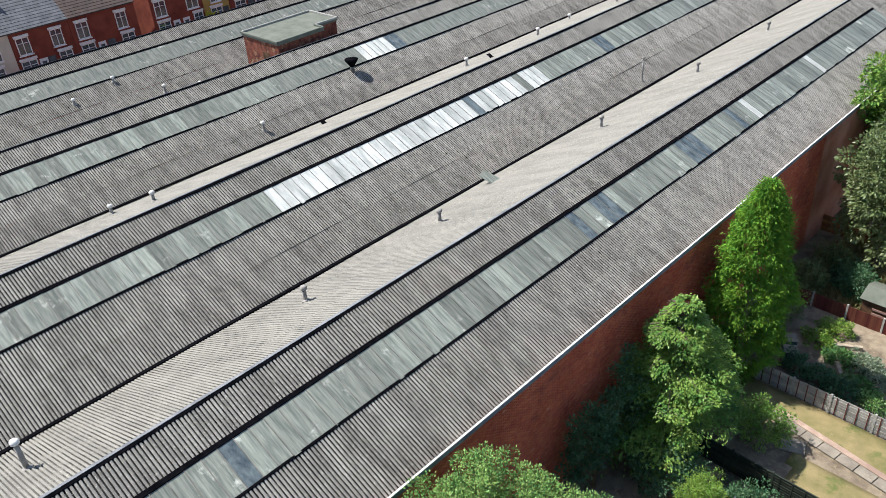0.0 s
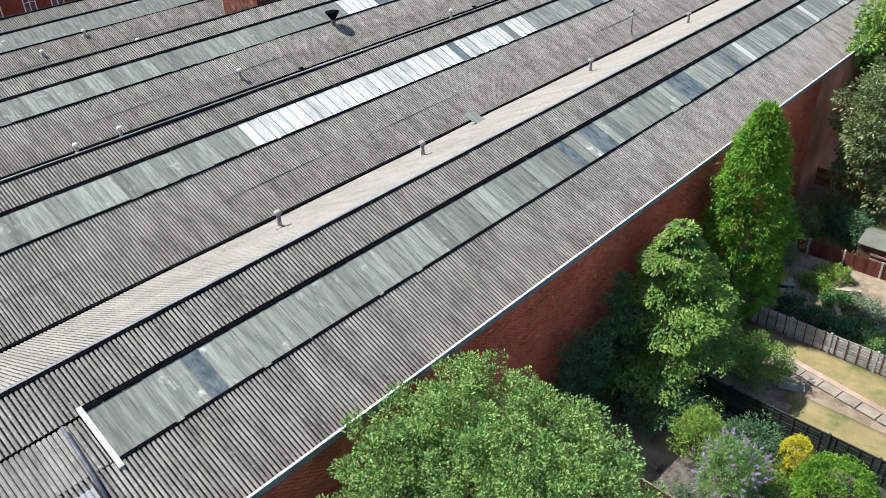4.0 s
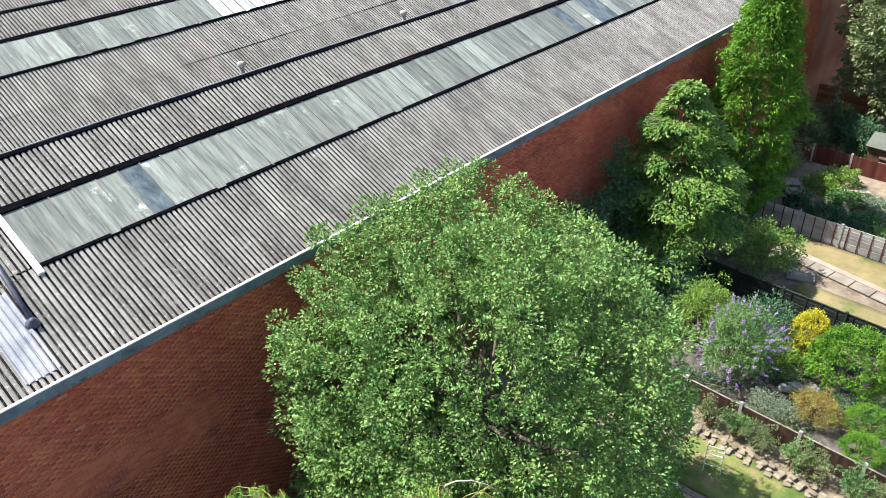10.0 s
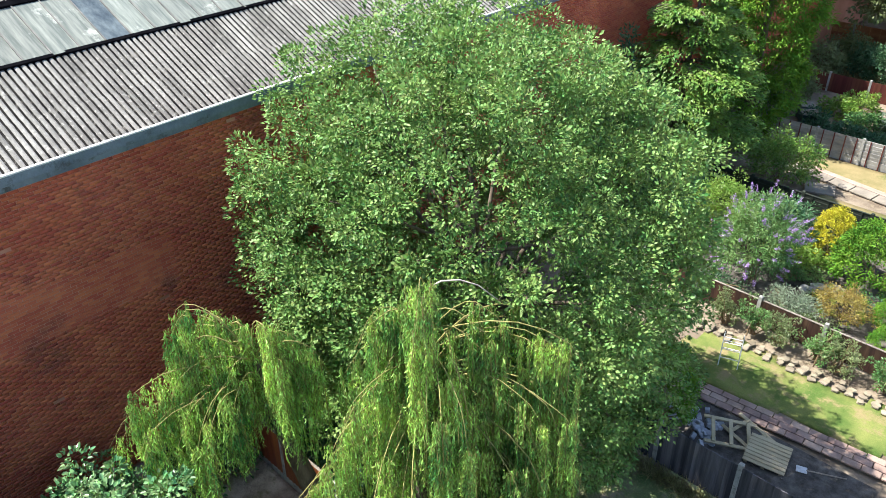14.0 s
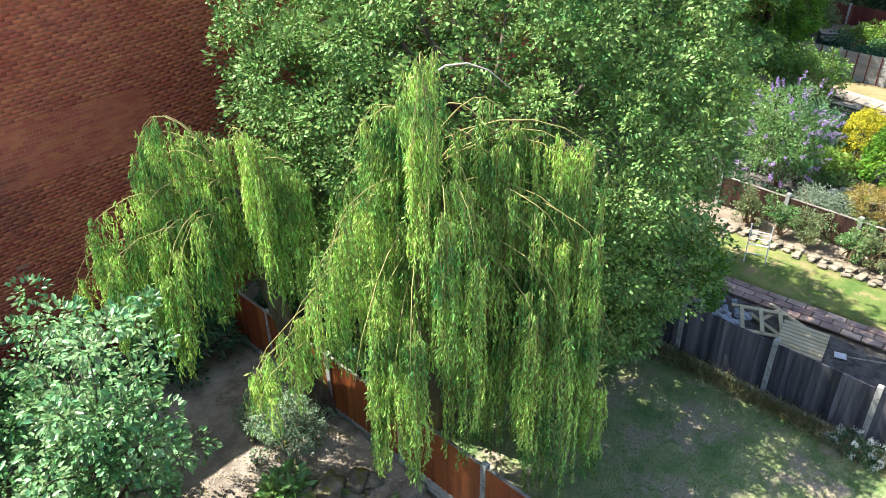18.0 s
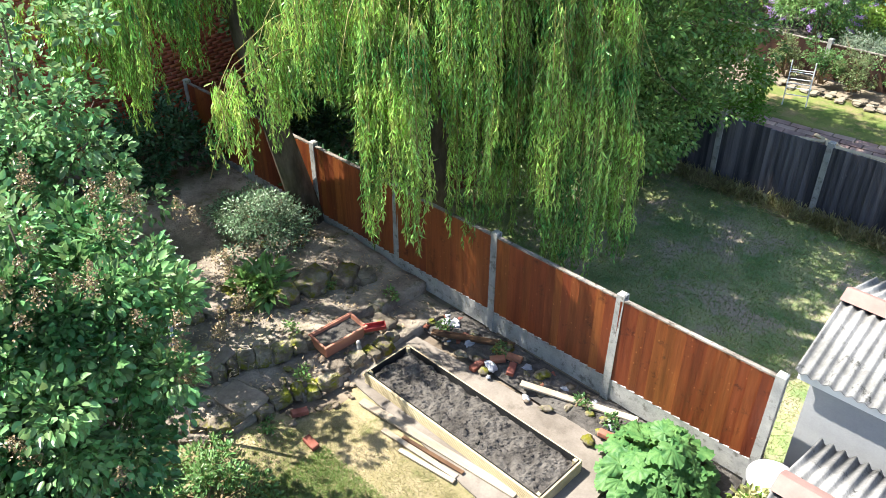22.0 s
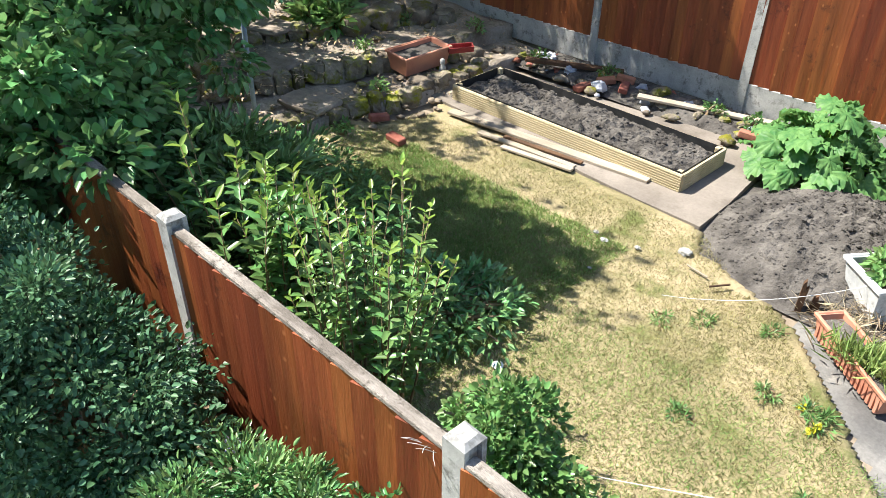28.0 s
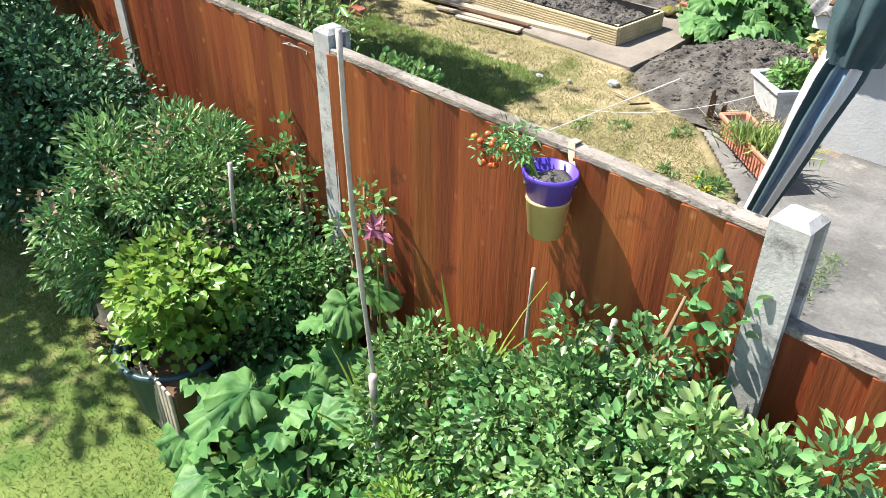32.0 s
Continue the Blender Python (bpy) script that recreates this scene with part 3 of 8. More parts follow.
L_TREE = leaf("sallow_leaf", (0.06, 0.16, 0.035), (0.255, 0.395, 0.105), clump=1.6, trans=0.2, rough=0.45, gloss=0.25, vary=0.42)
L_WILLOW = leaf("weeping_willow_leaf", (0.062, 0.21, 0.045), (0.49, 0.69, 0.14), clump=1.5, vary=0.55, trans=0.27, rough=0.36, gloss=0.4)
L_LILAC = leaf("lilac_leaf", (0.06, 0.185, 0.055), (0.22, 0.40, 0.145), rough=0.3, vary=0.45, trans=0.24, clump=1.4, gloss=0.45)
L_VARIE = leaf("pale_edged_leaf", (0.065, 0.185, 0.055), (0.23, 0.39, 0.125), rough=0.32, vary=0.45, trans=0.22, clump=3.0, gloss=0.5)
L_APPLE = leaf("apple_leaf", (0.075, 0.215, 0.075), (0.31, 0.49, 0.22), rough=0.28, vary=0.55, gloss=0.6, clump=1.8)
L_HAW = leaf("hawthorn_leaf", (0.07, 0.185, 0.036), (0.26, 0.41, 0.075), clump=1.3, trans=0.3, gloss=0.25)
L_CYPRESS = leaf("cypress_spray", (0.05, 0.16, 0.014), (0.17, 0.34, 0.025), clump=1.6, trans=0.2, gloss=0.12, rough=0.6)
L_OAK = leaf("grey_green_leaf", (0.112, 0.168, 0.063), (0.21, 0.266, 0.112), clump=0.5)
L_SHRUB = leaf("bright_shrub_leaf", (0.075, 0.19, 0.055), (0.20, 0.345, 0.10), rough=0.32, vary=0.4, trans=0.3)
L_RHODO = leaf("rhododendron_leaf", (0.06, 0.15, 0.045), (0.19, 0.30, 0.10), rough=0.3, trans=0.15, vary=0.45)
L_DARK = leaf("dark_border_leaf", (0.03, 0.098, 0.042), (0.10, 0.21, 0.095), rough=0.4, trans=0.2, gloss=0.25, clump=2.0, vary=0.42)
L_YELLOW = leaf("golden_yellow_foliage", (0.38, 0.38, 0.015), (0.62, 0.56, 0.03), clump=2.5, trans=0.2, gloss=0.15)
L_LIME = leaf("lime_green_foliage", (0.13, 0.26, 0.035), (0.26, 0.40, 0.07), clump=1.5)
L_RHUB = leaf("rhubarb_leaf", (0.052, 0.16, 0.045), (0.15, 0.295, 0.085), rough=0.5, vary=0.35, clump=9, gloss=0.25, trans=0.3)
L_PALE = leaf("pale_variegated_leaf", (0.30, 0.34, 0.13), (0.52, 0.50, 0.22), clump=4)
L_GREYLEAF = leaf("grey_green_hebe_leaf", (0.16, 0.22, 0.14), (0.31, 0.39, 0.27), clump=2)
L_BROWN = leaf("faded_brown_flower_head", (0.17, 0.125, 0.06), (0.29, 0.21, 0.11), clump=5, trans=0.1)
L_BRONZE = leaf("bronze_young_leaf", (0.22, 0.15, 0.085), (0.36, 0.25, 0.16), clump=5, trans=0.2)
L_EUONYMUS = leaf("pale_edged_euonymus_leaf", (0.075, 0.155, 0.07), (0.28, 0.38, 0.23), clump=3, vary=0.55, trans=0.15, gloss=0.5)
L_PURPLE = leaf("purple_flower_spike", (0.31, 0.18, 0.46), (0.44, 0.30, 0.58), clump=5, trans=0.2)
L_WHITE = leaf("white_petal", (0.7, 0.7, 0.66), (0.82, 0.82, 0.8), clump=5, trans=0.2, vary=0.06)
L_MAUVE = leaf("mauve_petal", (0.46, 0.42, 0.62), (0.6, 0.55, 0.74), clump=5, trans=0.2, vary=0.1)
L_GRASS = leaf("dry_grass_blade", (0.23, 0.225, 0.085), (0.46, 0.415, 0.215), clump=1.6, vary=0.38, gloss=0.15)
L_GRASS_G = leaf("green_grass_blade", (0.14, 0.25, 0.06), (0.32, 0.42, 0.14), clump=1.2, vary=0.38, gloss=0.2)
L_STRAW = leaf("straw", (0.38, 0.31, 0.2), (0.55, 0.47, 0.33), clump=3)
L_RUSSET = leaf("russet_shrub_leaf", (0.30, 0.20, 0.05), (0.36, 0.32, 0.08), clump=1.5)
CANVAS_B = surface("blue_grey_parasol_canvas", (0.09, 0.16, 0.23), (0.19, 0.28, 0.36), scale=3, fine=50, rough=0.9, bump=0.3)
YARD = surface("grey_gritty_yard_concrete", (0.10, 0.098, 0.095), (0.185, 0.18, 0.17), scale=2.2, fine=40, rough=0.95, bump=0.6, spread=0.4, spot=(0.25, 0.235, 0.21), spot_scale=3.0, spot_at=0.62, gloss=0.12)
TERRACE_EARTH = surface("dry_trodden_terrace_earth", (0.18, 0.15, 0.122), (0.40, 0.345, 0.28), scale=1.8, fine=24, rough=1.0, bump=1.0, spread=0.42, spot=(0.13, 0.13, 0.06), spot_scale=2.2, spot_at=0.61, gloss=0.1, bump_dist=0.03)
BROWN_SLAB = surface("worn_brown_stone_slab", (0.169, 0.137, 0.111), (0.299, 0.254, 0.208), scale=2.5, fine=26, rough=0.95, bump=0.6, spread=0.3, spot=(0.12, 0.115, 0.04), spot_scale=3.0, spot_at=0.6, gloss=0.15)

# ---- ground ----
def ground_z(y):
    return -0.012 * max(0.0, min(y, 60.0) - 12)


def build_ground():
    xs = [-400, -200, -90] + [-60 + i * 1.5 for i in range(53)] + [30, 60, 150, 400]
    ys = [-400, -150, -60] + [-30 + i * 1.5 for i in range(74)] + [95, 130, 200, 400, 900]
    s = Shape()
    s.smooth = True
    nx = len(xs)
    for y in ys:
        for x in xs:
            s.v.append((x, y, ground_z(y) - 0.05 + 0.03 * noise.noise(Vector((x * 0.4, y * 0.4, 0)))))
    for j in range(len(ys) - 1):
        for i in range(nx - 1):
            a = j * nx + i
            s.f.append((a, a + 1, a + nx + 1, a + nx))
    ob = part("ground", s, EARTH, None, m=GM.copy())
    tagged(ob, "bare trodden earth of the back gardens", "ground", kind="structure")


def sheet(name, outline, z, material, label, category, wob=0.06, step=0.35, relief=0.02, seed=0, slope=True):
    """A patch of ground surface with an uneven rim, filled on a fine grid."""
    xs = [p[0] for p in outline]
    ys = [p[1] for p in outline]

    def inside(x, y):
        r = False
        j = len(outline) - 1
        for i in range(len(outline)):
            (xi, yi), (xj, yj) = outline[i], outline[j]
            if (yi > y) != (yj > y) and x < (xj - xi) * (y - yi) / (yj - yi) + xi:
                r = not r
            j = i
        return r

    nx, ny = int((max(xs) - min(xs)) / step) + 2, int((max(ys) - min(ys)) / step) + 2
    s = Shape()
    s.smooth = True
    ids = {}
    for j in range(ny):
        for i in range(nx):
            x, y = min(xs) + i * step, min(ys) + j * step
            if inside(x + wob * 3 * noise.noise(Vector((x * 1.3, y * 1.3, seed))), y + wob * 3 * noise.noise(Vector((x * 1.3, y * 1.3, seed + 9)))):
                for k in ((i, j), (i + 1, j), (i, j + 1), (i + 1, j + 1)):
                    if k not in ids:
                        px, py = min(xs) + k[0] * step, min(ys) + k[1] * step
                        ids[k] = len(s.v)
                        s.v.append((px, py, z + (ground_z(py) if slope else 0) + relief * (noise.noise(Vector((px * 0.9, py * 0.9, seed))) + 0.6 * noise.noise(Vector((px * 2.7, py * 2.7, seed))))))
                s.f.append((ids[i, j], ids[i + 1, j], ids[i + 1, j + 1], ids[i, j + 1]))
    # a rim that drops into the ground
    edges = {}
    for f in s.f:
        for a, b in zip(f, f[1:] + f[:1]):
            edges[(a, b)] = (b, a) in edges or edges.get((a, b), False)
    own = set(edges)
    low = {}
    for a, b in list(own):
        if (b, a) not in own:
            for k in (a, b):
                if k not in low:
                    low[k] = len(s.v)
                    x, y, q = s.v[k]
                    s.v.append((x + 0.02 * noise.noise(Vector((x * 9, y * 9, 0))), y, q - 0.25))
            s.f.append((b, a, low[a], low[b]))
    ob = part(name, s, material, None, m=GM.copy())
    return tagged(ob, label, category, kind="structure")


build_ground()

# ---- factory ----
EAVE, SLOPE, RIDGE, BAY = 7.05, 0.466, 6.0, 14.0
V0, V1 = -24.0, 92.0
ROOF_UP = math.atan(SLOPE)


def roof_z(u):
    """Height of the roof u metres in from the wall's face."""
    k = (u + 1.0) % BAY
    if 20.0 <= u < 27.5:
        return EAVE + SLOPE * (7.0 - (u - 20.0) * 6.5 / 7.5)
    return EAVE + SLOPE * (k if k < BAY / 2 else BAY - k)


PITCH = 0.1475
# where the profile is cut within one pitch, and how deep: broad tops, narrow troughs
CUTS = (0.0, 0.24, 0.34, 0.42, 0.5, 0.58, 0.66, 0.76)
DEEP = tuple(0.024 - 0.006 * (2 * abs(c - 0.5) - 1) ** 2 - 0.062 * math.exp(-((c - 0.5) / 0.16) ** 2) - 0.006 * (2 * abs(c - 0.5) < 0.01) for c in CUTS)


def darken_troughs(me, faces, dark_tone):
    """Colour the lowest faces of each corrugation, among the first faces of a mesh, with trough dirt and painted shade.
    """
    me.materials.append(dark_tone)
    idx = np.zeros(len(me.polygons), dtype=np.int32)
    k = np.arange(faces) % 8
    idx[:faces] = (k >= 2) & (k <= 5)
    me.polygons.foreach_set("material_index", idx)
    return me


def corrugated(w, length, thick=0.008):
    """One profiled sheet: x runs up the slope from 0 to length, y across, z out of the plane."""
    k = int(round(w / PITCH))
    prof = [((i + c) * w / k, d) for i in range(k) for c, d in zip(CUTS, DEEP)] + [(w, DEEP[0])]
    n = len(prof) - 1
    s = Shape()
    s.smooth = True
    for x in (0.0, length):
        for y, d in prof:
            s.v.append((x, y, d))
    for i in range(n):
        s.f.append((i, n + 1 + i, n + 2 + i, i + 1))
    k = len(s.v)
    for dz in (0.0, -thick):
        for y, d in prof:
            s.v.append((0.0, y, d + dz))
    for i in range(n):
        s.f.append((k + i, k + i + 1, k + n + 2 + i, k + n + 1 + i))
    return s


factory = thing("factory", "long red brick factory with saw-toothed corrugated roofs and skylights", "factory", FM.copy())


def slope_frame(u, v, rising=True, lift=0.0):
    """Axes on a roof slope: x up the slope (into the building when rising), z out of it."""
    z = roof_z(u) + lift
    if rising:
        return Matrix.Translation((-u, v, z)) @ Matrix.Rotation(math.pi, 4, "Z") @ Matrix.Rotation(-ROOF_UP, 4, "Y") @ Matrix.Translation((0, 0, 0))
    return Matrix.Translation((-u, v, z)) @ Matrix.Rotation(-ROOF_UP, 4, "Y")


COS = math.cos(ROOF_UP)


def wide_slope(name, u0, u1, v0, v1, material, label="", lift=0.0):
    """One corrugated slope as a single mesh, laid between two distances in from the wall, with lapped rows."""
    k = int((v1 - v0) / PITCH)
    n = k * 8
    rows = max(1, int(abs(u1 - u0) / 1.5))
    vv = v0 + np.append((np.arange(k)[:, None] + np.array(CUTS)[None]).ravel(), k) * PITCH
    wave = np.append(np.tile(np.array(DEEP), k), DEEP[0])
    i = np.arange(n)[:, None]
    q = np.concatenate([i, i + 1, i + n + 2, i + n + 1], 1)
    for r in range(rows):
        a, b = u0 + (u1 - u0) * r / rows, u0 + (u1 - u0) * (r + 1) / rows
        sag = 0.03 * np.sin(vv * 0.23 + r * 0.7) + 0.02 * np.sin(vv * 0.61 + 1.3 * r)
        V = [np.stack([np.full(n + 1, -u), vv, roof_z(u - 1e-4 if u == u1 else u) + wave + l + lift + sag * 0.6], 1) for u, l in ((a, 0.014), (b, -0.004))]
        me = darken_troughs(raw_mesh(name, np.concatenate(V), q if u1 < u0 else q[:, ::-1], material, True), n, TROUGH_PALE if material == SHEET_PALE else TROUGH_DARK)
        tagged(part(name, me, material, factory, label), kind="stuff")


SKY0, SKY1 = 2.68, 4.4


def strip(name, u0, u1, v0, v1, h, material, label="", lift=0.0):
    """A flat board lying along the roof."""
    s = Shape()
    n = max(2, int((v1 - v0) / 3))
    for i in range(n + 1):
        v = v0 + (v1 - v0) * i / n
        w = 0.02 * noise.noise(Vector((v * 0.15, u0, 0)))
        for u, z in ((u0, 0), (u0, h), (u1, h), (u1, 0)):
            s.v.append((-u, v, roof_z(u) + z + lift + w))
    for i in range(n):
        for k in range(4):
            a, b = i * 4 + k, i * 4 + (k + 1) % 4
            s.f.append((a, b, b + 4, a + 4))
    s.f += [(0, 1, 2, 3), (n * 4 + 3, n * 4 + 2, n * 4 + 1, n * 4)]
    return part(name, s, material, factory, label)


for b in range(4):
    base = b * BAY
    near = b == 0
    s_end = 5.6 if near else V0
    # lower sheets, upper sheets, the far slope
    if near:
        wide_slope("corrugated_sheeting", base - 0.2, base + SKY0 + 0.1, 32.02, V1, SHEET)
        wide_slope("corrugated_sheeting", base - 0.2, base + SKY0 + 0.1, V0, -2.05, SHEET)
        wide_slope("corrugated_sheeting", base + SKY0 + 0.1, base + SKY1 - 0.1, V0, s_end - 0.05, SHEET)
        wide_slope("corrugated_sheeting", base + SKY0 + 0.1, base + SKY1 - 0.1, 67.5, V1, SHEET)
        wide_slope("corrugated_sheeting", base + SKY1 - 0.1, base + RIDGE, 32.02, V1, SHEET)
        wide_slope("corrugated_sheeting", base + SKY1 - 0.1, base + RIDGE, V0, -2.05, SHEET)
    else:
        wide_slope("corrugated_sheeting", base - (0.48 if b == 2 else 0.96), base + SKY0 + 0.1, V0, V1, SHEET)
        wide_slope("corrugated_sheeting", base + SKY1 - 0.1, base + RIDGE, V0, V1, SHEET)
    wide_slope("corrugated_sheeting", base + (BAY - 0.5 if b == 1 else BAY - 1.04), base + RIDGE, V0, V1, SHEET_PALE if b < 3 else SHEET, "pale far slope")
    strip("ridge_capping", base + RIDGE - 0.13, base + RIDGE - 0.035, V0, V1, 0.06, NEAR_BLACK, "near-black strip along the ridge")
    strip("ridge_roll", base + RIDGE - 0.03, base + RIDGE + 0.16, V0, V1, 0.085, RIDGE_LEAD, "blue-grey ridge roll")
    if b < 3:
        low = base + BAY - (0.5 if b == 1 else 1.0)
        strip("valley_gutter", low - 0.09, low + 0.09, V0, V1, 0.06, NEAR_BLACK, "dark valley gutter", 0.05)
    strip("skylight_sill", base + SKY0 + 0.02, base + SKY0 + 0.1, s_end, 67.5 if near else V1, 0.05, NEAR_BLACK, "", 0.02)
    strip("skylight_head", base + SKY1 - 0.06, base + SKY1 + 0.1, s_end, 67.5 if near else V1, 0.09, NEAR_BLACK, "", 0.02)
    # an added sheet, unseen below the glass, keeps the light out
    s = Shape()
    s.add([(-(base + SKY0), s_end, roof_z(base + SKY0) - 0.12), (-(base + SKY1), s_end, roof_z(base + SKY1) - 0.12), (-(base + SKY1), V1, roof_z(base + SKY1) - 0.12), (-(base + SKY0), V1, roof_z(base + SKY0) - 0.12)], [(0, 1, 2, 3)])
    part("skylight_lining", s, LEAD, factory)

# glass panes and bars
PW = 0.618


def pane_mesh(material):
    s = Shape()
    s.box((SKY1 - SKY0) / 2 / COS, PW / 2, 0.0, (SKY1 - SKY0 - 0.1) / COS, PW - 0.035, 0.008)
    return s.mesh("pane", material)


def bar_mesh():
    s = Shape()
    s.box((SKY1 - SKY0 + 0.05) / 2 / COS, 0, 0.012, (SKY1 - SKY0 - 0.14) / COS, 0.032, 0.026)
    return s.mesh("glazing_bar", LEAD)


panes = {k: pane_mesh(mm) for k, mm in (("g", GLASS), ("d", GLASS_DARK), ("w", GLASS_WHITE))}
bar = bar_mesh()


def pane_kind(b, v):
    """What covers the skylight of bay b at v metres along it."""
    if b == 0:
        return "d" if 8.5 < v < 9.1 or 27.4 < v < 28.4 or 29.7 < v < 30.7 or 37.7 < v < 39.0 or 43.0 < v < 43.7 else "w" if 44.9 < v < 45.5 or 54.0 < v < 54.6 else "g"
    if b == 1:
        return "w" if 20.0 < v < 35.2 or 36.3 < v < 40.3 or 41.3 < v < 42.6 else "d" if 35.2 <= v < 36.3 or 50.0 < v < 51.2 else "g"
    if b == 2:
        return "w" if 38.3 < v < 41.2 else "d" if 41.2 <= v < 42.5 else "g"
    return "g"


glass_rng = random.Random(4)
pane_name = {"g": "", "d": "clear dark pane", "w": "white pane"}
for b in range(4):
    v0 = 5.61 if b == 0 else -6.0 + b
    n = int(((67.5 if b == 0 else V1 - 6) - v0) / PW)
    own = n if b < 2 else 56 if b == 2 else 0
    rest = {"g": Shape(), "w": Shape(), "d": Shape()}
    bars = Shape()
    for i in range(n):
        v = v0 + i * PW
        k = pane_kind(b, v)
        m = slope_frame(b * BAY + SKY0, v + PW, True, 0.06)
        if i < own:
            part("pane", panes[k], None, factory, pane_name[k], m @ pose(0, 0, glass_rng.uniform(-0.006, 0.006), glass_rng.uniform(-0.5, 0.5), 0, 0))
            part("glazing_bar", bar, None, factory, "", m)
        else:
            rest[k].box((SKY1 - SKY0) / 2 / COS, PW / 2, 0.0, (SKY1 - SKY0 - 0.1) / COS, PW - 0.035, 0.008, m)
            bars.box((SKY1 - SKY0 + 0.05) / 2 / COS, 0, 0.012, (SKY1 - SKY0 - 0.14) / COS, 0.032, 0.026, m)
    for k, sh in rest.items():
        if sh.v:
            tagged(part("pane_run", sh, {"g": GLASS, "w": GLASS_WHITE, "d": GLASS_DARK}[k], factory, pane_name[k]), kind="stuff")
    if bars.v:
        tagged(part("glazing_bar_run", bars, LEAD, factory), kind="stuff")
# white end board of the first skylight
s = Shape()
s.box((SKY1 - SKY0) / 2 / COS, 0, 0.03, (SKY1 - SKY0 + 0.3) / COS, 0.16, 0.1, c=0.01)
part("skylight_end_board", s, GUTTER_LIP, factory, "white-painted skylight end board", slope_frame(SKY0, 5.62, True, 0.03))

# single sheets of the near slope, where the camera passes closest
sheet_low = [darken_troughs(corrugated(1.0325, ln / COS).mesh("roof_sheet", SHEET), 56, TROUGH_DARK) for ln in (1.56, 1.62)]
sheet_rng = random.Random(5)
for i in range(33):
    v = -2.05 + 1.0325 * (i + 1)
    for u, k, lift in ((-0.2, 0, 0.026), (1.2, 0, 0.012), (SKY1 - 0.02, 1, 0.012)):
        me = sheet_low[k]
        part("roof_sheet", me, None, factory, "", slope_frame(u, v, True, lift) @ pose(0, 0, sheet_rng.uniform(-0.004, 0.006), 0, sheet_rng.uniform(-0.25, 0.25), sheet_rng.uniform(-0.2, 0.2)))
    if v < 5.7:
        part("roof_sheet", sheet_low[1], None, factory, "", slope_frame(SKY0 - 0.02, v, True, 0.012))

# walls
WALL_V0, WALL_V1 = -24.0, 70.0
s = Shape()
s.box(0.115, (V0 + V1) / 2, 2.95, 0.33, V1 - V0, 8.7)
s.box(0.25, (V0 + V1) / 2, 7.5, 0.06, V1 - V0, 0.5)
part("east_wall_core", s, MORTAR, factory, "sooty brick wall in shade")
s = Shape()
s.box(-4 * BAY + 1.0, (V0 + V1) / 2, 2.9, 0.3, V1 - V0, 8.3)
part("west_wall", s, HOUSE_BRICK, factory)
for v in (V0 + 0.2, V1 - 0.2):
    s = Shape()
    pts = []
    for b in range(4):
        pts += [(max(b * BAY - 1.0, 0.05), roof_z(max(b * BAY - 1.0, 0.05))), (b * BAY + RIDGE, roof_z(b * BAY + RIDGE - 0.001))]
    pts.append((4 * BAY - 1.0, EAVE))
    outline = [(-u, z - 0.2) for u, z in pts] + [(-(4 * BAY - 1.0), -1.5), (-0.05, -1.5)]
    k = len(outline)
    s.add([(x, v - 0.12, z) for x, z in outline] + [(x, v + 0.12, z) for x, z in outline], [tuple(range(k)), tuple(range(k, 2 * k))[::-1]] + [(i, k + i, k + (i + 1) % k, (i + 1) % k) for i in range(k)])
    part("gable_wall", s, HOUSE_BRICK, factory)

# gutter: box, lip and brackets
s = Shape()
for x, z, w, h in ((0.1, 7.33, 0.22, 0.025), (0.33, 7.78, 0.1, 0.025), (0.385, 7.865, 0.03, 0.19)):
    s.box(x, (V0 + V1) / 2, z, w, V1 - V0, h)
gut = part("gutter", s, GUTTER, factory, "blue-grey painted box gutter")
s = Shape()
s.box(0.37, (V0 + V1) / 2, 7.97, 0.075, V1 - V0, 0.03)
part("lip", s, GUTTER_LIP, gut, "pale gutter lip")
s = Shape()
s.box(0.31, (V0 + V1) / 2, 7.70, 0.05, V1 - V0, 0.12)
part("eaves_board", s, GUTTER, factory)

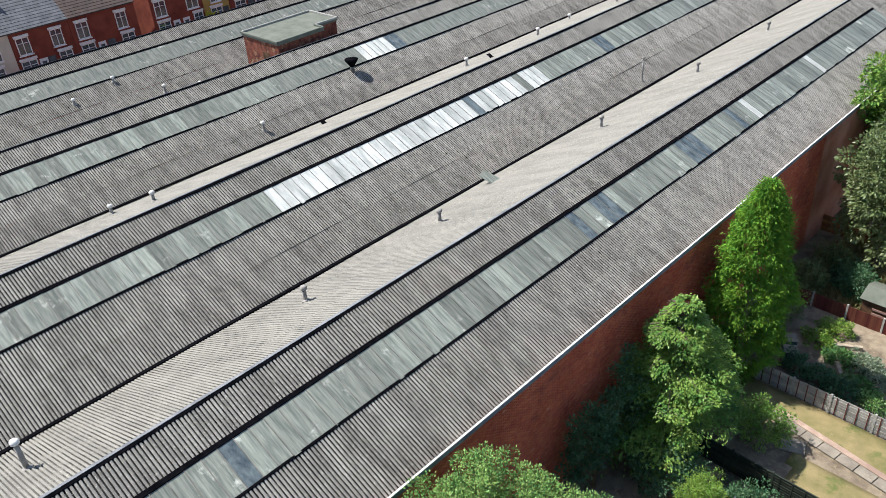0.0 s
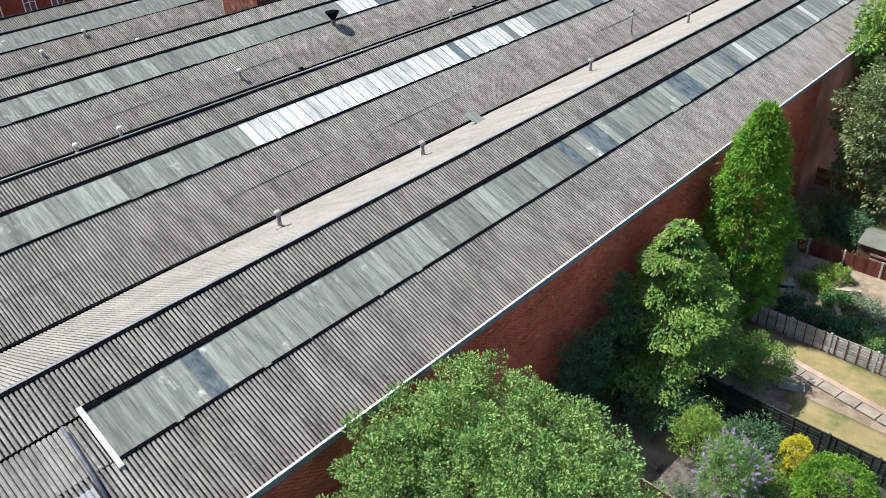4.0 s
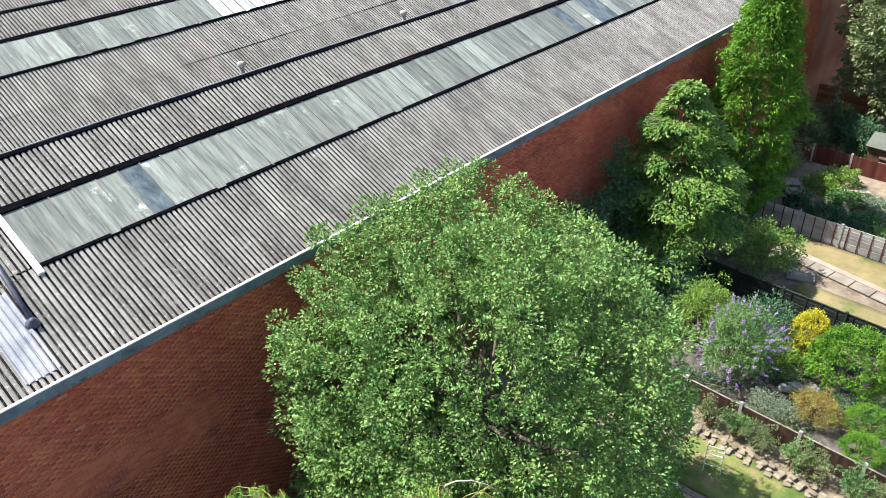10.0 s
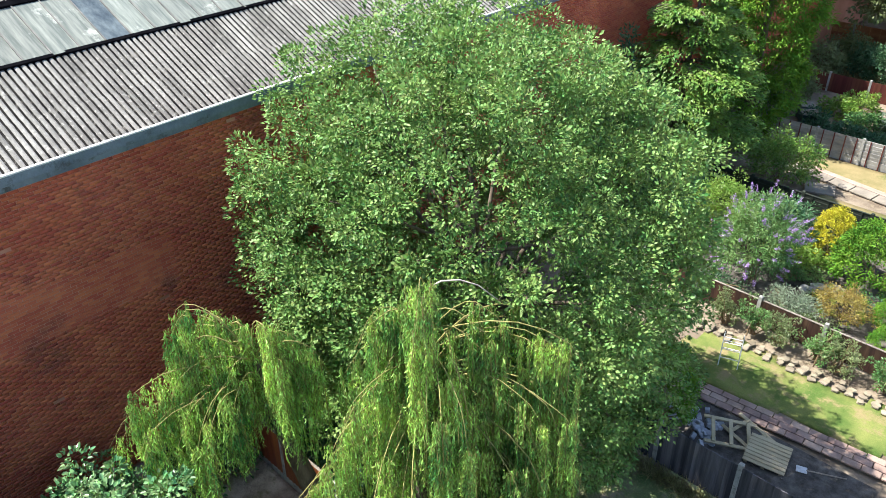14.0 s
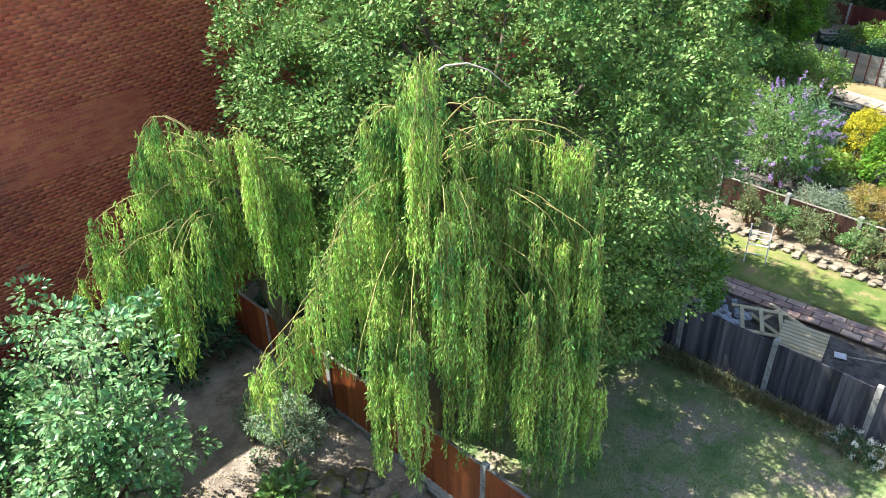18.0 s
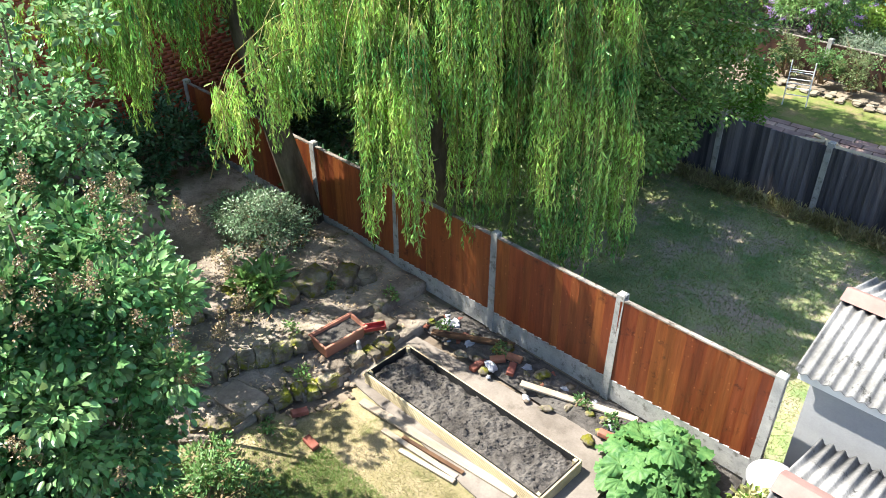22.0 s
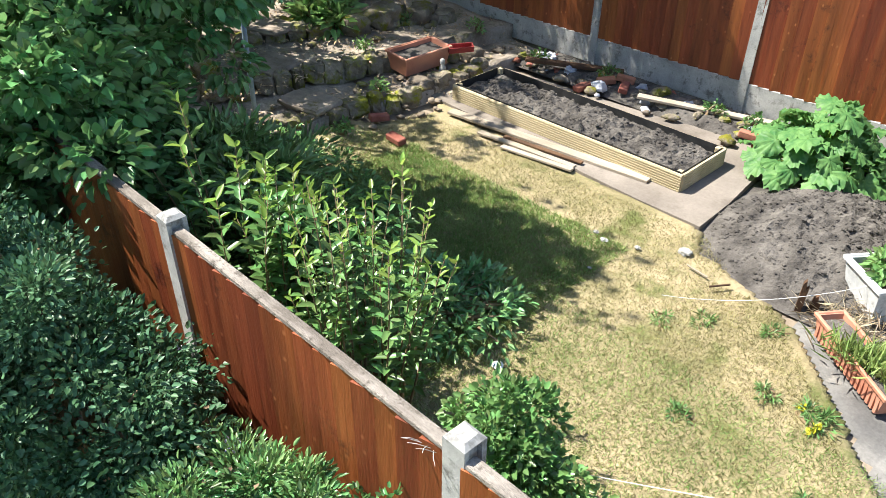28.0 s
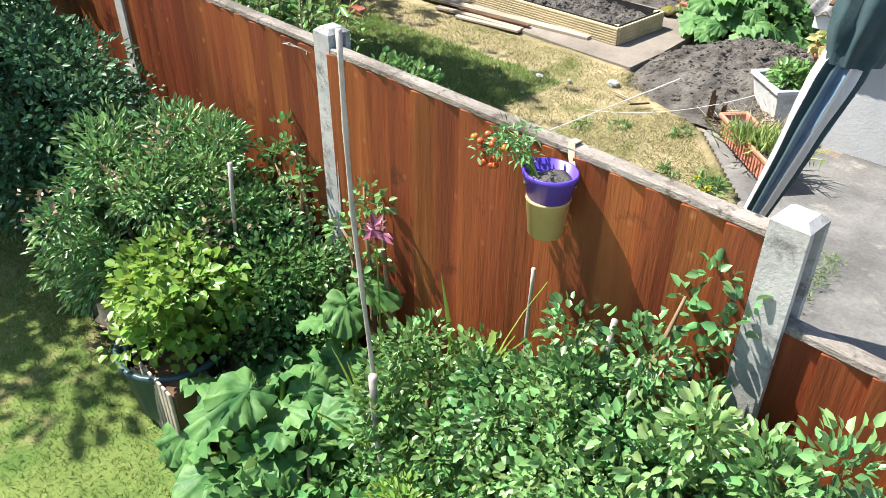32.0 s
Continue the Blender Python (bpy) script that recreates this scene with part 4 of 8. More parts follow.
# ---- trees ----
def tree(name, label, category, base, trunk_top, centre, rad, clumps, clump_r, per, leaf_len, leaf_w, material, r0, seed, limb_n=14, inner=0.55, lump=0.28, droop=0.3, low=-0.75, flat=0.45, squash=0.8, oval=False, box=2.0, wall=False):
    """box: above 2 the crown is squarer than a ball; wall: its foliage stops at the factory's face below the eaves."""
    bx, by, bz = base
    t = thing(name, label, category, at(bx, by, bz))
    off = np.array([bx, by, bz])
    cc = crown_centres(clumps, np.array(centre) - off, rad, seed, inner, lump, low, box)
    if wall:
        edge = np.where(cc[:, 2] + bz > 8.5, -13.5, np.where(cc[:, 2] + bz > 5.5, -12.85, -13.3)) + np.random.default_rng(2).uniform(0, 0.5, len(cc))
        cc[:, 0] = np.maximum(cc[:, 0] + bx, edge) - bx
        cc = cc[(cc[:, 0] + bx > -12.0) | (cc[:, 2] + bz < 9.7)]
    g = np.random.default_rng(seed)
    ends = cc[g.choice(len(cc), min(limb_n, len(cc)), replace=False)]
    part("trunk", limbs((0, 0, 0), np.array(trunk_top) - off, ends, r0, seed), BARK, t)
    rr = clump_r * g.uniform(0.6, 1.35, len(cc))
    pts, d = clump_points(cc, rr, per, seed, 0.5, squash)
    if wall:
        keep = (pts[:, 0] + bx > -13.7) | (pts[:, 2] + bz > 8.25)
        pts, d = pts[keep], d[keep]
    mid = np.array(centre) - off
    ax = d * 0.6 + unit(pts - mid) * 0.7 + np.array([0, 0, -droop])
    part("crown", leaf_mesh("crown", pts, ax, leaf_len, leaf_w, material, seed, flat_up=flat, oval=oval, jitter=1.0), material, t)
    return t, cc


tree("sallow_tree", "large bushy sallow with dense small green leaves", "tree", (-9.0, 12.0, 0), (-9.2, 12.0, 6.4), (-9.45, 12.05, 4.65), (5.05, 4.5, 5.4), 1900, 0.34, 125, 0.088, 0.056, L_TREE, 0.3, 3, 24, inner=0.5, lump=0.06, droop=0.0, box=2.4, wall=True)


def tiered_tree(name, label, base, height, reach, tiers, seed):
    """A trunk with flat leafy sprays that spread in tiers."""
    t = thing(name, label, "tree", at(*base))
    g = np.random.default_rng(seed)
    tr = Shape()
    tr.smooth = True
    tr.tube([(0, 0, -0.1), (0.1, 0.1, height * 0.4), (0.25, 0.3, height * 0.96)], [0.22, 0.15, 0.03], 9)
    P, A = [], []
    for i in range(tiers):
        k = (i + 0.5) / tiers
        z = height * (0.1 + 0.88 * k)
        rr = reach * (1.0 - 0.93 * max(0.0, k - 0.2) ** 1.1 * 1.25) * g.uniform(0.85, 1.1)
        for j in range(9):
            a = g.uniform(0, 6.28)
            ln = rr * g.uniform(0.6, 1.15)
            if math.cos(a) < 0:
                ln = min(ln, 1.85 / max(0.05, -math.cos(a)))
            d = np.array([math.cos(a), math.sin(a)])
            pts = [Vector((d[0] * ln * u, d[1] * ln * u, z + 0.25 * math.sin(u * 2.4) - 0.3 * u * u)) for u in (0, 0.3, 0.6, 0.85, 1.0)]
            tr.tube(pts, [0.04, 0.03, 0.02, 0.01, 0.004], 4)
            n = int(430 * (0.5 + ln / reach))
            u = g.uniform(0.25, 1.08, n)
            wid = 0.36 * ln * np.sin(np.clip(u, 0, 1) * 2.6) + 0.12
            sd = g.normal(0, 0.5, n) * wid
            zz = z + 0.25 * np.sin(u * 2.4) - 0.3 * u * u + g.normal(0, 0.045, n) - 0.12 * np.abs(sd)
            P.append(np.stack([d[0] * ln * u - d[1] * sd + 0.25 * k, d[1] * ln * u + d[0] * sd + 0.3 * k, zz], 1))
            A.append(np.stack([d[0] - d[1] * np.sign(sd) * 0.8, d[1] + d[0] * np.sign(sd) * 0.8, np.full(n, -0.25)], 1))
    part("trunk", tr, BARK, t)
    part("crown", leaf_mesh("crown", np.concatenate(P), np.concatenate(A), 0.155, 0.08, L_HAW, seed, jitter=0.5, flat_up=0.75), L_HAW, t)


tiered_tree("hawthorn_tree", "spreading thorn tree with tiers of light green leaves", (-12.55, 26.9, -0.2), 8.5, 3.7, 12, 5)


def cypress(base, height, reach, seed):
    """A narrow pointed crown of small upright sprays on a straight trunk."""
    t = thing("cypress_tree", "tall narrow pointed bright green cypress", "conifer", at(*base))
    g = np.random.default_rng(seed)
    s = Shape()
    s.smooth = True
    s.tube([(0, 0, -0.1), (0.05, 0, height * 0.5), (0.15, 0.1, height * 0.98)], [0.24, 0.14, 0.02], 9)
    part("trunk", s, BARK, t)
    P, A = [], []
    for i in range(1250):
        k = g.random() ** 0.8
        a = g.uniform(0, 2 * math.pi)
        bump = 1 + 0.3 * noise.noise(Vector((math.cos(a) * 1.3, math.sin(a) * 1.3, k * 5.5 + seed))) + 0.3 * noise.noise(Vector((math.cos(a) * 3.5, math.sin(a) * 3.5, k * 15 + seed)))
        rr = reach * min(1.0, 0.55 + k * 3.0) * (1 - k ** 3.2) ** 0.85 * bump * g.uniform(0.78, 1.0)
        c = np.array([math.cos(a) * rr + 0.15 * k, math.sin(a) * rr + 0.1 * k, 0.15 + k * (height - 0.3)])
        n = 40
        P.append(c + g.normal(0, 1, (n, 3)) * np.array([0.15, 0.15, 0.09]))
        A.append(np.array([math.cos(a) * 0.9, math.sin(a) * 0.9, -0.25]) + g.normal(0, 0.3, (n, 3)))
    part("crown", leaf_mesh("crown", np.concatenate(P), np.concatenate(A), 0.2, 0.055, L_CYPRESS, seed, flat_up=0.5), L_CYPRESS, t)


tree("garden_tree", "small broad-leaved tree shading the near lawn", "tree", (-5.4, -1.75, 0), (-5.4, -1.75, 2.6), (-5.3, -1.65, 3.4), (1.4, 1.3, 1.3), 130, 0.3, 80, 0.12, 0.075, L_LILAC, 0.09, 37, 12, oval=True)
cypress((-12.5, 33.6, -0.3), 11.5, 1.95, 6)
tree("broadleaf_tree", "grey-green broadleaf tree with a rounded crown", "tree", (-10.6, 47.8, -0.5), (-10.6, 47.8, 6), (-10.6, 47.8, 5.0), (2.9, 3.0, 4.0), 260, 0.62, 85, 0.24, 0.13, L_OAK, 0.3, 8, 14)
tree("broadleaf_tree", "bright green tree against the factory wall", "tree", (-13.0, 56.2, -0.5), (-13.0, 56.2, 8), (-13.0, 56.2, 7.0), (3.1, 3.6, 4.8), 260, 0.65, 85, 0.26, 0.14, L_HAW, 0.3, 9, 14)
tree("broadleaf_tree", "dark-leaved tree behind the panel fence", "tree", (-9.0, 58.0, -0.5), (-9.0, 58.0, 6), (-9.0, 58.0, 4.6), (4.0, 3.5, 4.2), 200, 0.8, 100, 0.26, 0.15, L_DARK, 0.3, 19, 14)


def hang(pos, ends, seed, drop, curve=0.15):
    """Points and axes of leaves along strands that hang from pos by drop metres."""
    g = np.random.default_rng(seed)
    P, A = [], []
    for p, dr in zip(pos, drop):
        n = max(8, int(dr / 0.027))
        s = np.linspace(0, 1, n)[:, None]
        sway = g.normal(0, 0.065, 2)
        w = np.concatenate([np.sin(s * 2.2) * sway[0] + 0.03 * np.sin(s * 9 + g.random() * 6), np.sin(s * 2.0) * sway[1] + 0.03 * np.cos(s * 8 + g.random() * 6), -s * dr], 1)
        P.append(p + w)
        a = g.normal(0, 0.26, (n, 3))
        a[:, 2] = -1.0 + g.normal(0, 0.2, n)
        A.append(a)
    return np.concatenate(P), np.concatenate(A)


def willow():
    base = np.array([-7.4, 8.6, 0.0])
    t = thing("weeping_willow", "weeping willow with long yellow-green hanging strands", "tree", at(*base))
    g = np.random.default_rng(21)
    s = Shape()
    s.smooth = True
    B = Vector(base)
    tr = [Vector(p) - B for p in ((-7.4, 8.6, -0.1), (-7.3, 8.5, 1.6), (-7.05, 8.3, 3.4), (-6.75, 8.05, 5.4), (-6.45, 7.8, 7.2))]
    s.tube(tr, [0.34, 0.27, 0.22, 0.15, 0.06], 10)
    second = [Vector(p) - B for p in ((-8.8, 7.2, -0.1), (-8.95, 6.9, 1.5), (-9.05, 6.5, 3.4), (-8.95, 6.1, 5.5))]
    s.tube(second, [0.26, 0.22, 0.16, 0.06], 8)
    # crests of the boughs, and how low their strands reach
    main = ((-6.45, 7.5, 7.45, 4.6), (-6.9, 7.2, 6.9, 3.8), (-5.8, 8.4, 7.0, 3.2), (-6.6, 6.3, 5.8, 2.6), (-6.3, 7.0, 5.45, 2.2), (-5.9, 6.2, 4.7, 1.5), (-7.0, 5.1, 3.95, 2.75), (-6.9, 5.7, 4.6, 2.5), (-5.35, 6.3, 4.75, 1.7), (-5.1, 8.4, 4.7, 0.55), (-5.45, 8.0, 5.1, 0.9), (-4.95, 8.9, 6.3, 1.4), (-4.3, 8.8, 4.4, 0.9), (-4.5, 8.0, 5.0, 0.6), (-5.3, 6.9, 6.2, 2.4), (-4.6, 8.5, 5.7, 0.7), (-5.3, 7.8, 4.6, 0.8), (-5.0, 9.1, 5.3, 0.9), (-5.7, 7.7, 6.2, 1.6), (-7.5, 7.4, 5.9, 2.6), (-6.2, 9.6, 6.2, 1.8), (-7.9, 9.2, 5.8, 2.2), (-4.9, 8.2, 4.3, 0.5))
    left = ((-9.5, 5.4, 6.1, 3.5), (-8.6, 6.2, 6.35, 3.3), (-8.2, 6.7, 5.9, 3.0), (-9.9, 5.1, 5.4, 3.0), (-10.25, 4.7, 4.6, 2.9), (-10.1, 5.6, 5.9, 3.2), (-9.3, 6.0, 6.2, 3.0), (-9.6, 4.7, 4.9, 2.9), (-9.2, 5.0, 5.1, 2.8), (-8.75, 5.6, 5.3, 2.7), (-9.9, 5.9, 5.6, 3.2))
    pos, drop = [], []
    for group, stem in ((main, tr), (left, second)):
        for cx, cy, cz, low in group:
            for k in range(3):
                c = Vector((cx, cy, cz)) - B + (Vector((g.normal(0, 0.22), g.normal(0, 0.22), g.normal(0, 0.3))) if k else Vector((0, 0, 0)))
                h = min(max(c.z - g.uniform(0.1, 0.9), 2.2), stem[-1].z)
                st = min((stem[i].lerp(stem[i + 1], f / 4) for i in range(len(stem) - 1) for f in range(5)), key=lambda q: abs(q.z - h))
                out = Vector((c.x - st.x, c.y - st.y, 0))
                out = out.normalized() if out.length > 0.05 else Vector((0.6, -0.6, 0))
                mid = st.lerp(c, 0.55) + Vector((g.normal(0, 0.08), g.normal(0, 0.08), 0.45 + 0.16 * (c - st).length))
                tip = c + out * g.uniform(0.3, 0.6) - Vector((0, 0, g.uniform(0.5, 1.0)))
                pts = [st * (1 - u) ** 2 + mid * 2 * u * (1 - u) + c * u * u for u in (0, 0.2, 0.4, 0.6, 0.8, 1.0)] + [c.lerp(tip, 0.35) + Vector((0, 0, 0.1)), tip]
                bough = Shape()
                bough.smooth = True
                bough.tube(pts, [0.011 * (1 - 0.85 * q / 7) + 0.002 for q in range(8)], 5)
                part("bough", bough, WILLOW_TWIG, t)
                fall = (cz - low) * g.uniform(0.6, 1.0)
                for q in range(36 if group is left else 30):
                    if q % 6 == 0:
                        u = 7 * (0.26 + 0.74 * g.random() ** 0.65)
                        a = min(int(u), 6)
                        tuft = np.array(pts[a].lerp(pts[a + 1], u - a)) + g.normal(0, 1, 3) * np.array([0.06, 0.06, 0.04])
                        length, short = fall * g.uniform(0.5, 1.1), g.uniform(-0.2, 0.8)
                    p = tuft + g.normal(0, 1, 3) * np.array([0.03, 0.03, 0.03])
                    dr = min(length * g.uniform(0.8, 1.05), p[2] - low - short)
                    if dr > 0.2:
                        pos.append(p)
                        drop.append(dr)
    arch = Shape()
    arch.smooth = True
    for way in (((-6.45, 7.8, 6.9), (-6.48, 7.76, 7.2), (-6.38, 7.78, 7.42), (-6.22, 7.88, 7.56), (-6.0, 8.05, 7.6), (-5.78, 8.22, 7.52), (-5.55, 8.4, 7.28)),):
        arch.tube([Vector(p) - B for p in way], [0.022 - 0.0025 * i for i in range(len(way))], 7)
    part("bare_branch", arch, CANE, t, "pale bare arching branch")
    part("trunk", s, BARK, t, "dark forked trunk")
    P, A = hang(pos, None, 5, drop)
    part("crown", leaf_mesh("crown", P, A, 0.092, 0.022, L_WILLOW, 4, jitter=0.22, flat_up=0.35), L_WILLOW, t, "hanging leafy strands")
    st = Shape()
    for p, dr in zip(pos[::3], drop[::3]):
        st.tube([p, p + np.array([0.02, 0.02, -dr * 0.5]), p + np.array([0, 0.03, -dr])], [0.006, 0.005, 0.003], 3, False)
    tagged(part("twig", st, WILLOW_TWIG, t), kind="stuff")


willow()

# ---- fences ----
def fence(name, label, xs, y, z, height, gravel, board_mat, rail_mat, boards=15, flip=False, post_w=0.105, post_up=0.05, post_mat=None, horizontal=False, cap=True, group="garden fences", steps=None, slant=0.0):
    """Concrete posts at xs along the garden line y, with boarded panels between them. z: the ground at the first post."""
    post_mat = post_mat or CONCRETE
    f = thing(name, label, "fence", at(xs[0], y, 0), group)
    r = random.Random(int(y * 100) + len(xs))
    side = 1 if flip else -1

    def zz(x):
        return z + slant * (x - xs[0])

    pm = Shape()
    h = height + gravel + post_up
    w = post_w
    # a post with a weathered pyramid head and shallow slots
    pm.prism([(-w / 2, -w / 2), (w / 2, -w / 2), (w / 2, -0.03), (w / 2 - 0.018, -0.025), (w / 2 - 0.018, 0.025), (w / 2, 0.03), (w / 2, w / 2), (-w / 2, w / 2), (-w / 2, 0.03), (-w / 2 + 0.018, 0.025), (-w / 2 + 0.018, -0.025), (-w / 2, -0.03)], -0.3, h)
    q = w / 2
    pm.add([(-q, -q, h), (q, -q, h), (q, q, h), (-q, q, h), (-q * 0.6, -q * 0.6, h + 0.018), (q * 0.6, -q * 0.6, h + 0.018), (q * 0.6, q * 0.6, h + 0.018), (-q * 0.6, q * 0.6, h + 0.018)], [(0, 1, 5, 4), (1, 2, 6, 5), (2, 3, 7, 6), (3, 0, 4, 7), (4, 5, 6, 7)])
    pmesh = pm.mesh("post", post_mat)
    for x in xs:
        part("post", pmesh, None, f, "", pose(x - xs[0], 0, zz(x), r.uniform(-0.8, 0.8), r.uniform(-0.8, 0.8), r.uniform(-2, 2)))
    for i in range(len(xs) - 1):
        a, b = xs[i], xs[i + 1]
        if b < a:
            a, b = b, a
        gap = b - a - w + 0.03
        zb = (zz(a) + zz(b)) / 2 + (steps[i] if steps else 0)
        x0 = a - xs[0] + w / 2 - 0.015
        if gravel > 0.02:
            s = Shape()
            s.box(0, 0, gravel / 2 - 0.02, gap, 0.072, gravel + 0.04, c=0.006)
            part("gravel_board", s, CONCRETE, f, "concrete gravel board", pose(x0 + gap / 2, 0, zb))
        if horizontal:
            n = boards
            bh = height / n
            s = Shape()
            s.box(0, 0, bh / 2, gap, 0.022, bh + 0.012, c=0.004)
            me = s.mesh("board", board_mat)
            for k in range(n):
                part("board", me, None, f, "", pose(x0 + gap / 2, side * 0.01 * (k % 2), zb + gravel + k * bh, r.uniform(4, 7), 0, 0))
            s = Shape()
            s.box(0, 0, height / 2, 0.04, 0.05, height)
            vm = s.mesh("batten", rail_mat)
            for k in range(4):
                part("batten", vm, None, f, "", pose(x0 + gap * (k + 0.5) / 4, side * 0.03, zb + gravel))
        else:
            bw = gap / boards
            s = Shape()
            # feather-edged board: thick on one side
            t0, t1 = 0.03, 0.006
            y0 = side * 0.006
            vs = [(-bw * 0.56, y0, 0), (bw * 0.56, y0, 0), (bw * 0.56, y0 + side * t1, 0), (-bw * 0.56, y0 + side * t0, 0)]
            vs += [(x, yy, height - 0.02) for x, yy, _ in vs]
            fs = [(0, 1, 2, 3), (7, 6, 5, 4), (0, 4, 5, 1), (1, 5, 6, 2), (2, 6, 7, 3), (3, 7, 4, 0)]
            s.add(vs, fs if side < 0 else [q[::-1] for q in fs])
            me = s.mesh("board", board_mat)
            for k in range(boards):
                part("board", me, None, f, "", pose(x0 + bw * (k + 0.5), side * r.uniform(0.0, 0.006), zb + gravel + r.uniform(-0.006, 0.004), 0, r.uniform(-0.25, 0.25), side * r.uniform(-3.5, -1.5)))
            for hh in (0.2, 0.5, 0.8):
                s = Shape()
                s.box(0, 0, 0, gap, 0.03, 0.07, c=0.005)
                part("rail", s, board_mat, f, "", pose(x0 + gap / 2, -side * 0.012, zb + gravel + height * hh))
        if cap:
            s = Shape()
            s.box(0, 0, 0, gap, 0.055, 0.028, c=0.005)
            part("capping_rail", s, rail_mat, f, "pale weathered capping rail", pose(x0 + gap / 2, side * 0.006, zb + gravel + height - 0.008, r.uniform(-2, 2), r.uniform(-0.2, 0.2), 0))
    return f

fence("red_brown_fence", "red-brown feather-edged fence with concrete posts and pale capping", [-6.62, -4.69, -2.76, -0.83, 1.10, 3.03, 4.96], 0.885, 0.0, 1.5, 0.02, FENCE_RED, FENCE_RAIL, group="red-brown fences", steps=(0, 0, 0, 0, -0.24, -0.24))
f = bpy.data.objects["red_brown_fence"]
sr = random.Random(8)
for i in range(6):
    s = Shape()
    a = sr.uniform(-0.9, 0.9)
    s.tube([(0, 0, 0), (0.05 * math.sin(a), -0.035, 0.03 * math.cos(a)), (0.09 * math.sin(a), -0.055, 0.045 * math.cos(a) - 0.01)], [0.002, 0.0017, 0.001], 4, False)
    part("splinter", s, CANE, f, "pale torn splinter", pose(5.79 - 0.09 - 0.014 * i, -0.035, 1.47))
fence("red_brown_fence", "red-brown fence with concrete posts and gravel boards", [-12.63, -10.7, -8.77, -6.84, -4.91, -2.98, -1.05], 7.31, 0.1, 1.22, 0.28, FENCE_RED, FENCE_RAIL, group="red-brown fences")
fence("charcoal_fence", "weathered charcoal-grey fence with pale concrete posts", [-12.74, -10.81, -8.88, -6.95, -5.02, -3.09, -1.16, 0.77, 2.7], 13.78, 0.0, 1.25, 0.02, FENCE_GREY, FENCE_GREY, cap=False)
fence("low_brown_fence", "low dark brown fence with white concrete posts", [-9.6, -7.68, -5.76, -3.85, -1.95, 0.0, 1.9], 20.6, -0.1, 0.86, 0.0, FENCE_BROWN, FENCE_RAIL, boards=14, post_up=0.1)
fence("dark_green_fence", "dark green horizontally boarded fence in shade", [-13.0, -11.1, -9.2, -7.3, -5.0, -3.1, -1.2, 0.7], 27.1, -0.2, 1.35, 0.0, FENCE_GREEN, FENCE_GREEN, boards=9, horizontal=True, cap=True, post_mat=FENCE_GREEN)
fence("silver_fence", "silver-grey weathered panel fence", [-13.2, -11.3, -9.45, -7.57, -5.5, -3.6, -1.7, 0.2], 33.8, -0.25, 1.1, 0.0, FENCE_SILVER, FENCE_MAROON, boards=7, horizontal=True, cap=False)
fence("maroon_fence", "maroon-brown fence with pale concrete posts", [-13.9, -11.98, -10.03, -8.06, -6.1, -4.2], 41.8, -0.4, 0.95, 0.0, FENCE_MAROON, FENCE_MAROON, boards=12, cap=False)
fence("tan_fence", "orange-brown horizontal panel fence with bare posts", [-15.4, -14.0, -11.65, -9.7, -7.7, -5.7], 50.5, -0.5, 1.2, 0.0, FENCE_TAN, FENCE_TAN, boards=6, horizontal=True, cap=False)

# ---- lawns and paths ----
sheet("lawn_1", [(-6.6, 3.7), (-5.3, 4.7), (-5.45, 5.2), (-2.2, 4.95), (-2.05, 4.85), (-1.92, 4.6), (-1.4, 4.5), (-0.97, 4.26), (-0.68, 4.0), (-0.28, 3.6), (0.1, 3.1), (0.7, 2.4), (2.6, 1.1), (-6.6, 1.1)], 0.0, LAWN, "sun-parched straw-coloured lawn", "lawn", step=0.05, relief=0.025, seed=1)
sheet("yard", [(-1.1, 4.35), (-0.5, 3.7), (-0.05, 3.1), (0.75, 2.35), (2.7, 1.1), (4.5, 1.1), (4.5, 4.75), (-0.5, 4.75)], -0.03, YARD, "gritty grey concrete yard beside the parched lawn", "yard", step=0.15, relief=0.012, seed=12)
sheet("lawn_2", [(-8.5, 7.6), (4, 7.6), (4, 13.6), (-8.5, 13.6)], -0.02, LAWN_DARK, "thin shaded green lawn with dry patches", "lawn", step=0.25, relief=0.03, seed=2)
sheet("lawn_3", [(-7.5, 17.4), (-6.2, 16.9), (-0.5, 17.6), (4, 17.9), (4, 19.6), (-1.4, 19.3), (-6.6, 19.3)], 0.0, LAWN_GREEN, "mown yellow-green lawn with tree shade", "lawn", step=0.3, relief=0.02, seed=3)
sheet("planted_bed", [(-9.6, 20.75), (2.5, 20.75), (2.5, 26.95), (-9.6, 26.95)], 0.0, SOIL, "dark soil of a densely planted bed", "bed", step=0.3, relief=0.03, seed=12)
sheet("lawn_4", [(-13, 31.9), (-9.0, 31.9), (-4, 30.9), (4, 30.5), (4, 33.6), (-13, 33.6)], 0.02, LAWN_GOLD, "golden dried-out lawn", "lawn", step=0.4, relief=0.02, seed=4)
sheet("lawn_5", [(-8.0, 30.3), (-7.0, 30.0), (4, 29.0), (4, 27.3), (-7.0, 27.3)], 0.02, LAWN_GOLD, "golden dried-out lawn", "lawn", step=0.4, relief=0.02, seed=5)
sheet("lawn_6", [(-8, -6), (4, -6), (4, -0.1), (0.2, -0.05), (-0.6, -0.02), (-1.4, 0.0), (-8, 0.2)], -0.02, LAWN_GREEN, "green lawn with dry patches with mown blades", "lawn", step=0.12, relief=0.03, seed=6)

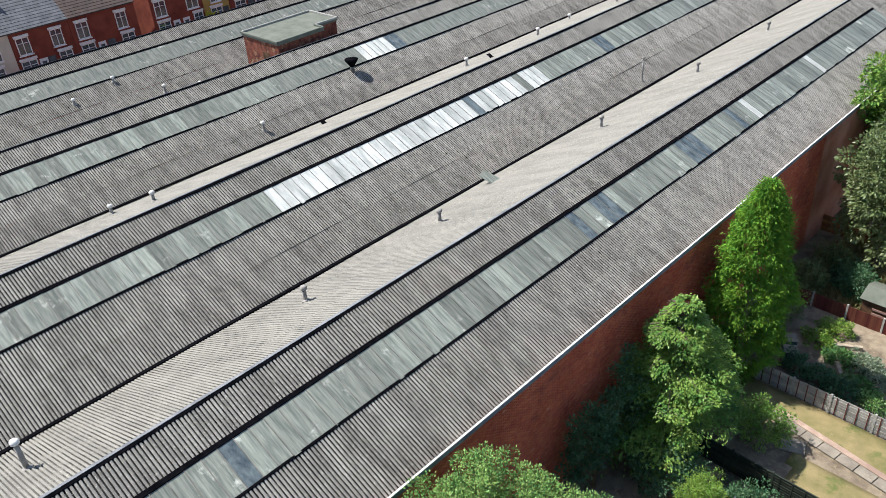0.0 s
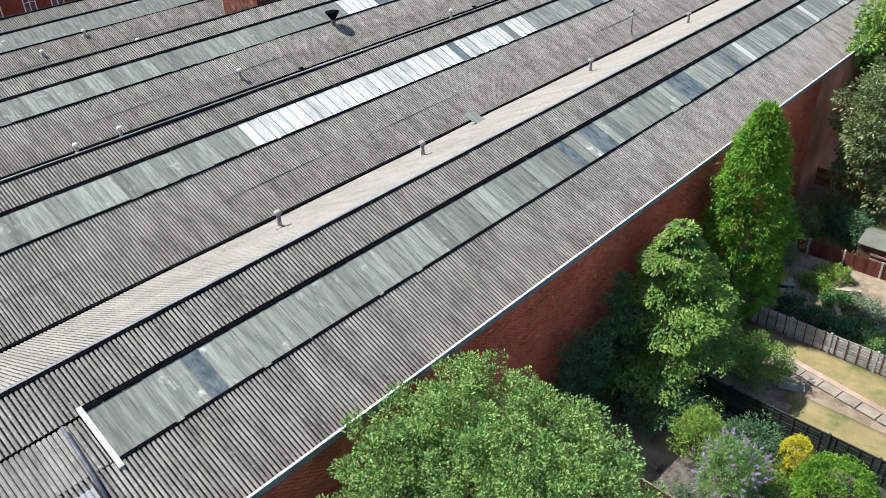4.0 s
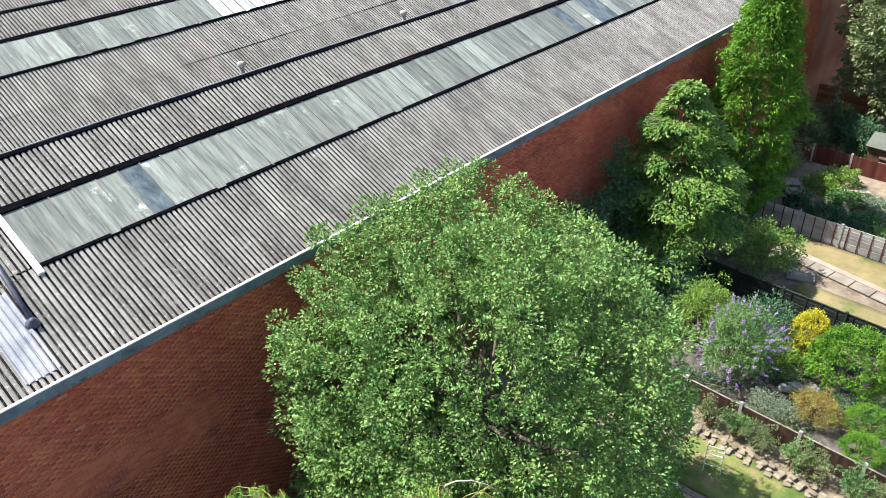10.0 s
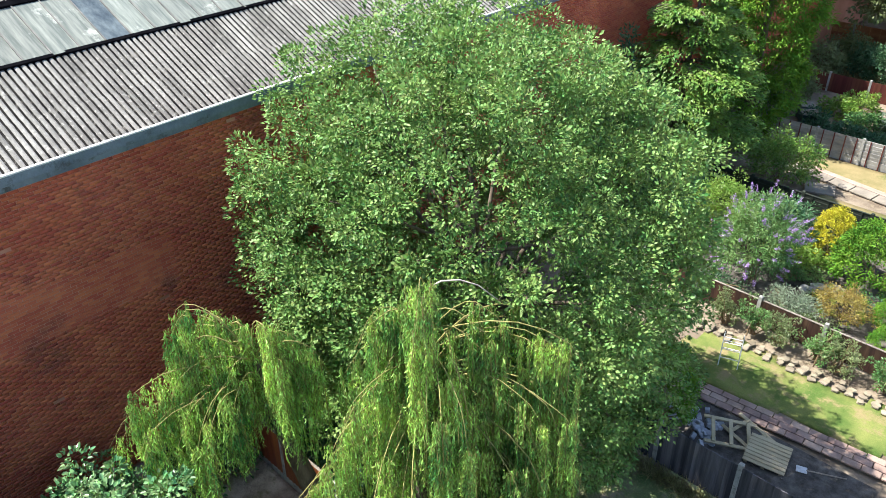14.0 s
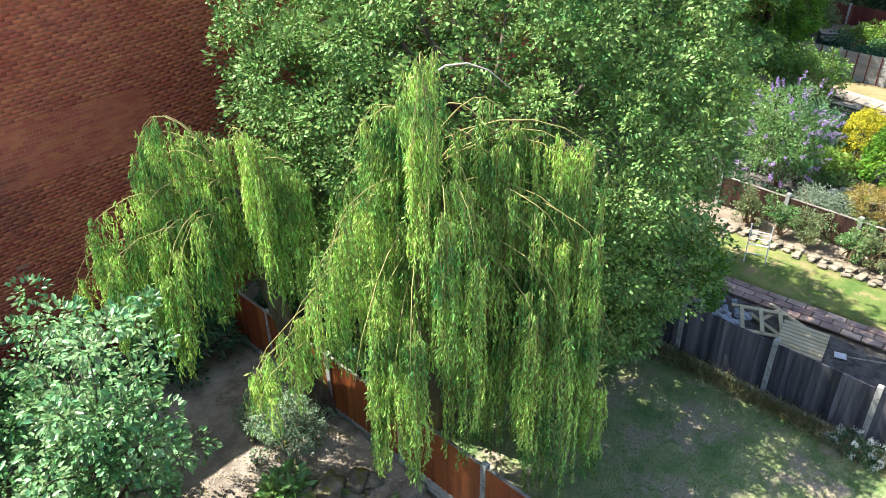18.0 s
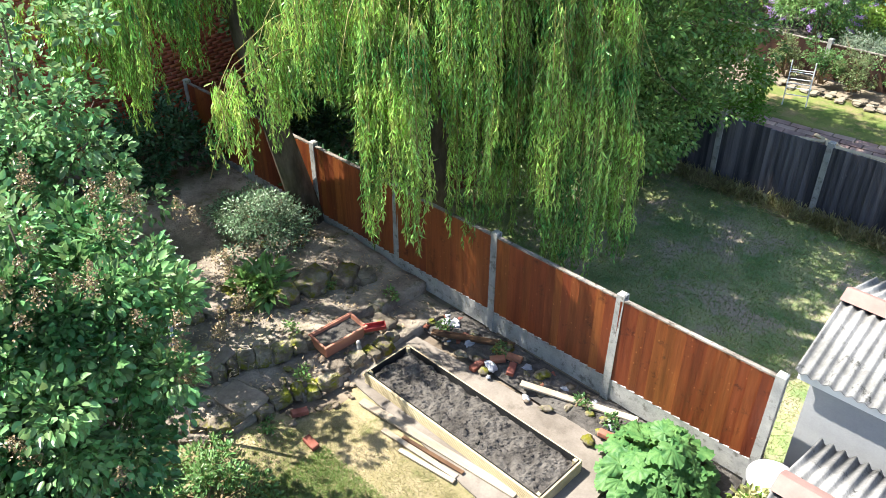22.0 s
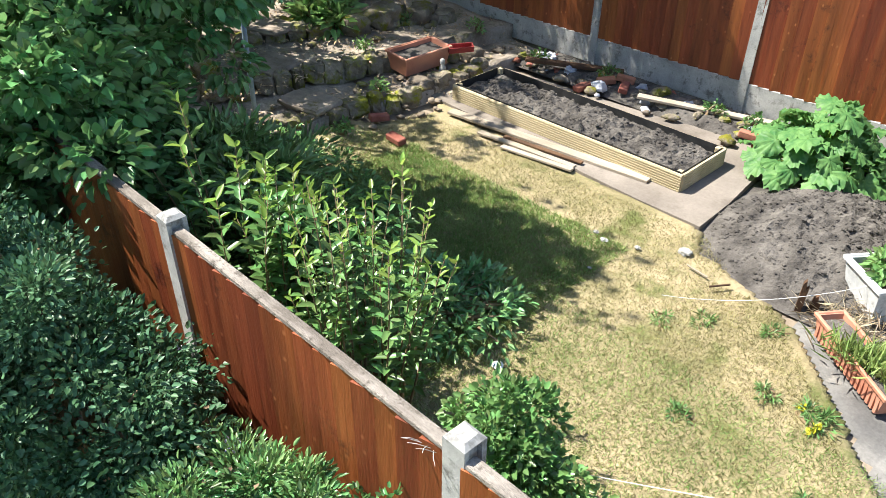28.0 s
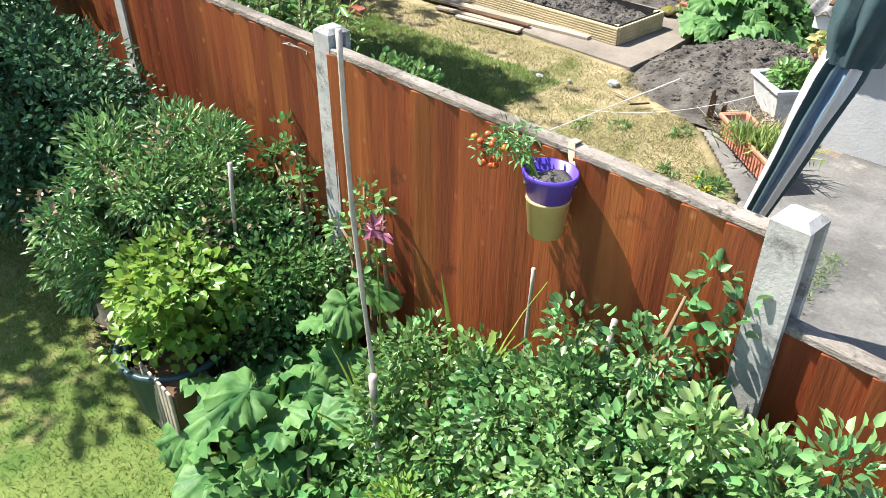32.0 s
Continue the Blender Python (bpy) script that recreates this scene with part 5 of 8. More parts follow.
# ---- shrubs ----
def shrub(name, label, base, centre, rad, clumps, clump_r, per, leaf_len, leaf_w, material, seed, category="shrub", stems=9, inner=0.5, lump=0.25, flat=0.45, squash=0.85, droop=0.1, low=-0.6, flowers=None, group=""):
    """Several stems from one base and a leafy mass; flowers: (material, number, length, width)."""
    t = thing(name, label, category, at(*base), group)
    off = np.array(base, float)
    per = int(per * 0.6) if base[1] > 20 else per
    cc = crown_centres(clumps, np.array(centre) - off, rad, seed, inner, lump, low)
    g = np.random.default_rng(seed)
    s = Shape()
    s.smooth = True
    for e in cc[g.choice(len(cc), min(stems, len(cc)), replace=False)]:
        st = Vector((g.normal(0, 0.08), g.normal(0, 0.08), -0.03))
        e = Vector(e)
        mid = st.lerp(e, 0.5) + Vector((g.normal(0, 0.06), g.normal(0, 0.06), 0.12 * e.length))
        s.tube([st * (1 - q) ** 2 + mid * 2 * q * (1 - q) + e * q * q for q in (0, 0.25, 0.5, 0.75, 1)], [0.022, 0.018, 0.014, 0.01, 0.005], 5)
    tagged(part("stem", s, TWIG, t), kind="stuff")
    rr = clump_r * g.uniform(0.6, 1.35, len(cc))
    pts, d = clump_points(cc, rr, per, seed, 0.35, squash)
    pts[:, 2] = np.maximum(pts[:, 2], 0.02)
    ax = d * 0.7 + unit(pts - (np.array(centre) - off)) * 0.6 + np.array([0, 0, -droop])
    part("foliage", leaf_mesh("foliage", pts, ax, leaf_len, leaf_w, material, seed, flat_up=flat, oval=base[1] < 9), material, t)
    if flowers:
        fm, n, fl, fw = flowers
        size = 0.045 if fl > 0.2 else 0.03
        c2 = cc[g.choice(len(cc), n, replace=True)]
        up = unit(c2 - (np.array(centre) - off))
        c2 = c2 + up * clump_r * 0.9
        k = 26
        P = np.repeat(c2, k, 0) + np.repeat(unit(up + np.array([0, 0, 0.4])), k, 0) * np.tile(np.linspace(0, fl, k), n)[:, None] + g.normal(0, fw, (n * k, 3))
        part("blossom", leaf_mesh("blossom", P, g.normal(0, 1, (n * k, 3)), size, size * 0.66, fm, seed), fm, t)
    return t


def shoots(name, label, base, spots, height, leaf_len, leaf_w, material, tip, seed, group=""):
    """Upright shoots with leaves in pairs up their length, smaller and paler towards the tips."""
    t = thing(name, label, "shrub", at(*base), group)
    g = np.random.default_rng(seed)
    stems = Shape()
    stems.smooth = True
    P, A, L = [], [], []
    tips_p, tips_a = [], []
    for x, y in spots:
        h = height * g.uniform(0.65, 1.1)
        top = np.array([x + g.normal(0, 0.14), y + g.normal(0, 0.1), h])
        foot = np.array([x * 0.45, y * 0.45, -0.02])
        mid = (foot + top) / 2 + np.array([g.normal(0, 0.05), g.normal(0, 0.05), 0.05])
        at_k = lambda k: foot * (1 - k) ** 2 + mid * 2 * k * (1 - k) + top * k * k
        stems.tube([at_k(k) for k in (0, 0.25, 0.5, 0.75, 1)], [0.009, 0.008, 0.006, 0.004, 0.002], 5)
        turn = g.uniform(0, 3.14)
        for q in range(17):
            k = 0.3 + 0.7 * q / 16
            turn += 1.57 + g.normal(0, 0.2)
            for side in (0, math.pi):
                a = np.array([math.cos(turn + side), math.sin(turn + side), 0.25 + 0.7 * k ** 3])
                (tips_p if q > 13 else P).append(at_k(k))
                (tips_a if q > 13 else A).append(a)
    part("stem", stems, TWIG, t)
    part("foliage", leaf_mesh("foliage", np.array(P), np.array(A), leaf_len, leaf_w, material, seed, fold=0.3, jitter=0.18, flat_up=0.75, oval=True), material, t)
    tips = part("shoot_tip", leaf_mesh("shoot_tip", np.array(tips_p), np.array(tips_a), leaf_len * 0.7, leaf_w * 0.65, tip, seed, fold=0.4, jitter=0.2, flat_up=0.6, oval=True), tip, t, "paler young leaves")
    tagged(tips, kind="stuff")
    return t


def scatter(n, rx, ry, seed):
    g = np.random.default_rng(seed)
    a, k = g.uniform(0, 6.28, n), np.sqrt(g.random(n))
    return list(zip(rx * k * np.cos(a), ry * k * np.sin(a)))


# second garden: tall lilac and the tree behind it
tree("apple_tree", "leafy fruit tree with broad pale-edged green leaves", "tree", (-9.0, 3.0, 0), (-8.9, 3.0, 3.3), (-8.6, 3.05, 2.75), (1.7, 1.2, 1.8), 130, 0.24, 66, 0.1, 0.064, L_APPLE, 0.12, 31, 60, inner=0.3, lump=0.7, flat=0.5, oval=True)
tree("lilac_tree", "dense tall lilac with faded brown flower heads", "shrub", (-5.2, 2.1, 0), (-5.2, 2.1, 2.6), (-5.2, 2.05, 2.55), (1.1, 1.05, 1.5), 150, 0.24, 115, 0.085, 0.055, L_LILAC, 0.09, 33, 14, inner=0.5, lump=0.3, flat=0.5, oval=True)
g = np.random.default_rng(12)
heads = thing("lilac_flower_heads", "faded brown seed heads on the lilac", "flowers", at(-5.2, 2.1, 0), kind="stuff")
hc = crown_centres(84, (0.05, 0.0, 2.6), (1.3, 1.25, 1.6), 33, 0.93, 0.25, -0.2)
k = np.tile(np.linspace(0, 1, 110), 84)[:, None]
P = np.repeat(hc, 110, 0) + g.normal(0, 1, (84 * 110, 3)) * (0.042 * (1.15 - k)) + np.array([0, 0, 0.15]) * k
part("seed_head", leaf_mesh("seed_head", P, g.normal(0, 1, (len(P), 3)), 0.024, 0.015, L_BROWN, 3), L_BROWN, heads)
tree("lilac_tree", "dark leafy lilac hanging over the red fence", "shrub", (-4.9, 1.5, 0), (-4.9, 1.4, 1.4), (-4.9, 1.05, 1.25), (1.0, 0.9, 1.25), 180, 0.26, 115, 0.09, 0.06, L_LILAC, 0.05, 35, 10, inner=0.5, flat=0.5, oval=True)
shrub("rhododendron_bush", "rhododendron with long glossy green leaves", (-3.95, 1.85, 0), (-3.95, 1.85, 0.62), (0.8, 0.62, 0.62), 150, 0.16, 80, 0.1, 0.028, L_RHODO, 41, flat=0.35, inner=0.6)
shoots("privet_shrub", "tall bright green shrub with bare brown stems", (-2.3, 1.6, 0), scatter(42, 0.62, 0.42, 3), 1.55, 0.085, 0.036, L_SHRUB, L_LIME, 42)
shoots("privet_shrub", "bright green broad-leaved shrub by the red fence", (-3.1, 1.5, 0), scatter(26, 0.5, 0.36, 4), 1.6, 0.12, 0.055, L_SHRUB, L_LIME, 43)
shrub("raspberry_plant", "low leafy green plant by the red fence", (-1.1, 1.45, 0), (-1.1, 1.45, 0.68), (0.4, 0.25, 0.54), 100, 0.1, 76, 0.038, 0.027, L_SHRUB, 44, inner=0.35)
shrub("cut_branches", "wilting heap of cut leafy branches on the lawn", (-2.75, 2.65, 0), (-2.75, 2.65, 0.08), (0.6, 0.5, 0.12), 60, 0.12, 30, 0.07, 0.03, L_LILAC, 45, stems=40, flat=0.6, low=-0.1)
shrub("ground_ivy", "patch of low green leaves under the lilac", (-5.0, 2.9, 0), (-5.0, 2.9, 0.06), (1.2, 0.75, 0.16), 90, 0.14, 44, 0.06, 0.03, L_SHRUB, 46, flat=0.7, low=-0.1)
shrub("euonymus_bush", "sprawling euonymus with pale-edged small leaves on the terrace", (-8.95, 6.2, 0.35), (-8.95, 6.2, 0.6), (0.85, 0.62, 0.36), 130, 0.15, 80, 0.045, 0.026, L_EUONYMUS, 47, inner=0.5, flat=0.6)
shrub("hosta_plant", "clump of broad pale green leaves on the rockery", (-7.7, 5.3, 0.28), (-7.7, 5.3, 0.4), (0.42, 0.3, 0.16), 26, 0.1, 16, 0.2, 0.075, L_SHRUB, 48, flat=0.6, low=-0.1)

# ---- terrace, rockery and path ----
def terrace_z(x, y=5.0):
    """Height of the ground on the two terrace levels."""
    return 0.3 if x < -6.45 else 0.13 if x < -5.75 else 0.02


def edging(line, z, height, seed, count):
    """Rough stones laid end to end along a line, their tops at z."""
    r = random.Random(seed)
    pts = [Vector((*q, 0)) for q in line]
    legs = [(b - a).length for a, b in zip(pts, pts[1:])]
    total, along = sum(legs), 0.0
    sizes = [r.uniform(0.7, 1.4) for _ in range(count)]
    unit_len = total / sum(sizes)
    for i, k in enumerate(sizes):
        ln = k * unit_len
        c = along + ln / 2
        along += ln
        q = c
        for a, b, d in zip(pts, pts[1:], legs):
            if q <= d:
                break
            q -= d
        at_line = a.lerp(b, min(1.0, q / d))
        way = math.degrees(math.atan2((b - a).y, (b - a).x))
        s = Shape()
        h = height * r.uniform(0.8, 1.15)
        s.rock(ln * r.uniform(0.86, 1.02), r.uniform(0.17, 0.27), h, seed * 40 + i, 0.2)
        t = part("rockery_stone", s, STONE, None, m=GM @ pose(at_line.x + r.uniform(-0.03, 0.03), at_line.y + r.uniform(-0.03, 0.03), z - h + r.uniform(-0.02, 0.035), r.uniform(-5, 5), r.uniform(-5, 5), way + r.uniform(-9, 9)))
        tagged(t, "mossy rockery stone at the terrace edge", "stone", "rockery stones")


def terrace():
    sheet("terrace_lower", [(-8.0, 2.0), (-6.6, 2.5), (-6.02, 3.3), (-5.85, 3.8), (-5.82, 4.5), (-5.72, 4.9), (-5.68, 5.6), (-5.66, 7.2), (-8.0, 7.2)], 0.1, TERRACE_EARTH, "lower terrace step of trodden earth and grit", "terrace", step=0.1, relief=0.05, seed=18, slope=False, wob=0.03)
    sheet("terrace_upper", [(-13.6, 2.2), (-7.4, 2.4), (-6.8, 3.5), (-6.66, 4.2), (-6.5, 4.7), (-6.36, 5.25), (-6.3, 5.95), (-6.2, 7.2), (-13.6, 7.2)], 0.27, TERRACE_EARTH, "raised terrace of trodden earth behind the rockery", "terrace", step=0.12, relief=0.06, seed=8, slope=False, wob=0.03)
    edging([(-6.3, 3.05), (-5.95, 3.6), (-5.86, 4.0), (-5.84, 4.45), (-5.73, 4.87), (-5.69, 5.5), (-5.7, 6.2)], 0.16, 0.22, 5, 14)
    edging([(-7.0, 3.2), (-6.72, 3.8), (-6.62, 4.25), (-6.48, 4.7), (-6.36, 5.25), (-6.28, 5.4)], 0.33, 0.24, 6, 10)
    edging([(-8.6, 3.2), (-8.0, 3.9), (-7.75, 4.4), (-7.6, 4.9), (-7.45, 5.3)], 0.42, 0.18, 7, 8)
    edging([(-7.15, 5.9), (-6.9, 6.35), (-6.75, 6.8)], 0.38, 0.16, 8, 4)
    r = random.Random(11)
    for i, (x, y, k) in enumerate(((-7.28, 5.5, 0.46), (-7.2, 5.98, 0.52), (-6.98, 6.4, 0.44), (-8.05, 3.1, 0.4), (-7.5, 2.9, 0.42), (-7.2, 3.4, 0.36), (-7.9, 4.9, 0.3), (-6.1, 5.95, 0.3), (-5.95, 6.2, 0.34))):
        s = Shape()
        s.smooth = True
        s.rock(k, k * r.uniform(0.65, 0.85), k * r.uniform(0.42, 0.55), i + 3, 0.24, 5)
        tagged(part("mossy_boulder", s, STONE, None, m=at(x, y, terrace_z(x) - 0.02, r.uniform(0, 180))), "rounded boulder capped with yellow-green moss", "stone", "mossy boulders")
    # slabs set as steps
    for x, y, z, a, b, tn in ((-6.12, 3.98, 0.13, 0.62, 0.44, 10), (-6.95, 4.05, 0.3, 0.6, 0.5, 8), (-7.85, 4.62, 0.38, 0.66, 0.46, 14)):
        s = Shape()
        s.rock(a, b, 0.075, int(a * 100 + x), 0.06)
        tagged(part("stepping_slab", s, BROWN_SLAB, None, m=at(x, y, z, tn)), "worn brown stone slab set as a garden step", "slab", "garden steps")


terrace()
s = Shape()
s.prism([(-5.75, 5.25), (-4.2, 5.15), (-3.3, 5.02), (-2.65, 4.98), (-2.06, 4.97), (-2.08, 5.5), (-2.16, 6.2), (-2.05, 6.75), (-2.75, 6.75), (-3.4, 6.6), (-5.6, 6.45), (-5.72, 5.8)], -0.12, 0.03)
tagged(part("concrete_path", s, PAVING, None, m=GM.copy()), "worn concrete path round the raised bed", "path", kind="structure")

# raised bed
bed = thing("raised_bed", "raised bed of new ribbed timber lined with black plastic", "planter", at(-3.92, 5.73, 0.03))
BL, BW, BH = 2.86, 0.76, 0.17


def ribbed(length, h):
    """A decking board on edge, ribbed on its outer face (towards -y)."""
    s = Shape()
    n = 7
    prof = [(0.014, 0.0)]
    for i in range(n):
        z0 = h * i / n
        prof += [(-0.014, z0 + 0.004), (-0.014, z0 + h / n * 0.62), (-0.009, z0 + h / n * 0.7), (-0.009, z0 + h / n * 0.94)]
    prof += [(0.014, h)]
    k = len(prof)
    s.add([(-length / 2, y, z) for y, z in prof] + [(length / 2, y, z) for y, z in prof], [tuple(range(k))[::-1], tuple(range(k, 2 * k))] + [(i, (i + 1) % k, k + (i + 1) % k, k + i) for i in range(k)])
    return s


for y, turn, ln in ((-BW / 2, 0, BL), (BW / 2, 180, BL)):
    part("side_board", ribbed(ln, BH), NEW_WOOD, bed, "", pose(0, y, 0, 0, 0, turn))
    ln_s = Shape()
    ln_s.box(0, 0, BH / 2 + 0.006, ln - 0.06, 0.006, BH + 0.012)
    part("liner", ln_s, LINER, bed, "black plastic liner", pose(0, y * 0.94, 0))
for x, turn in ((-BL / 2, 270), (BL / 2, 90)):
    part("end_board", ribbed(BW - 0.03, BH), NEW_WOOD, bed, "", pose(x, 0, 0, 0, 0, turn))
    ln_s = Shape()
    ln_s.box(0, 0, BH / 2 + 0.006, 0.006, BW - 0.08, BH + 0.012)
    part("liner", ln_s, LINER, bed, "black plastic liner", pose(x * 0.985, 0, 0))
for x in (-1, 1):
    for y in (-1, 1):
        s = Shape()
        s.box(0, 0, BH / 2, 0.05, 0.05, BH + 0.02, c=0.004)
        part("corner_post", s, NEW_WOOD, bed, "", pose(x * (BL / 2 - 0.05), y * (BW / 2 - 0.05), 0))


def soil_heap(name, label, cx, cy, lx, ly, h, base_z, material, seed, step=0.035, clods=120, rect=False, rough=1.0, rim=0.72):
    """A heap of broken soil: a lumpy surface with clods on it."""
    t = thing(name, label, "soil", at(cx, cy, base_z))
    nx, ny = int(lx / step), int(ly / step)
    s = Shape()

    def hz(x, y):
        if rect:
            e = min(1, (1 - abs(2 * x / lx)) * 7, (1 - abs(2 * y / ly)) * 3)
            f = rim + (1 - rim) * e
        else:
            d = math.hypot(2 * x / lx, 2 * y / ly)
            f = max(0.0, 1 - d ** 2.2)
        n = noise.noise(Vector((x * 2.2, y * 2.2, seed))) * 0.32 + noise.noise(Vector((x * 7, y * 7, seed))) * 0.22 * rough + noise.noise(Vector((x * 19, y * 19, seed))) * 0.12 * rough + noise.noise(Vector((x * 45, y * 45, seed))) * 0.06 * rough
        return max(h * f * (1 + n) - (0.02 if rim == 0 or not rect else 0.0), -0.03)

    for j in range(ny + 1):
        for i in range(nx + 1):
            x, y = -lx / 2 + lx * i / nx, -ly / 2 + ly * j / ny
            s.v.append((x, y, hz(x, y)))
    for j in range(ny):
        for i in range(nx):
            a = j * (nx + 1) + i
            s.f.append((a, a + 1, a + nx + 2, a + nx + 1))
    part("surface", s, material, t)
    r = random.Random(seed)
    c = Shape()
    for i in range(clods * 3):
        x, y = r.uniform(-0.46, 0.46) * lx, r.uniform(-0.46, 0.46) * ly
        if rect or math.hypot(2 * x / lx, 2 * y / ly) < 0.95:
            k = r.uniform(0.005, 0.013) if i % 14 else r.uniform(0.013, 0.03)
            c.blob(x, y, hz(x, y) + k * 0.3, k * 1.3, k, k * 0.7, i, 0.7, 4)
    tagged(part("clod", c, material, t), kind="stuff")
    return t


soil_heap("bed_soil", "dry grey soil filling the raised bed", -3.92, 5.73, 2.76, 0.68, 0.145, 0.03, SOIL, 3, rect=True, clods=200, rough=2.0, step=0.025)
soil_heap("soil_mound", "mound of dug grey soil beside the path", -1.18, 5.5, 1.9, 2.1, 0.27, 0.0, SOIL, 5, clods=420, rough=1.0, step=0.025)
soil_heap("soil_strip", "strip of dark stony soil along the fence foot", -3.4, 6.97, 4.6, 0.66, 0.09, 0.03, SOIL, 6, clods=160, rect=True, rim=0.0)


def plank(x, y, z, turn, ln, w, h, material, label, tilt=0.0, category="plank", group="loose planks"):
    s = Shape()
    s.box(0, 0, h / 2, ln, w, h, c=0.004)
    return tagged(part("plank", s, material, None, m=GM @ pose(x, y, z, 0, tilt, turn)), label, category, group)


plank(-3.95, 5.2, 0.03, 6, 2.35, 0.11, 0.03, OLD_WOOD, "long bleached plank lying beside the raised bed")
plank(-4.0, 5.0, 0.02, 5, 1.15, 0.07, 0.025, OLD_WOOD, "weathered batten on the lawn edge")
plank(-3.8, 4.93, 0.02, 8, 0.8, 0.06, 0.025, OLD_WOOD, "weathered batten on the lawn edge")
plank(-3.85, 5.08, 0.045, 7, 0.9, 0.05, 0.02, DARK_WOOD, "dark rotten batten on the lawn edge")
plank(-4.85, 6.85, 0.14, 33, 1.15, 0.1, 0.04, DARK_WOOD, "dark old board on rubble by the fence", 3)
plank(-3.12, 6.9, 0.12, 21, 1.5, 0.1, 0.03, OLD_WOOD, "bleached plank by the fence foot", 2)
plank(-1.52, 4.34, 0.03, 55, 0.17, 0.016, 0.014, DARK_WOOD, "short dark stick on the soil edge")
plank(-1.74, 4.4, 0.02, -10, 0.2, 0.016, 0.012, OLD_WOOD, "short bleached offcut on the lawn")
plank(-2.75, 3.0, 0.02, -40, 0.75, 0.018, 0.014, OLD_WOOD, "thin bamboo stick on the lawn", 0, "stick")

r = random.Random(8)
for i, (x, y, z) in enumerate(((-4.2, 6.95, 0.12), (-4.35, 6.8, 0.1), (-4.1, 6.78, 0.1), (-4.5, 6.55, 0.05), (-2.55, 6.7, 0.08), (-2.35, 6.62, 0.06), (-5.5, 4.4, 0.03), (-5.0, 4.2, 0.03))):
    s = Shape()
    s.box(0, 0, 0.032, 0.21, 0.1, 0.065, c=0.008)
    tagged(part("brick", s, RED_BLOCK, None, m=GM @ pose(x, y, z, r.uniform(-8, 8), r.uniform(-8, 8), r.uniform(0, 180))), "old loose red brick lying on the ground", "brick", "loose bricks")
for i in range(16):
    x, y = r.uniform(-5.6, -2.4), r.uniform(6.55, 7.15)
    s = Shape()
    k = r.uniform(0.05, 0.12)
    s.blob(0, 0, 0, k, k * 0.7, k * 0.6, i + 40, 0.6, 6)
    tagged(part("rubble_stone", s, STONE if i % 3 else GREY_BLOCK, None, m=at(x, y, 0.11, r.uniform(0, 180))), "rough piece of rubble along the fence foot", "stone", "rubble stones")
for x, y, k in ((-1.95, 4.57, 0.06), (-2.25, 4.35, 0.025), (-2.5, 4.25, 0.035), (-2.35, 3.85, 0.02), (-2.62, 4.3, 0.025)):
    s = Shape()
    s.blob(0, 0, 0, k, k * 0.7, k * 0.5, int(k * 900), 0.5, 6)
    tagged(part("pale_stone", s, CONCRETE, None, m=at(x, y, 0.02)), "small pale stone on the lawn", "stone", "pale stones")

# terracotta troughs
def trough(name, label, x, y, z, turn, ln, w, h, material=TERRACOTTA, ribs=18, tilt=0.0):
    t = thing(name, label, "planter", GM @ pose(x, y, z, tilt, 0, turn))
    s = Shape()
    a = [(-ln / 2 * 0.9, -w / 2 * 0.8), (ln / 2 * 0.9, -w / 2 * 0.8), (ln / 2 * 0.9, w / 2 * 0.8), (-ln / 2 * 0.9, w / 2 * 0.8)]
    b = [(-ln / 2, -w / 2), (ln / 2, -w / 2), (ln / 2, w / 2), (-ln / 2, w / 2)]
    c = [(x * 0.95, y * 0.86) for x, y in b]
    vs = [(*p, 0.0) for p in a] + [(*p, h) for p in b] + [(*p, h) for p in c] + [(x * 0.9, y * 0.8, h * 0.55) for x, y in b]
    fs = [(3, 2, 1, 0)]
    for i in range(4):
        j = (i + 1) % 4
        fs += [(i, j, 4 + j, 4 + i), (4 + i, 4 + j, 8 + j, 8 + i), (8 + i, 8 + j, 12 + j, 12 + i)]
    fs.append((12, 13, 14, 15))
    s.add(vs, fs)
    part("body", s, material, t)
    s = Shape()
    for sx, sy, lx, ly in ((0, -w / 2, ln + 0.03, 0.025), (0, w / 2, ln + 0.03, 0.025), (-ln / 2, 0, 0.025, w), (ln / 2, 0, 0.025, w)):
        s.box(sx, sy, h - 0.008, lx, ly, 0.032, c=0.006)
    part("rim", s, material, t)
    if ribs:
        s = Shape()
        s.box(0, 0, h * 0.45, ln / ribs * 0.55, 0.012, h * 0.82)
        rib = s.mesh("rib", material)
        for i in range(ribs):
            k = -0.45 + 0.9 * i / (ribs - 1)
            for sgn in (-1, 1):
                part("rib", rib, None, t, "", pose(k * ln * 0.97, sgn * w * 0.452, 0))
    s = Shape()
    n = 14
    s.smooth = True
    for j in range(7):
        for i in range(n):
            xx, yy = (-0.46 + 0.92 * i / (n - 1)) * ln, (-0.43 + 0.86 * j / 6) * w
            s.v.append((xx, yy, h * 0.78 + 0.02 * noise.noise(Vector((xx * 9, yy * 9, x)))))
    for j in range(6):
        for i in range(n - 1):
            s.f.append((j * n + i, j * n + i + 1, j * n + n + i + 1, j * n + n + i))
    part("compost", s, SOIL, t)
    return t


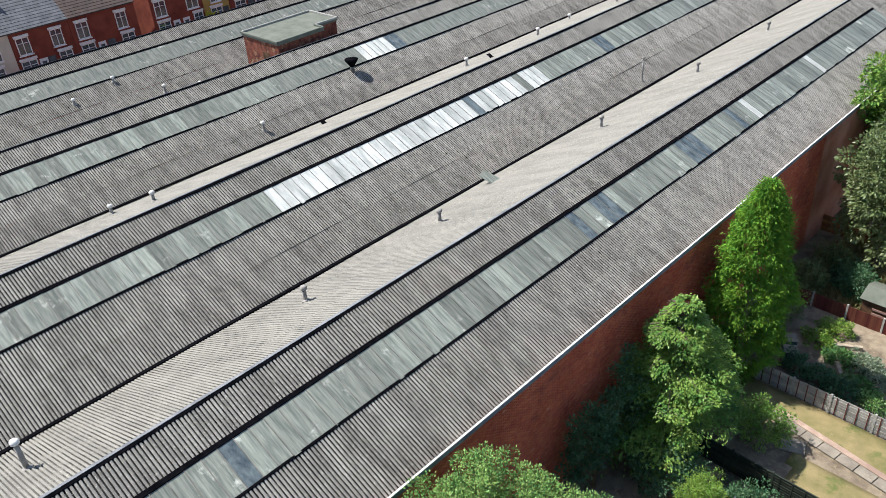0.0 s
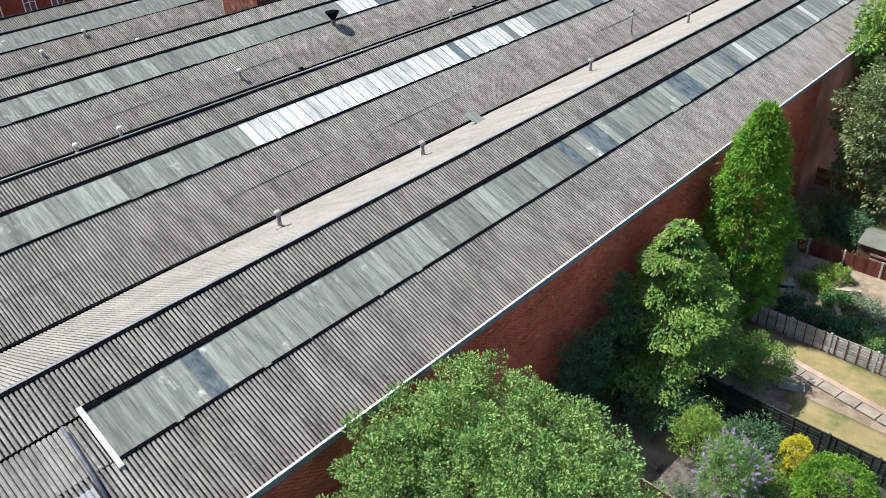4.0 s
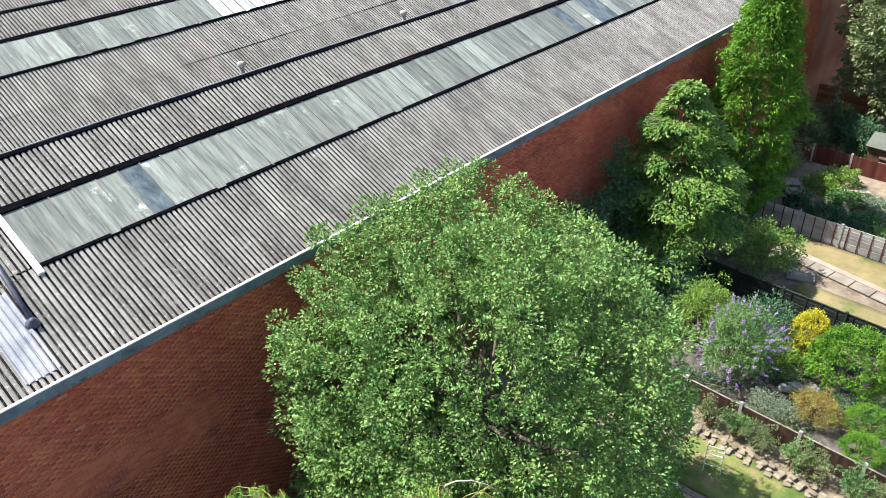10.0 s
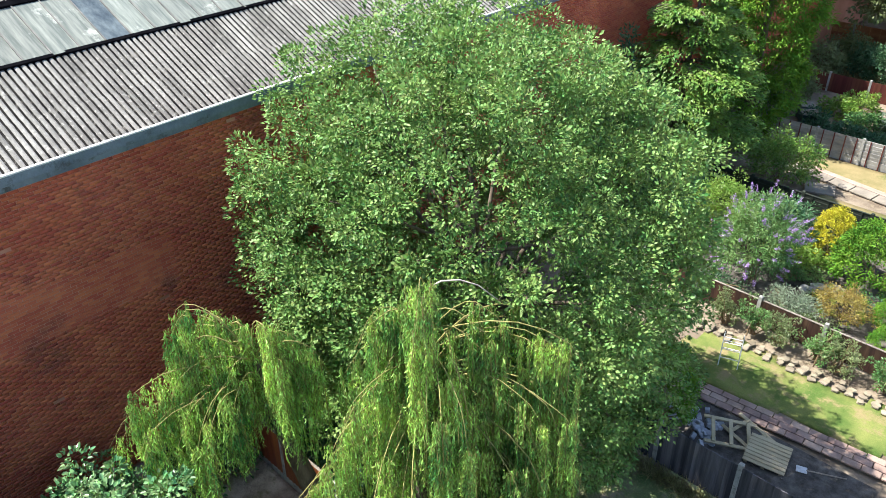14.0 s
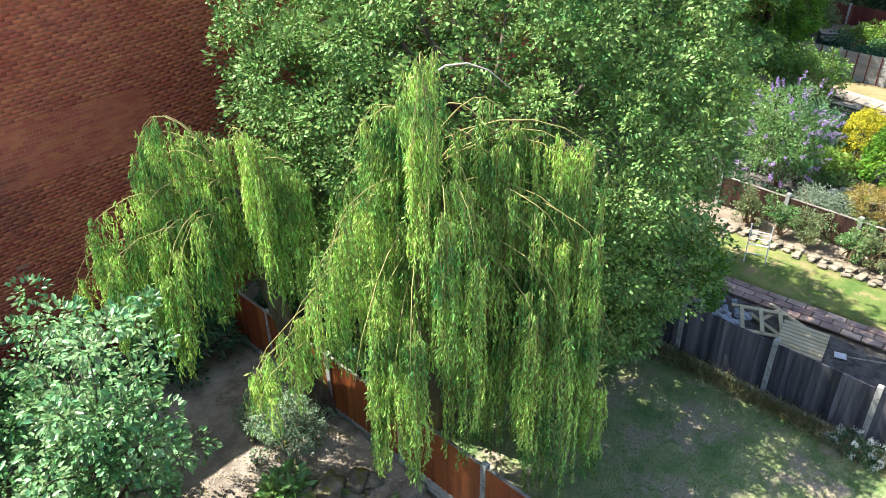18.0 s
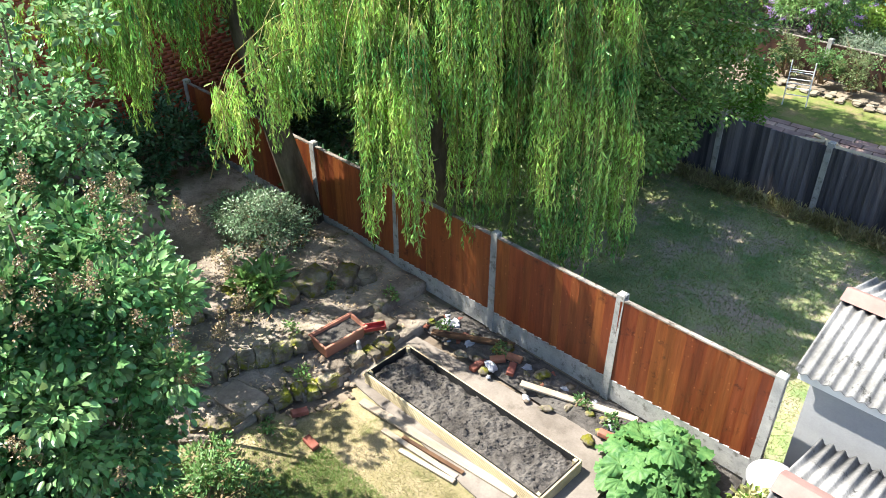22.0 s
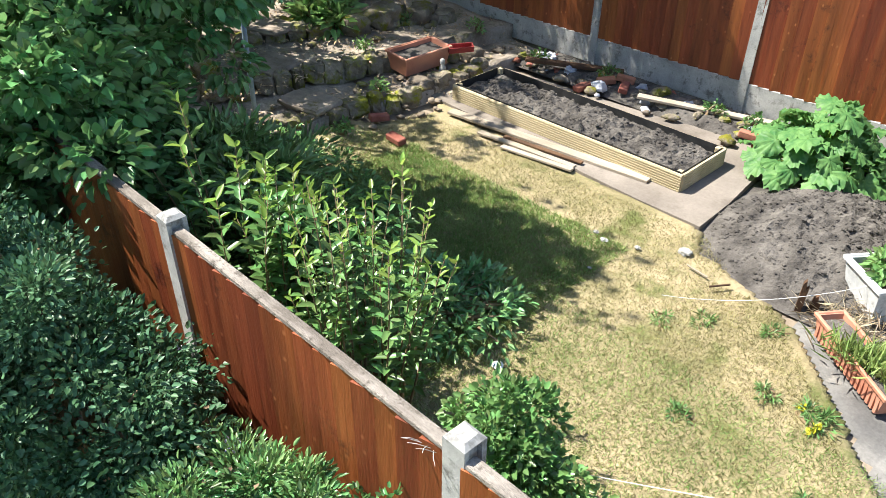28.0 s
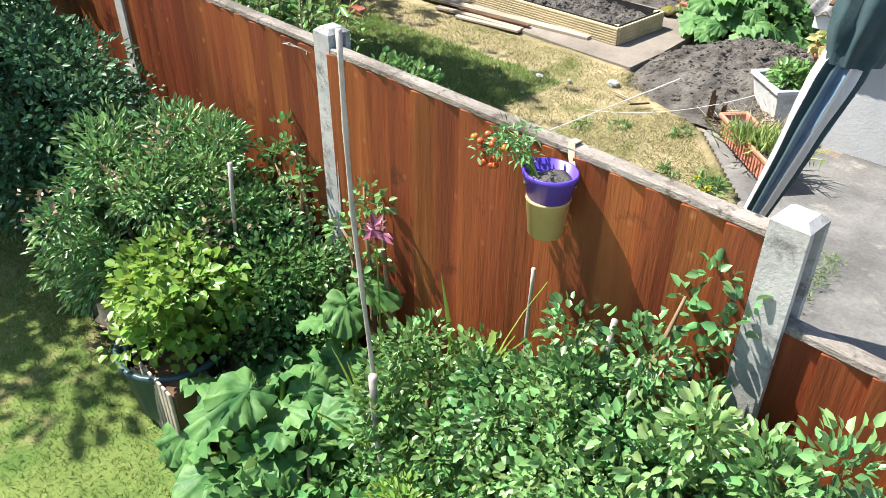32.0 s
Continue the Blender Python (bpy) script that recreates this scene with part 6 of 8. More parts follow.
trough("terracotta_trough", "pinkish terracotta trough half full of soil", -6.1, 5.52, 0.16, 88, 0.68, 0.36, 0.22, ribs=0, tilt=4)
trough("ribbed_trough", "ribbed terracotta trough with straggly grass", -0.44, 4.18, 0.0, -38, 0.82, 0.2, 0.17)
g = np.random.default_rng(50)
t = thing("trough_grass", "tuft of dry and green grass in the ribbed trough", "plant", at(-0.36, 4.12, 0.13), kind="stuff")
P = g.normal(0, 1, (420, 3)) * np.array([0.14, 0.06, 0.0])
part("blade_tuft", leaf_mesh("blade_tuft", P, np.stack([g.normal(0, 0.5, 420), g.normal(0, 0.5, 420), np.ones(420)], 1), 0.17, 0.012, L_GRASS_G, 5, jitter=0.3, flat_up=0), L_GRASS_G, t)
t = thing("dry_straw", "heap of dry straw and dead stems by the pots", "straw", at(-0.66, 4.6, 0.03), kind="stuff")
P = g.normal(0, 1, (420, 3)) * np.array([0.13, 0.12, 0.03])
P[:, 2] = np.abs(P[:, 2])
part("stalk", leaf_mesh("stalks", P, g.normal(0, 1, (420, 3)) * np.array([1, 1, 0.3]), 0.16, 0.004, L_STRAW, 6, flat_up=0.2), L_STRAW, t)

# red-handled tool in its box and garden ornament
t = thing("red_tool_box", "small red-painted metal tray resting on stones", "tray", GM @ pose(-5.84, 5.95, 0.3, 14, 0, 60))
s = Shape()
for x, y, z, a, b, c in ((0, 0, 0.01, 0.3, 0.09, 0.012), (0, 0.045, 0.04, 0.3, 0.012, 0.07), (0, -0.045, 0.04, 0.3, 0.012, 0.07), (0.144, 0, 0.04, 0.012, 0.09, 0.07), (-0.144, 0, 0.04, 0.012, 0.09, 0.07)):
    s.box(x, y, z, a, b, c, c=0.002)
part("tray", s, RED_TOOL, t)
s = Shape()
s.smooth = True
s.lathe([(0.03, 0), (0.045, 0.03), (0.035, 0.08), (0.02, 0.1), (0.032, 0.13), (0.028, 0.16), (0.01, 0.175)], 12)
tagged(part("garden_ornament", s, CONCRETE, None, m=at(-5.8, 5.62, 0.13)), "small pale stone garden ornament by the trough", "ornament")

# washing-line pole, stakes, canes
s = Shape()
s.smooth = True
s.tube([(0, 0, -0.1), (-0.02, 0.02, 1.1), (-0.05, 0.05, 2.3)], 0.024, 10)
tagged(part("line_pole", s, BLUE_PAINT, None, m=at(-6.13, 3.32, 0.0)), "blue-grey painted steel washing-line pole", "pole")
for x, y, h, w, tl in ((-1.0, 4.53, 0.22, 0.022, 2), (-0.92, 4.58, 0.11, 0.03, 9)):
    s = Shape()
    s.add([(-w, -0.02, -0.1), (w, -0.02, -0.1), (w, 0.02, -0.1), (-w, 0.02, -0.1), (-w, -0.02, h), (-w * 0.2, -0.02, h + 0.03), (w * 0.3, -0.02, h - 0.04), (w, -0.02, h - 0.02), (-w, 0.02, h), (-w * 0.2, 0.02, h + 0.03), (w * 0.3, 0.02, h - 0.04), (w, 0.02, h - 0.02)], [(0, 1, 7, 6, 5, 4), (2, 3, 8, 9, 10, 11), (1, 2, 11, 7), (3, 0, 4, 8), (4, 5, 9, 8), (5, 6, 10, 9), (6, 7, 11, 10)])
    tagged(part("rotten_stake", s, DARK_WOOD, None, m=GM @ pose(x, y, 0.02, 0, tl, 20)), "dark rotten wooden stake stuck in the soil", "stake", "rotten stakes")


def cord(name, label, a, b, sag, rad=0.0024, material=CORD):
    s = Shape()
    a, b = Vector(a), Vector(b)
    s.tube([a.lerp(b, k / 14) - Vector((0, 0, sag * 4 * (k / 14) * (1 - k / 14))) for k in range(15)], rad, 5, False)
    return tagged(part(name, s, material, None, m=GM.copy()), label, "cord", "washing lines")


cord("washing_line", "slack white line lying from the lawn to the pot", (-1.76, 3.94, 0.03), (-0.58, 4.8, 0.34), 0.1)
cord("washing_line", "white washing line rising from the lawn to the parasol", (-1.86, 1.78, 0.02), (0.3, 1.63, 1.5), 0.01)

# white square pot
t = thing("white_pot", "dusty white square pot with weeds", "pot", at(-0.6, 4.95, 0, -38))
s = Shape()
w0, w1, h = 0.16, 0.22, 0.34
vs = [(x * w0, y * w0, 0) for x, y in ((-1, -1), (1, -1), (1, 1), (-1, 1))] + [(x * w1, y * w1, h) for x, y in ((-1, -1), (1, -1), (1, 1), (-1, 1))] + [(x * (w1 - 0.03), y * (w1 - 0.03), h) for x, y in ((-1, -1), (1, -1), (1, 1), (-1, 1))] + [(x * (w1 - 0.04), y * (w1 - 0.04), h * 0.7) for x, y in ((-1, -1), (1, -1), (1, 1), (-1, 1))]
fs = [(3, 2, 1, 0), (12, 13, 14, 15)]
for i in range(4):
    j = (i + 1) % 4
    fs += [(i, j, 4 + j, 4 + i), (4 + i, 4 + j, 8 + j, 8 + i), (8 + i, 8 + j, 12 + j, 12 + i)]
s.add(vs, fs)
part("body", s, WHITE_POT, t)
s = Shape()
for x, y, a, b in ((0, -w1, 2 * w1 + 0.03, 0.03), (0, w1, 2 * w1 + 0.03, 0.03), (-w1, 0, 0.03, 2 * w1), (w1, 0, 0.03, 2 * w1)):
    s.box(x, y, h - 0.01, a, b, 0.035, c=0.006)
part("rim", s, WHITE_POT, t)
s = Shape()
s.box(0, 0, h * 0.72, 2 * w1 - 0.08, 2 * w1 - 0.08, 0.05, c=0.01)
part("compost", s, SOIL, t)
shrub("pot_weed", "green weeds growing in the white pot", (-0.6, 4.95, 0.22), (-0.6, 4.95, 0.36), (0.15, 0.15, 0.09), 26, 0.05, 16, 0.07, 0.035, L_SHRUB, 61, stems=5, category="plant")

# white patio-pot stand and round pot
s = Shape()
s.smooth = True
s.lathe([(0.1, 0), (0.15, 0.24), (0.165, 0.25), (0.165, 0.28), (0.14, 0.28), (0.13, 0.2)], 18)
tagged(part("clay_pot", s, TERRACOTTA, None, m=at(-0.55, 5.5, 0.15)), "round terracotta pot with dry stems", "pot")


# ---- big-leaved plants ----
def broad_leaf(size, seed, cup=0.12):
    """One crinkled heart-shaped leaf: x runs from stalk to tip."""
    s = Shape()
    s.smooth = True
    nr, na = 5, 30
    s.v.append((0, 0, 0))
    for i in range(1, nr + 1):
        k = i / nr
        for j in range(na):
            a = 2 * math.pi * j / na
            lobes = 1 + 0.03 * math.cos(5 * a) + 0.05 * math.cos(13 * a + seed) + 0.07 * noise.noise(Vector((math.cos(a) * 2, math.sin(a) * 2, seed)))
            notch = 1 - 0.55 * math.exp(-((abs(a - math.pi)) / 0.3) ** 2)
            rr = size * 0.5 * k * lobes * notch
            x, y = rr * math.cos(a) * 1.3 + size * 0.16 * k, rr * math.sin(a)
            ripple = 0.11 * size * math.sin(a * 11 + seed) * k ** 2 + 0.09 * size * noise.noise(Vector((x / size * 6, y / size * 7, seed)))
            s.v.append((x, y, ripple - cup * size * k ** 2 + 0.05 * size * abs(math.sin(a * 2.5)) * k))
    for j in range(na):
        s.f.append((0, 1 + j, 1 + (j + 1) % na))
    for i in range(nr - 1):
        for j in range(na):
            a, b = 1 + i * na + j, 1 + i * na + (j + 1) % na
            s.f.append((a, a + na, b + na, b))
    return s


def leafy_crown(name, label, x, y, z, n, size, spread, height, material, seed, category="plant", lean=0.75):
    t = thing(name, label, category, at(x, y, z))
    r = random.Random(seed)
    meshes = [broad_leaf(size, seed + i).mesh("leaf", material) for i in range(5)]
    st = Shape()
    st.smooth = True
    for i in range(n):
        a = i * 2.4 + r.uniform(-0.3, 0.3)
        k = math.sqrt((i + 0.5) / n)
        px, py = spread * k * math.cos(a), spread * k * math.sin(a)
        pz = height * (1 - 0.75 * k ** 2) * r.uniform(0.7, 1.25)
        q = pose(px, py, pz, r.uniform(-34, 34), 5 + 60 * k * lean + r.uniform(-28, 24), math.degrees(a) + r.uniform(-45, 45))
        part("leaf", meshes[i % 5], None, t, "", q @ Matrix.Scale(r.uniform(0.7, 1.15), 4))
        st.tube([(px * 0.1, py * 0.1, 0), (px * 0.5, py * 0.5, pz * 0.7), (px, py, pz)], [0.014, 0.012, 0.008], 5, False)
    part("stalk", st, L_LIME, t)
    return t


leafy_crown("rhubarb_plant", "large rhubarb clump with broad crinkled green leaves", -1.82, 6.62, 0.03, 84, 0.24, 0.6, 0.56, L_RHUB, 3, lean=0.5)
leafy_crown("squash_plant", "sprawling plant with big pale green leaves", -0.42, 0.2, 0.0, 34, 0.21, 0.4, 0.42, L_RHUB, 7, lean=0.5)
leafy_crown("squash_plant", "broad crinkled leaves by the fence post", -0.5, 0.6, 0.0, 14, 0.2, 0.24, 0.66, L_RHUB, 9, lean=0.4)

# stones, clods and litter strewn over the terrace and beside the bed
def litter(name, label, category, n, box, sizes, z, material, seed, group):
    r = random.Random(seed)
    for i in range(n):
        s = Shape()
        s.smooth = True
        k = r.uniform(*sizes)
        s.blob(0, 0, 0, k, k * r.uniform(0.6, 0.9), k * r.uniform(0.35, 0.6), seed + i, 0.6, 6)
        x, y = r.uniform(box[0], box[2]), r.uniform(box[1], box[3])
        tagged(part(name, s, material, None, m=at(x, y, (terrace_z(x, y) if z is None else z) + k * 0.1, r.uniform(0, 180))), label, category, group)


litter("loose_stone", "small grey-brown stone lying on the terrace", "stone", 60, (-9.2, 3.0, -5.8, 7.0), (0.025, 0.08), None, STONE, 400, "loose stones")
litter("soil_clod", "dry clod of soil at the terrace foot", "clod", 40, (-6.3, 4.2, -5.2, 7.0), (0.02, 0.055), None, EARTH, 500, "soil clods")
litter("rubble_piece", "broken brick and stone rubble along the fence foot", "rubble", 14, (-5.6, 6.55, -3.6, 7.15), (0.03, 0.07), 0.07, RED_BLOCK, 600, "fence rubble")
litter("rubble_piece", "grey-brown stone rubble along the fence foot", "rubble", 34, (-5.6, 6.5, -2.6, 7.15), (0.03, 0.09), 0.07, STONE, 650, "fence rubble")
litter("rubble_piece", "whitish stone rubble along the fence foot", "rubble", 18, (-5.6, 6.5, -2.6, 7.15), (0.03, 0.07), 0.07, GREY_BLOCK, 700, "fence rubble")
g = np.random.default_rng(44)
k = 1500
P = np.stack([g.uniform(-9.0, -5.4, k), g.uniform(3.2, 7.1, k), np.full(k, 0.31)], 1)
P[:, 2] = np.where(P[:, 0] > -5.7, 0.03, np.where(P[:, 0] > -6.3, 0.14, P[:, 2]))
tagged(part("leaf_litter", leaf_mesh("leaf_litter", P, g.normal(0, 1, (k, 3)) * np.array([1, 1, 0.15]), 0.06, 0.022, PAPER, 9, flat_up=0.8), PAPER, None, m=GM.copy()), "dry brown willow leaves strewn on the terrace", "leaf litter", kind="stuff")

s = Shape()
s.smooth = True
s.lathe([(0.038, 0.0), (0.04, 0.006), (0.036, 0.012), (0.022, 0.014)], 18)
lid = thing("drinks_lid", "small blue and white plastic lid on the lawn", "lid", at(-2.08, 2.51, 0.035))
part("disc", s, WHITE, lid)
s = Shape()
s.smooth = True
s.lathe([(0.026, 0.013), (0.025, 0.0155), (0.012, 0.0155)], 18)
part("ring", s, BLUE_PAINT, lid, "pale blue ring")
t = thing("garden_chair", "red-brown slatted wooden chair under the willow", "chair", at(-7.75, 9.6, 0, -35))
for x in (-0.24, 0.24):
    for y, h in ((-0.22, 0.44), (0.24, 0.98)):
        s = Shape()
        s.box(x, y, h / 2, 0.05, 0.05, h, c=0.004)
        part("leg", s, RED_BLOCK, t)
    s = Shape()
    s.box(x, 0.0, 0.63, 0.05, 0.52, 0.03, c=0.004)
    part("armrest", s, RED_BLOCK, t)
for i in range(5):
    s = Shape()
    s.box(0, -0.2 + i * 0.1, 0.44, 0.5, 0.08, 0.02, c=0.003)
    part("seat_slat", s, RED_BLOCK, t)
for i in range(5):
    s = Shape()
    s.box(-0.18 + i * 0.09, 0.25, 0.7, 0.045, 0.02, 0.5, c=0.003)
    part("back_slat", s, RED_BLOCK, t)
s = Shape()
s.box(0, 0.25, 0.97, 0.56, 0.035, 0.06, c=0.004)
part("back_rail", s, RED_BLOCK, t)

# ---- near garden ----
shrub("hibiscus_bush", "dark blue-green bush with a few mauve flowers", (-2.85, 0.25, 0), (-2.85, 0.25, 0.75), (1.0, 0.5, 0.66), 210, 0.18, 130, 0.038, 0.024, L_DARK, 71, inner=0.6, stems=26, flowers=(L_MAUVE, 12, 0.01, 0.012))
shrub("variegated_bush", "spreading bush with small pointed green and bronze leaves", (-1.65, 0.33, 0), (-1.62, 0.36, 0.52), (0.56, 0.44, 0.48), 180, 0.13, 120, 0.04, 0.015, L_VARIE, 72, inner=0.6, flat=0.4, stems=20, flowers=(L_BRONZE, 16, 0.04, 0.05))
shrub("creeping_bush", "small-leaved creeping green bush at the fence foot", (-1.35, 0.6, 0), (-1.35, 0.62, 0.42), (0.55, 0.2, 0.4), 80, 0.13, 100, 0.03, 0.02, L_LILAC, 73)
shrub("honeysuckle", "small-leaved climber at the fence post", (-0.95, 0.55, 0), (-0.95, 0.52, 0.35), (0.35, 0.28, 0.34), 60, 0.12, 90, 0.035, 0.024, L_SHRUB, 74)
shrub("strawberry_plant", "bright green strawberry leaves spilling from a tub", (-1.03, 0.09, 0.3), (-1.05, 0.12, 0.52), (0.28, 0.26, 0.28), 60, 0.09, 32, 0.045, 0.04, L_LIME, 75, category="plant", flat=0.65)
shrub("border_plant", "leafy mint and weeds along the fence foot", (0.3, 0.5, 0), (0.3, 0.5, 0.42), (0.42, 0.3, 0.44), 140, 0.085, 56, 0.034, 0.022, L_SHRUB, 76)
shrub("border_plant", "leafy marjoram with small dry heads by the fence", (0.75, 0.52, 0), (0.75, 0.52, 0.55), (0.4, 0.32, 0.58), 190, 0.085, 64, 0.032, 0.022, L_VARIE, 77)
shrub("border_plant", "leafy green weeds beside the concrete post", (1.4, 0.52, 0), (1.4, 0.52, 0.6), (0.5, 0.28, 0.62), 190, 0.09, 60, 0.038, 0.022, L_VARIE, 78)
shrub("fern_plant", "pale feathery green plant in the border", (0.42, 0.18, 0), (0.42, 0.18, 0.26), (0.2, 0.16, 0.26), 50, 0.07, 60, 0.03, 0.014, L_LIME, 79, category="plant")
shrub("border_plant", "low leaves at the border's edge", (-0.1, 0.05, 0), (-0.1, 0.08, 0.12), (0.4, 0.22, 0.16), 50, 0.1, 40, 0.06, 0.045, L_RHUB, 80)
shrub("rose_sprig", "leafy rose stem with pale rounded leaves", (-0.45, 0.78, 0), (-0.5, 0.74, 0.85), (0.14, 0.07, 0.3), 14, 0.05, 10, 0.036, 0.026, L_SHRUB, 81, category="plant", stems=6)
shrub("vetch_sprig", "thin climbing stem with small leaves on the post", (0.95, 0.74, 0.3), (0.97, 0.78, 1.12), (0.1, 0.04, 0.36), 20, 0.04, 9, 0.04, 0.026, L_LILAC, 82, category="plant", stems=3)
shrub("climber_sprig", "thin leafy stems against the fence boards", (-1.05, 0.8, 0.2), (-1.1, 0.8, 0.8), (0.3, 0.04, 0.4), 26, 0.05, 12, 0.035, 0.022, L_SHRUB, 83, category="plant", stems=6)


def blades(name, label, x, y, n, ln, w, material, seed, spread=0.06):
    """Tall strap leaves from one root, each bending over."""
    t = thing(name, label, "plant", at(x, y, 0))
    r = random.Random(seed)
    for i in range(n):
        a, lean = r.uniform(0, 6.28), r.uniform(0.05, 0.45)
        L = ln * r.uniform(0.6, 1.1)
        s = Shape()
        s.smooth = True
        ca, sa = math.cos(a), math.sin(a)
        for q in range(8):
            k = q / 7
            out = lean * L * k ** 2
            z = L * k * (1 - 0.25 * lean * k)
            hw = w / 2 * (1 - k ** 2.5) * (0.5 + min(1, k * 4) * 0.5) + 0.001
            for sg, up in ((-1, 0.006), (0, 0), (1, 0.006)):
                s.v.append((ca * out - sa * hw * sg + ca * 0.02, sa * out + ca * hw * sg + sa * 0.02, z + up))
        for q in range(7):
            for c in (0, 1):
                b = q * 3 + c
                s.f.append((b, b + 1, b + 4, b + 3))
        part("leaf", s, material, t)
    return t


blades("gladiolus", "tall sword-shaped green leaves in the border", 0.18, 0.66, 12, 1.12, 0.042, L_LIME, 5)
blades("iris_leaves", "broad arching strap leaves with pale edges", -0.02, 0.4, 12, 0.72, 0.05, L_LIME, 6)

# columbine with a dark pink flower
t = thing("columbine", "columbine with a dusky pink double flower", "flower", at(-0.28, 0.62, 0))
s = Shape()
s.tube([(0, 0, 0), (0.02, 0, 0.5), (0.0, 0.02, 1.0)], [0.005, 0.004, 0.003], 5)
part("stem", s, L_LIME, t)
PINK = leaf("dusky_pink_petal", (0.25, 0.07, 0.14), (0.36, 0.14, 0.22), clump=9, trans=0.25)
g = np.random.default_rng(9)
part("flower", leaf_mesh("flower", np.array([[0.0, 0.02, 1.0]]) + g.normal(0, 0.012, (34, 3)), g.normal(0, 1, (34, 3)), 0.06, 0.022, PINK, 3), PINK, t)

# canes and garden sticks
def cane(x, y, h, lean, turn, label, rad=0.008, nodes=5):
    s = Shape()
    s.smooth = True
    pts, rr = [], []
    for i in range(nodes * 3 + 1):
        k = i / (nodes * 3)
        pts.append((0.012 * math.sin(k * 7), 0.008 * math.sin(k * 5), h * k))
        rr.append(rad * (1.25 if i % 3 == 0 else 1.0))
    s.tube(pts, rr, 8)
    tagged(part("garden_cane", s, CANE, None, m=GM @ pose(x, y, -0.02, 0, lean, turn)), label, "cane", "garden canes")


cane(0.1, 0.31, 1.94, -1.8, 0, "tall thin bamboo cane standing in the border", 0.0075, 7)
cane(0.125, 0.3, 0.78, -1.5, 0, "short thick grey stick beside the bamboo cane", 0.0125, 2)
cane(0.42, 0.74, 1.16, -1, 0, "thin bamboo cane in the border", 0.006)
cane(0.74, 0.65, 1.2, 1, 40, "grey wooden cane in the border", 0.008, 2)
cane(-1.1, 0.48, 1.05, 1, 80, "short grey stick among the bushes", 0.009, 2)

# dark tub of strawberries
t = thing("garden_tub", "dark green plastic tub among border plants", "tub", at(-1.03, 0.07, 0))
s = Shape()
s.smooth = True
s.lathe([(0.16, 0.0), (0.2, 0.03), (0.235, 0.3), (0.25, 0.31), (0.25, 0.335), (0.225, 0.335), (0.215, 0.26), (0.0, 0.26)], 24)
part("body", s, GREEN_TUB, t)
s = Shape()
s.smooth = True
s.lathe([(0.0, 0.27), (0.2, 0.275)], 20)
part("compost", s, SOIL, t)
s = Shape()
for x, y, k in ((-1.42, -0.02, 0.12), (-1.36, 0.06, 0.09)):
    s.blob(x, y, 0.3, k, k * 0.6, k * 0.5, int(k * 100), 0.8, 8)
tagged(part("withered_leaf", s, PAPER, None, m=GM.copy()), "large withered brown leaf beside the tub", "leaf")
t = thing("slatted_planter", "small slatted wooden planter beside the tub", "planter", at(-0.86, 0.0, 0))
for i in range(7):
    s = Shape()
    s.box(-0.12 + i * 0.04, -0.1, 0.17, 0.03, 0.012, 0.34, c=0.002)
    part("slat", s, OLD_WOOD, t)
s = Shape()
s.box(0, 0, 0.16, 0.27, 0.18, 0.32, c=0.01)
part("body", s, DARK_WOOD, t)

# hanging tomato pot
t = thing("hanging_pot", "purple pot in a mustard tin hung on the fence", "pot", at(0.425, 0.752, 1.275) @ Matrix.Scale(0.76, 4))
s = Shape()
s.smooth = True
s.lathe([(0.068, 0.0), (0.072, 0.004), (0.088, 0.16), (0.092, 0.165), (0.09, 0.172), (0.075, 0.172), (0.068, 0.1)], 24)
part("tin", s, YELLOW_POT, t, "mustard-yellow tin")
s = Shape()
s.smooth = True
s.lathe([(0.088, 0.165), (0.108, 0.262), (0.114, 0.265), (0.114, 0.285), (0.106, 0.285), (0.098, 0.235), (0.0, 0.235)], 24, squash=0.9)
part("inner_pot", s, PURPLE, t, "purple plastic pot")
s = Shape()
s.smooth = True
s.blob(0, 0, 0.235, 0.095, 0.085, 0.03, 4, 0.5, 8, -0.2)
part("compost", s, SOIL, t)
s = Shape()
pts = [(0.05, 0.085, 0.2), (0.03, 0.105, 0.255), (0.0, 0.125, 0.30), (-0.02, 0.145, 0.345), (-0.02, 0.185, 0.345), (-0.02, 0.2, 0.29)]
for i in range(len(pts) - 1):
    a, b = Vector(pts[i]), Vector(pts[i + 1])
    d = (b - a).normalized()
    nrm = Vector((1, 0, 0)).cross(d).normalized() * 0.003
    x = Vector((0.016, 0, 0))
    s.add([a - x - nrm, a + x - nrm, a + x + nrm, a - x + nrm, b - x - nrm, b + x - nrm, b + x + nrm, b - x + nrm], [(0, 1, 5, 4), (1, 2, 6, 5), (2, 3, 7, 6), (3, 0, 4, 7), (0, 3, 2, 1), (4, 5, 6, 7)])
part("hook", s, STRAP, t, "pale strap hooked over the fence")
t = thing("tomato_plant", "small tomato plant with ripening orange fruit", "plant", at(0.36, 0.725, 1.495))
g = np.random.default_rng(13)
cc = np.array([[-0.03, 0, 0.03], [-0.08, -0.02, 0.05], [-0.13, 0.0, 0.03], [-0.17, -0.02, 0.0], [-0.05, 0.03, 0.07], [-0.11, 0.03, 0.06], [0.0, -0.02, 0.05]])
P, d = clump_points(cc, np.full(7, 0.045), 46, 3, 0.2)
part("foliage", leaf_mesh("foliage", P, d, 0.026, 0.009, L_LILAC, 2), L_LILAC, t)
s = Shape()
for c in cc:
    s.tube([(0.05, 0, -0.05), tuple(c * 0.5 + np.array([0, 0, 0.03])), tuple(c)], [0.003, 0.0025, 0.002], 4, False)
part("stem", s, L_LIME, t)
tm = Shape()
tm.smooth = True
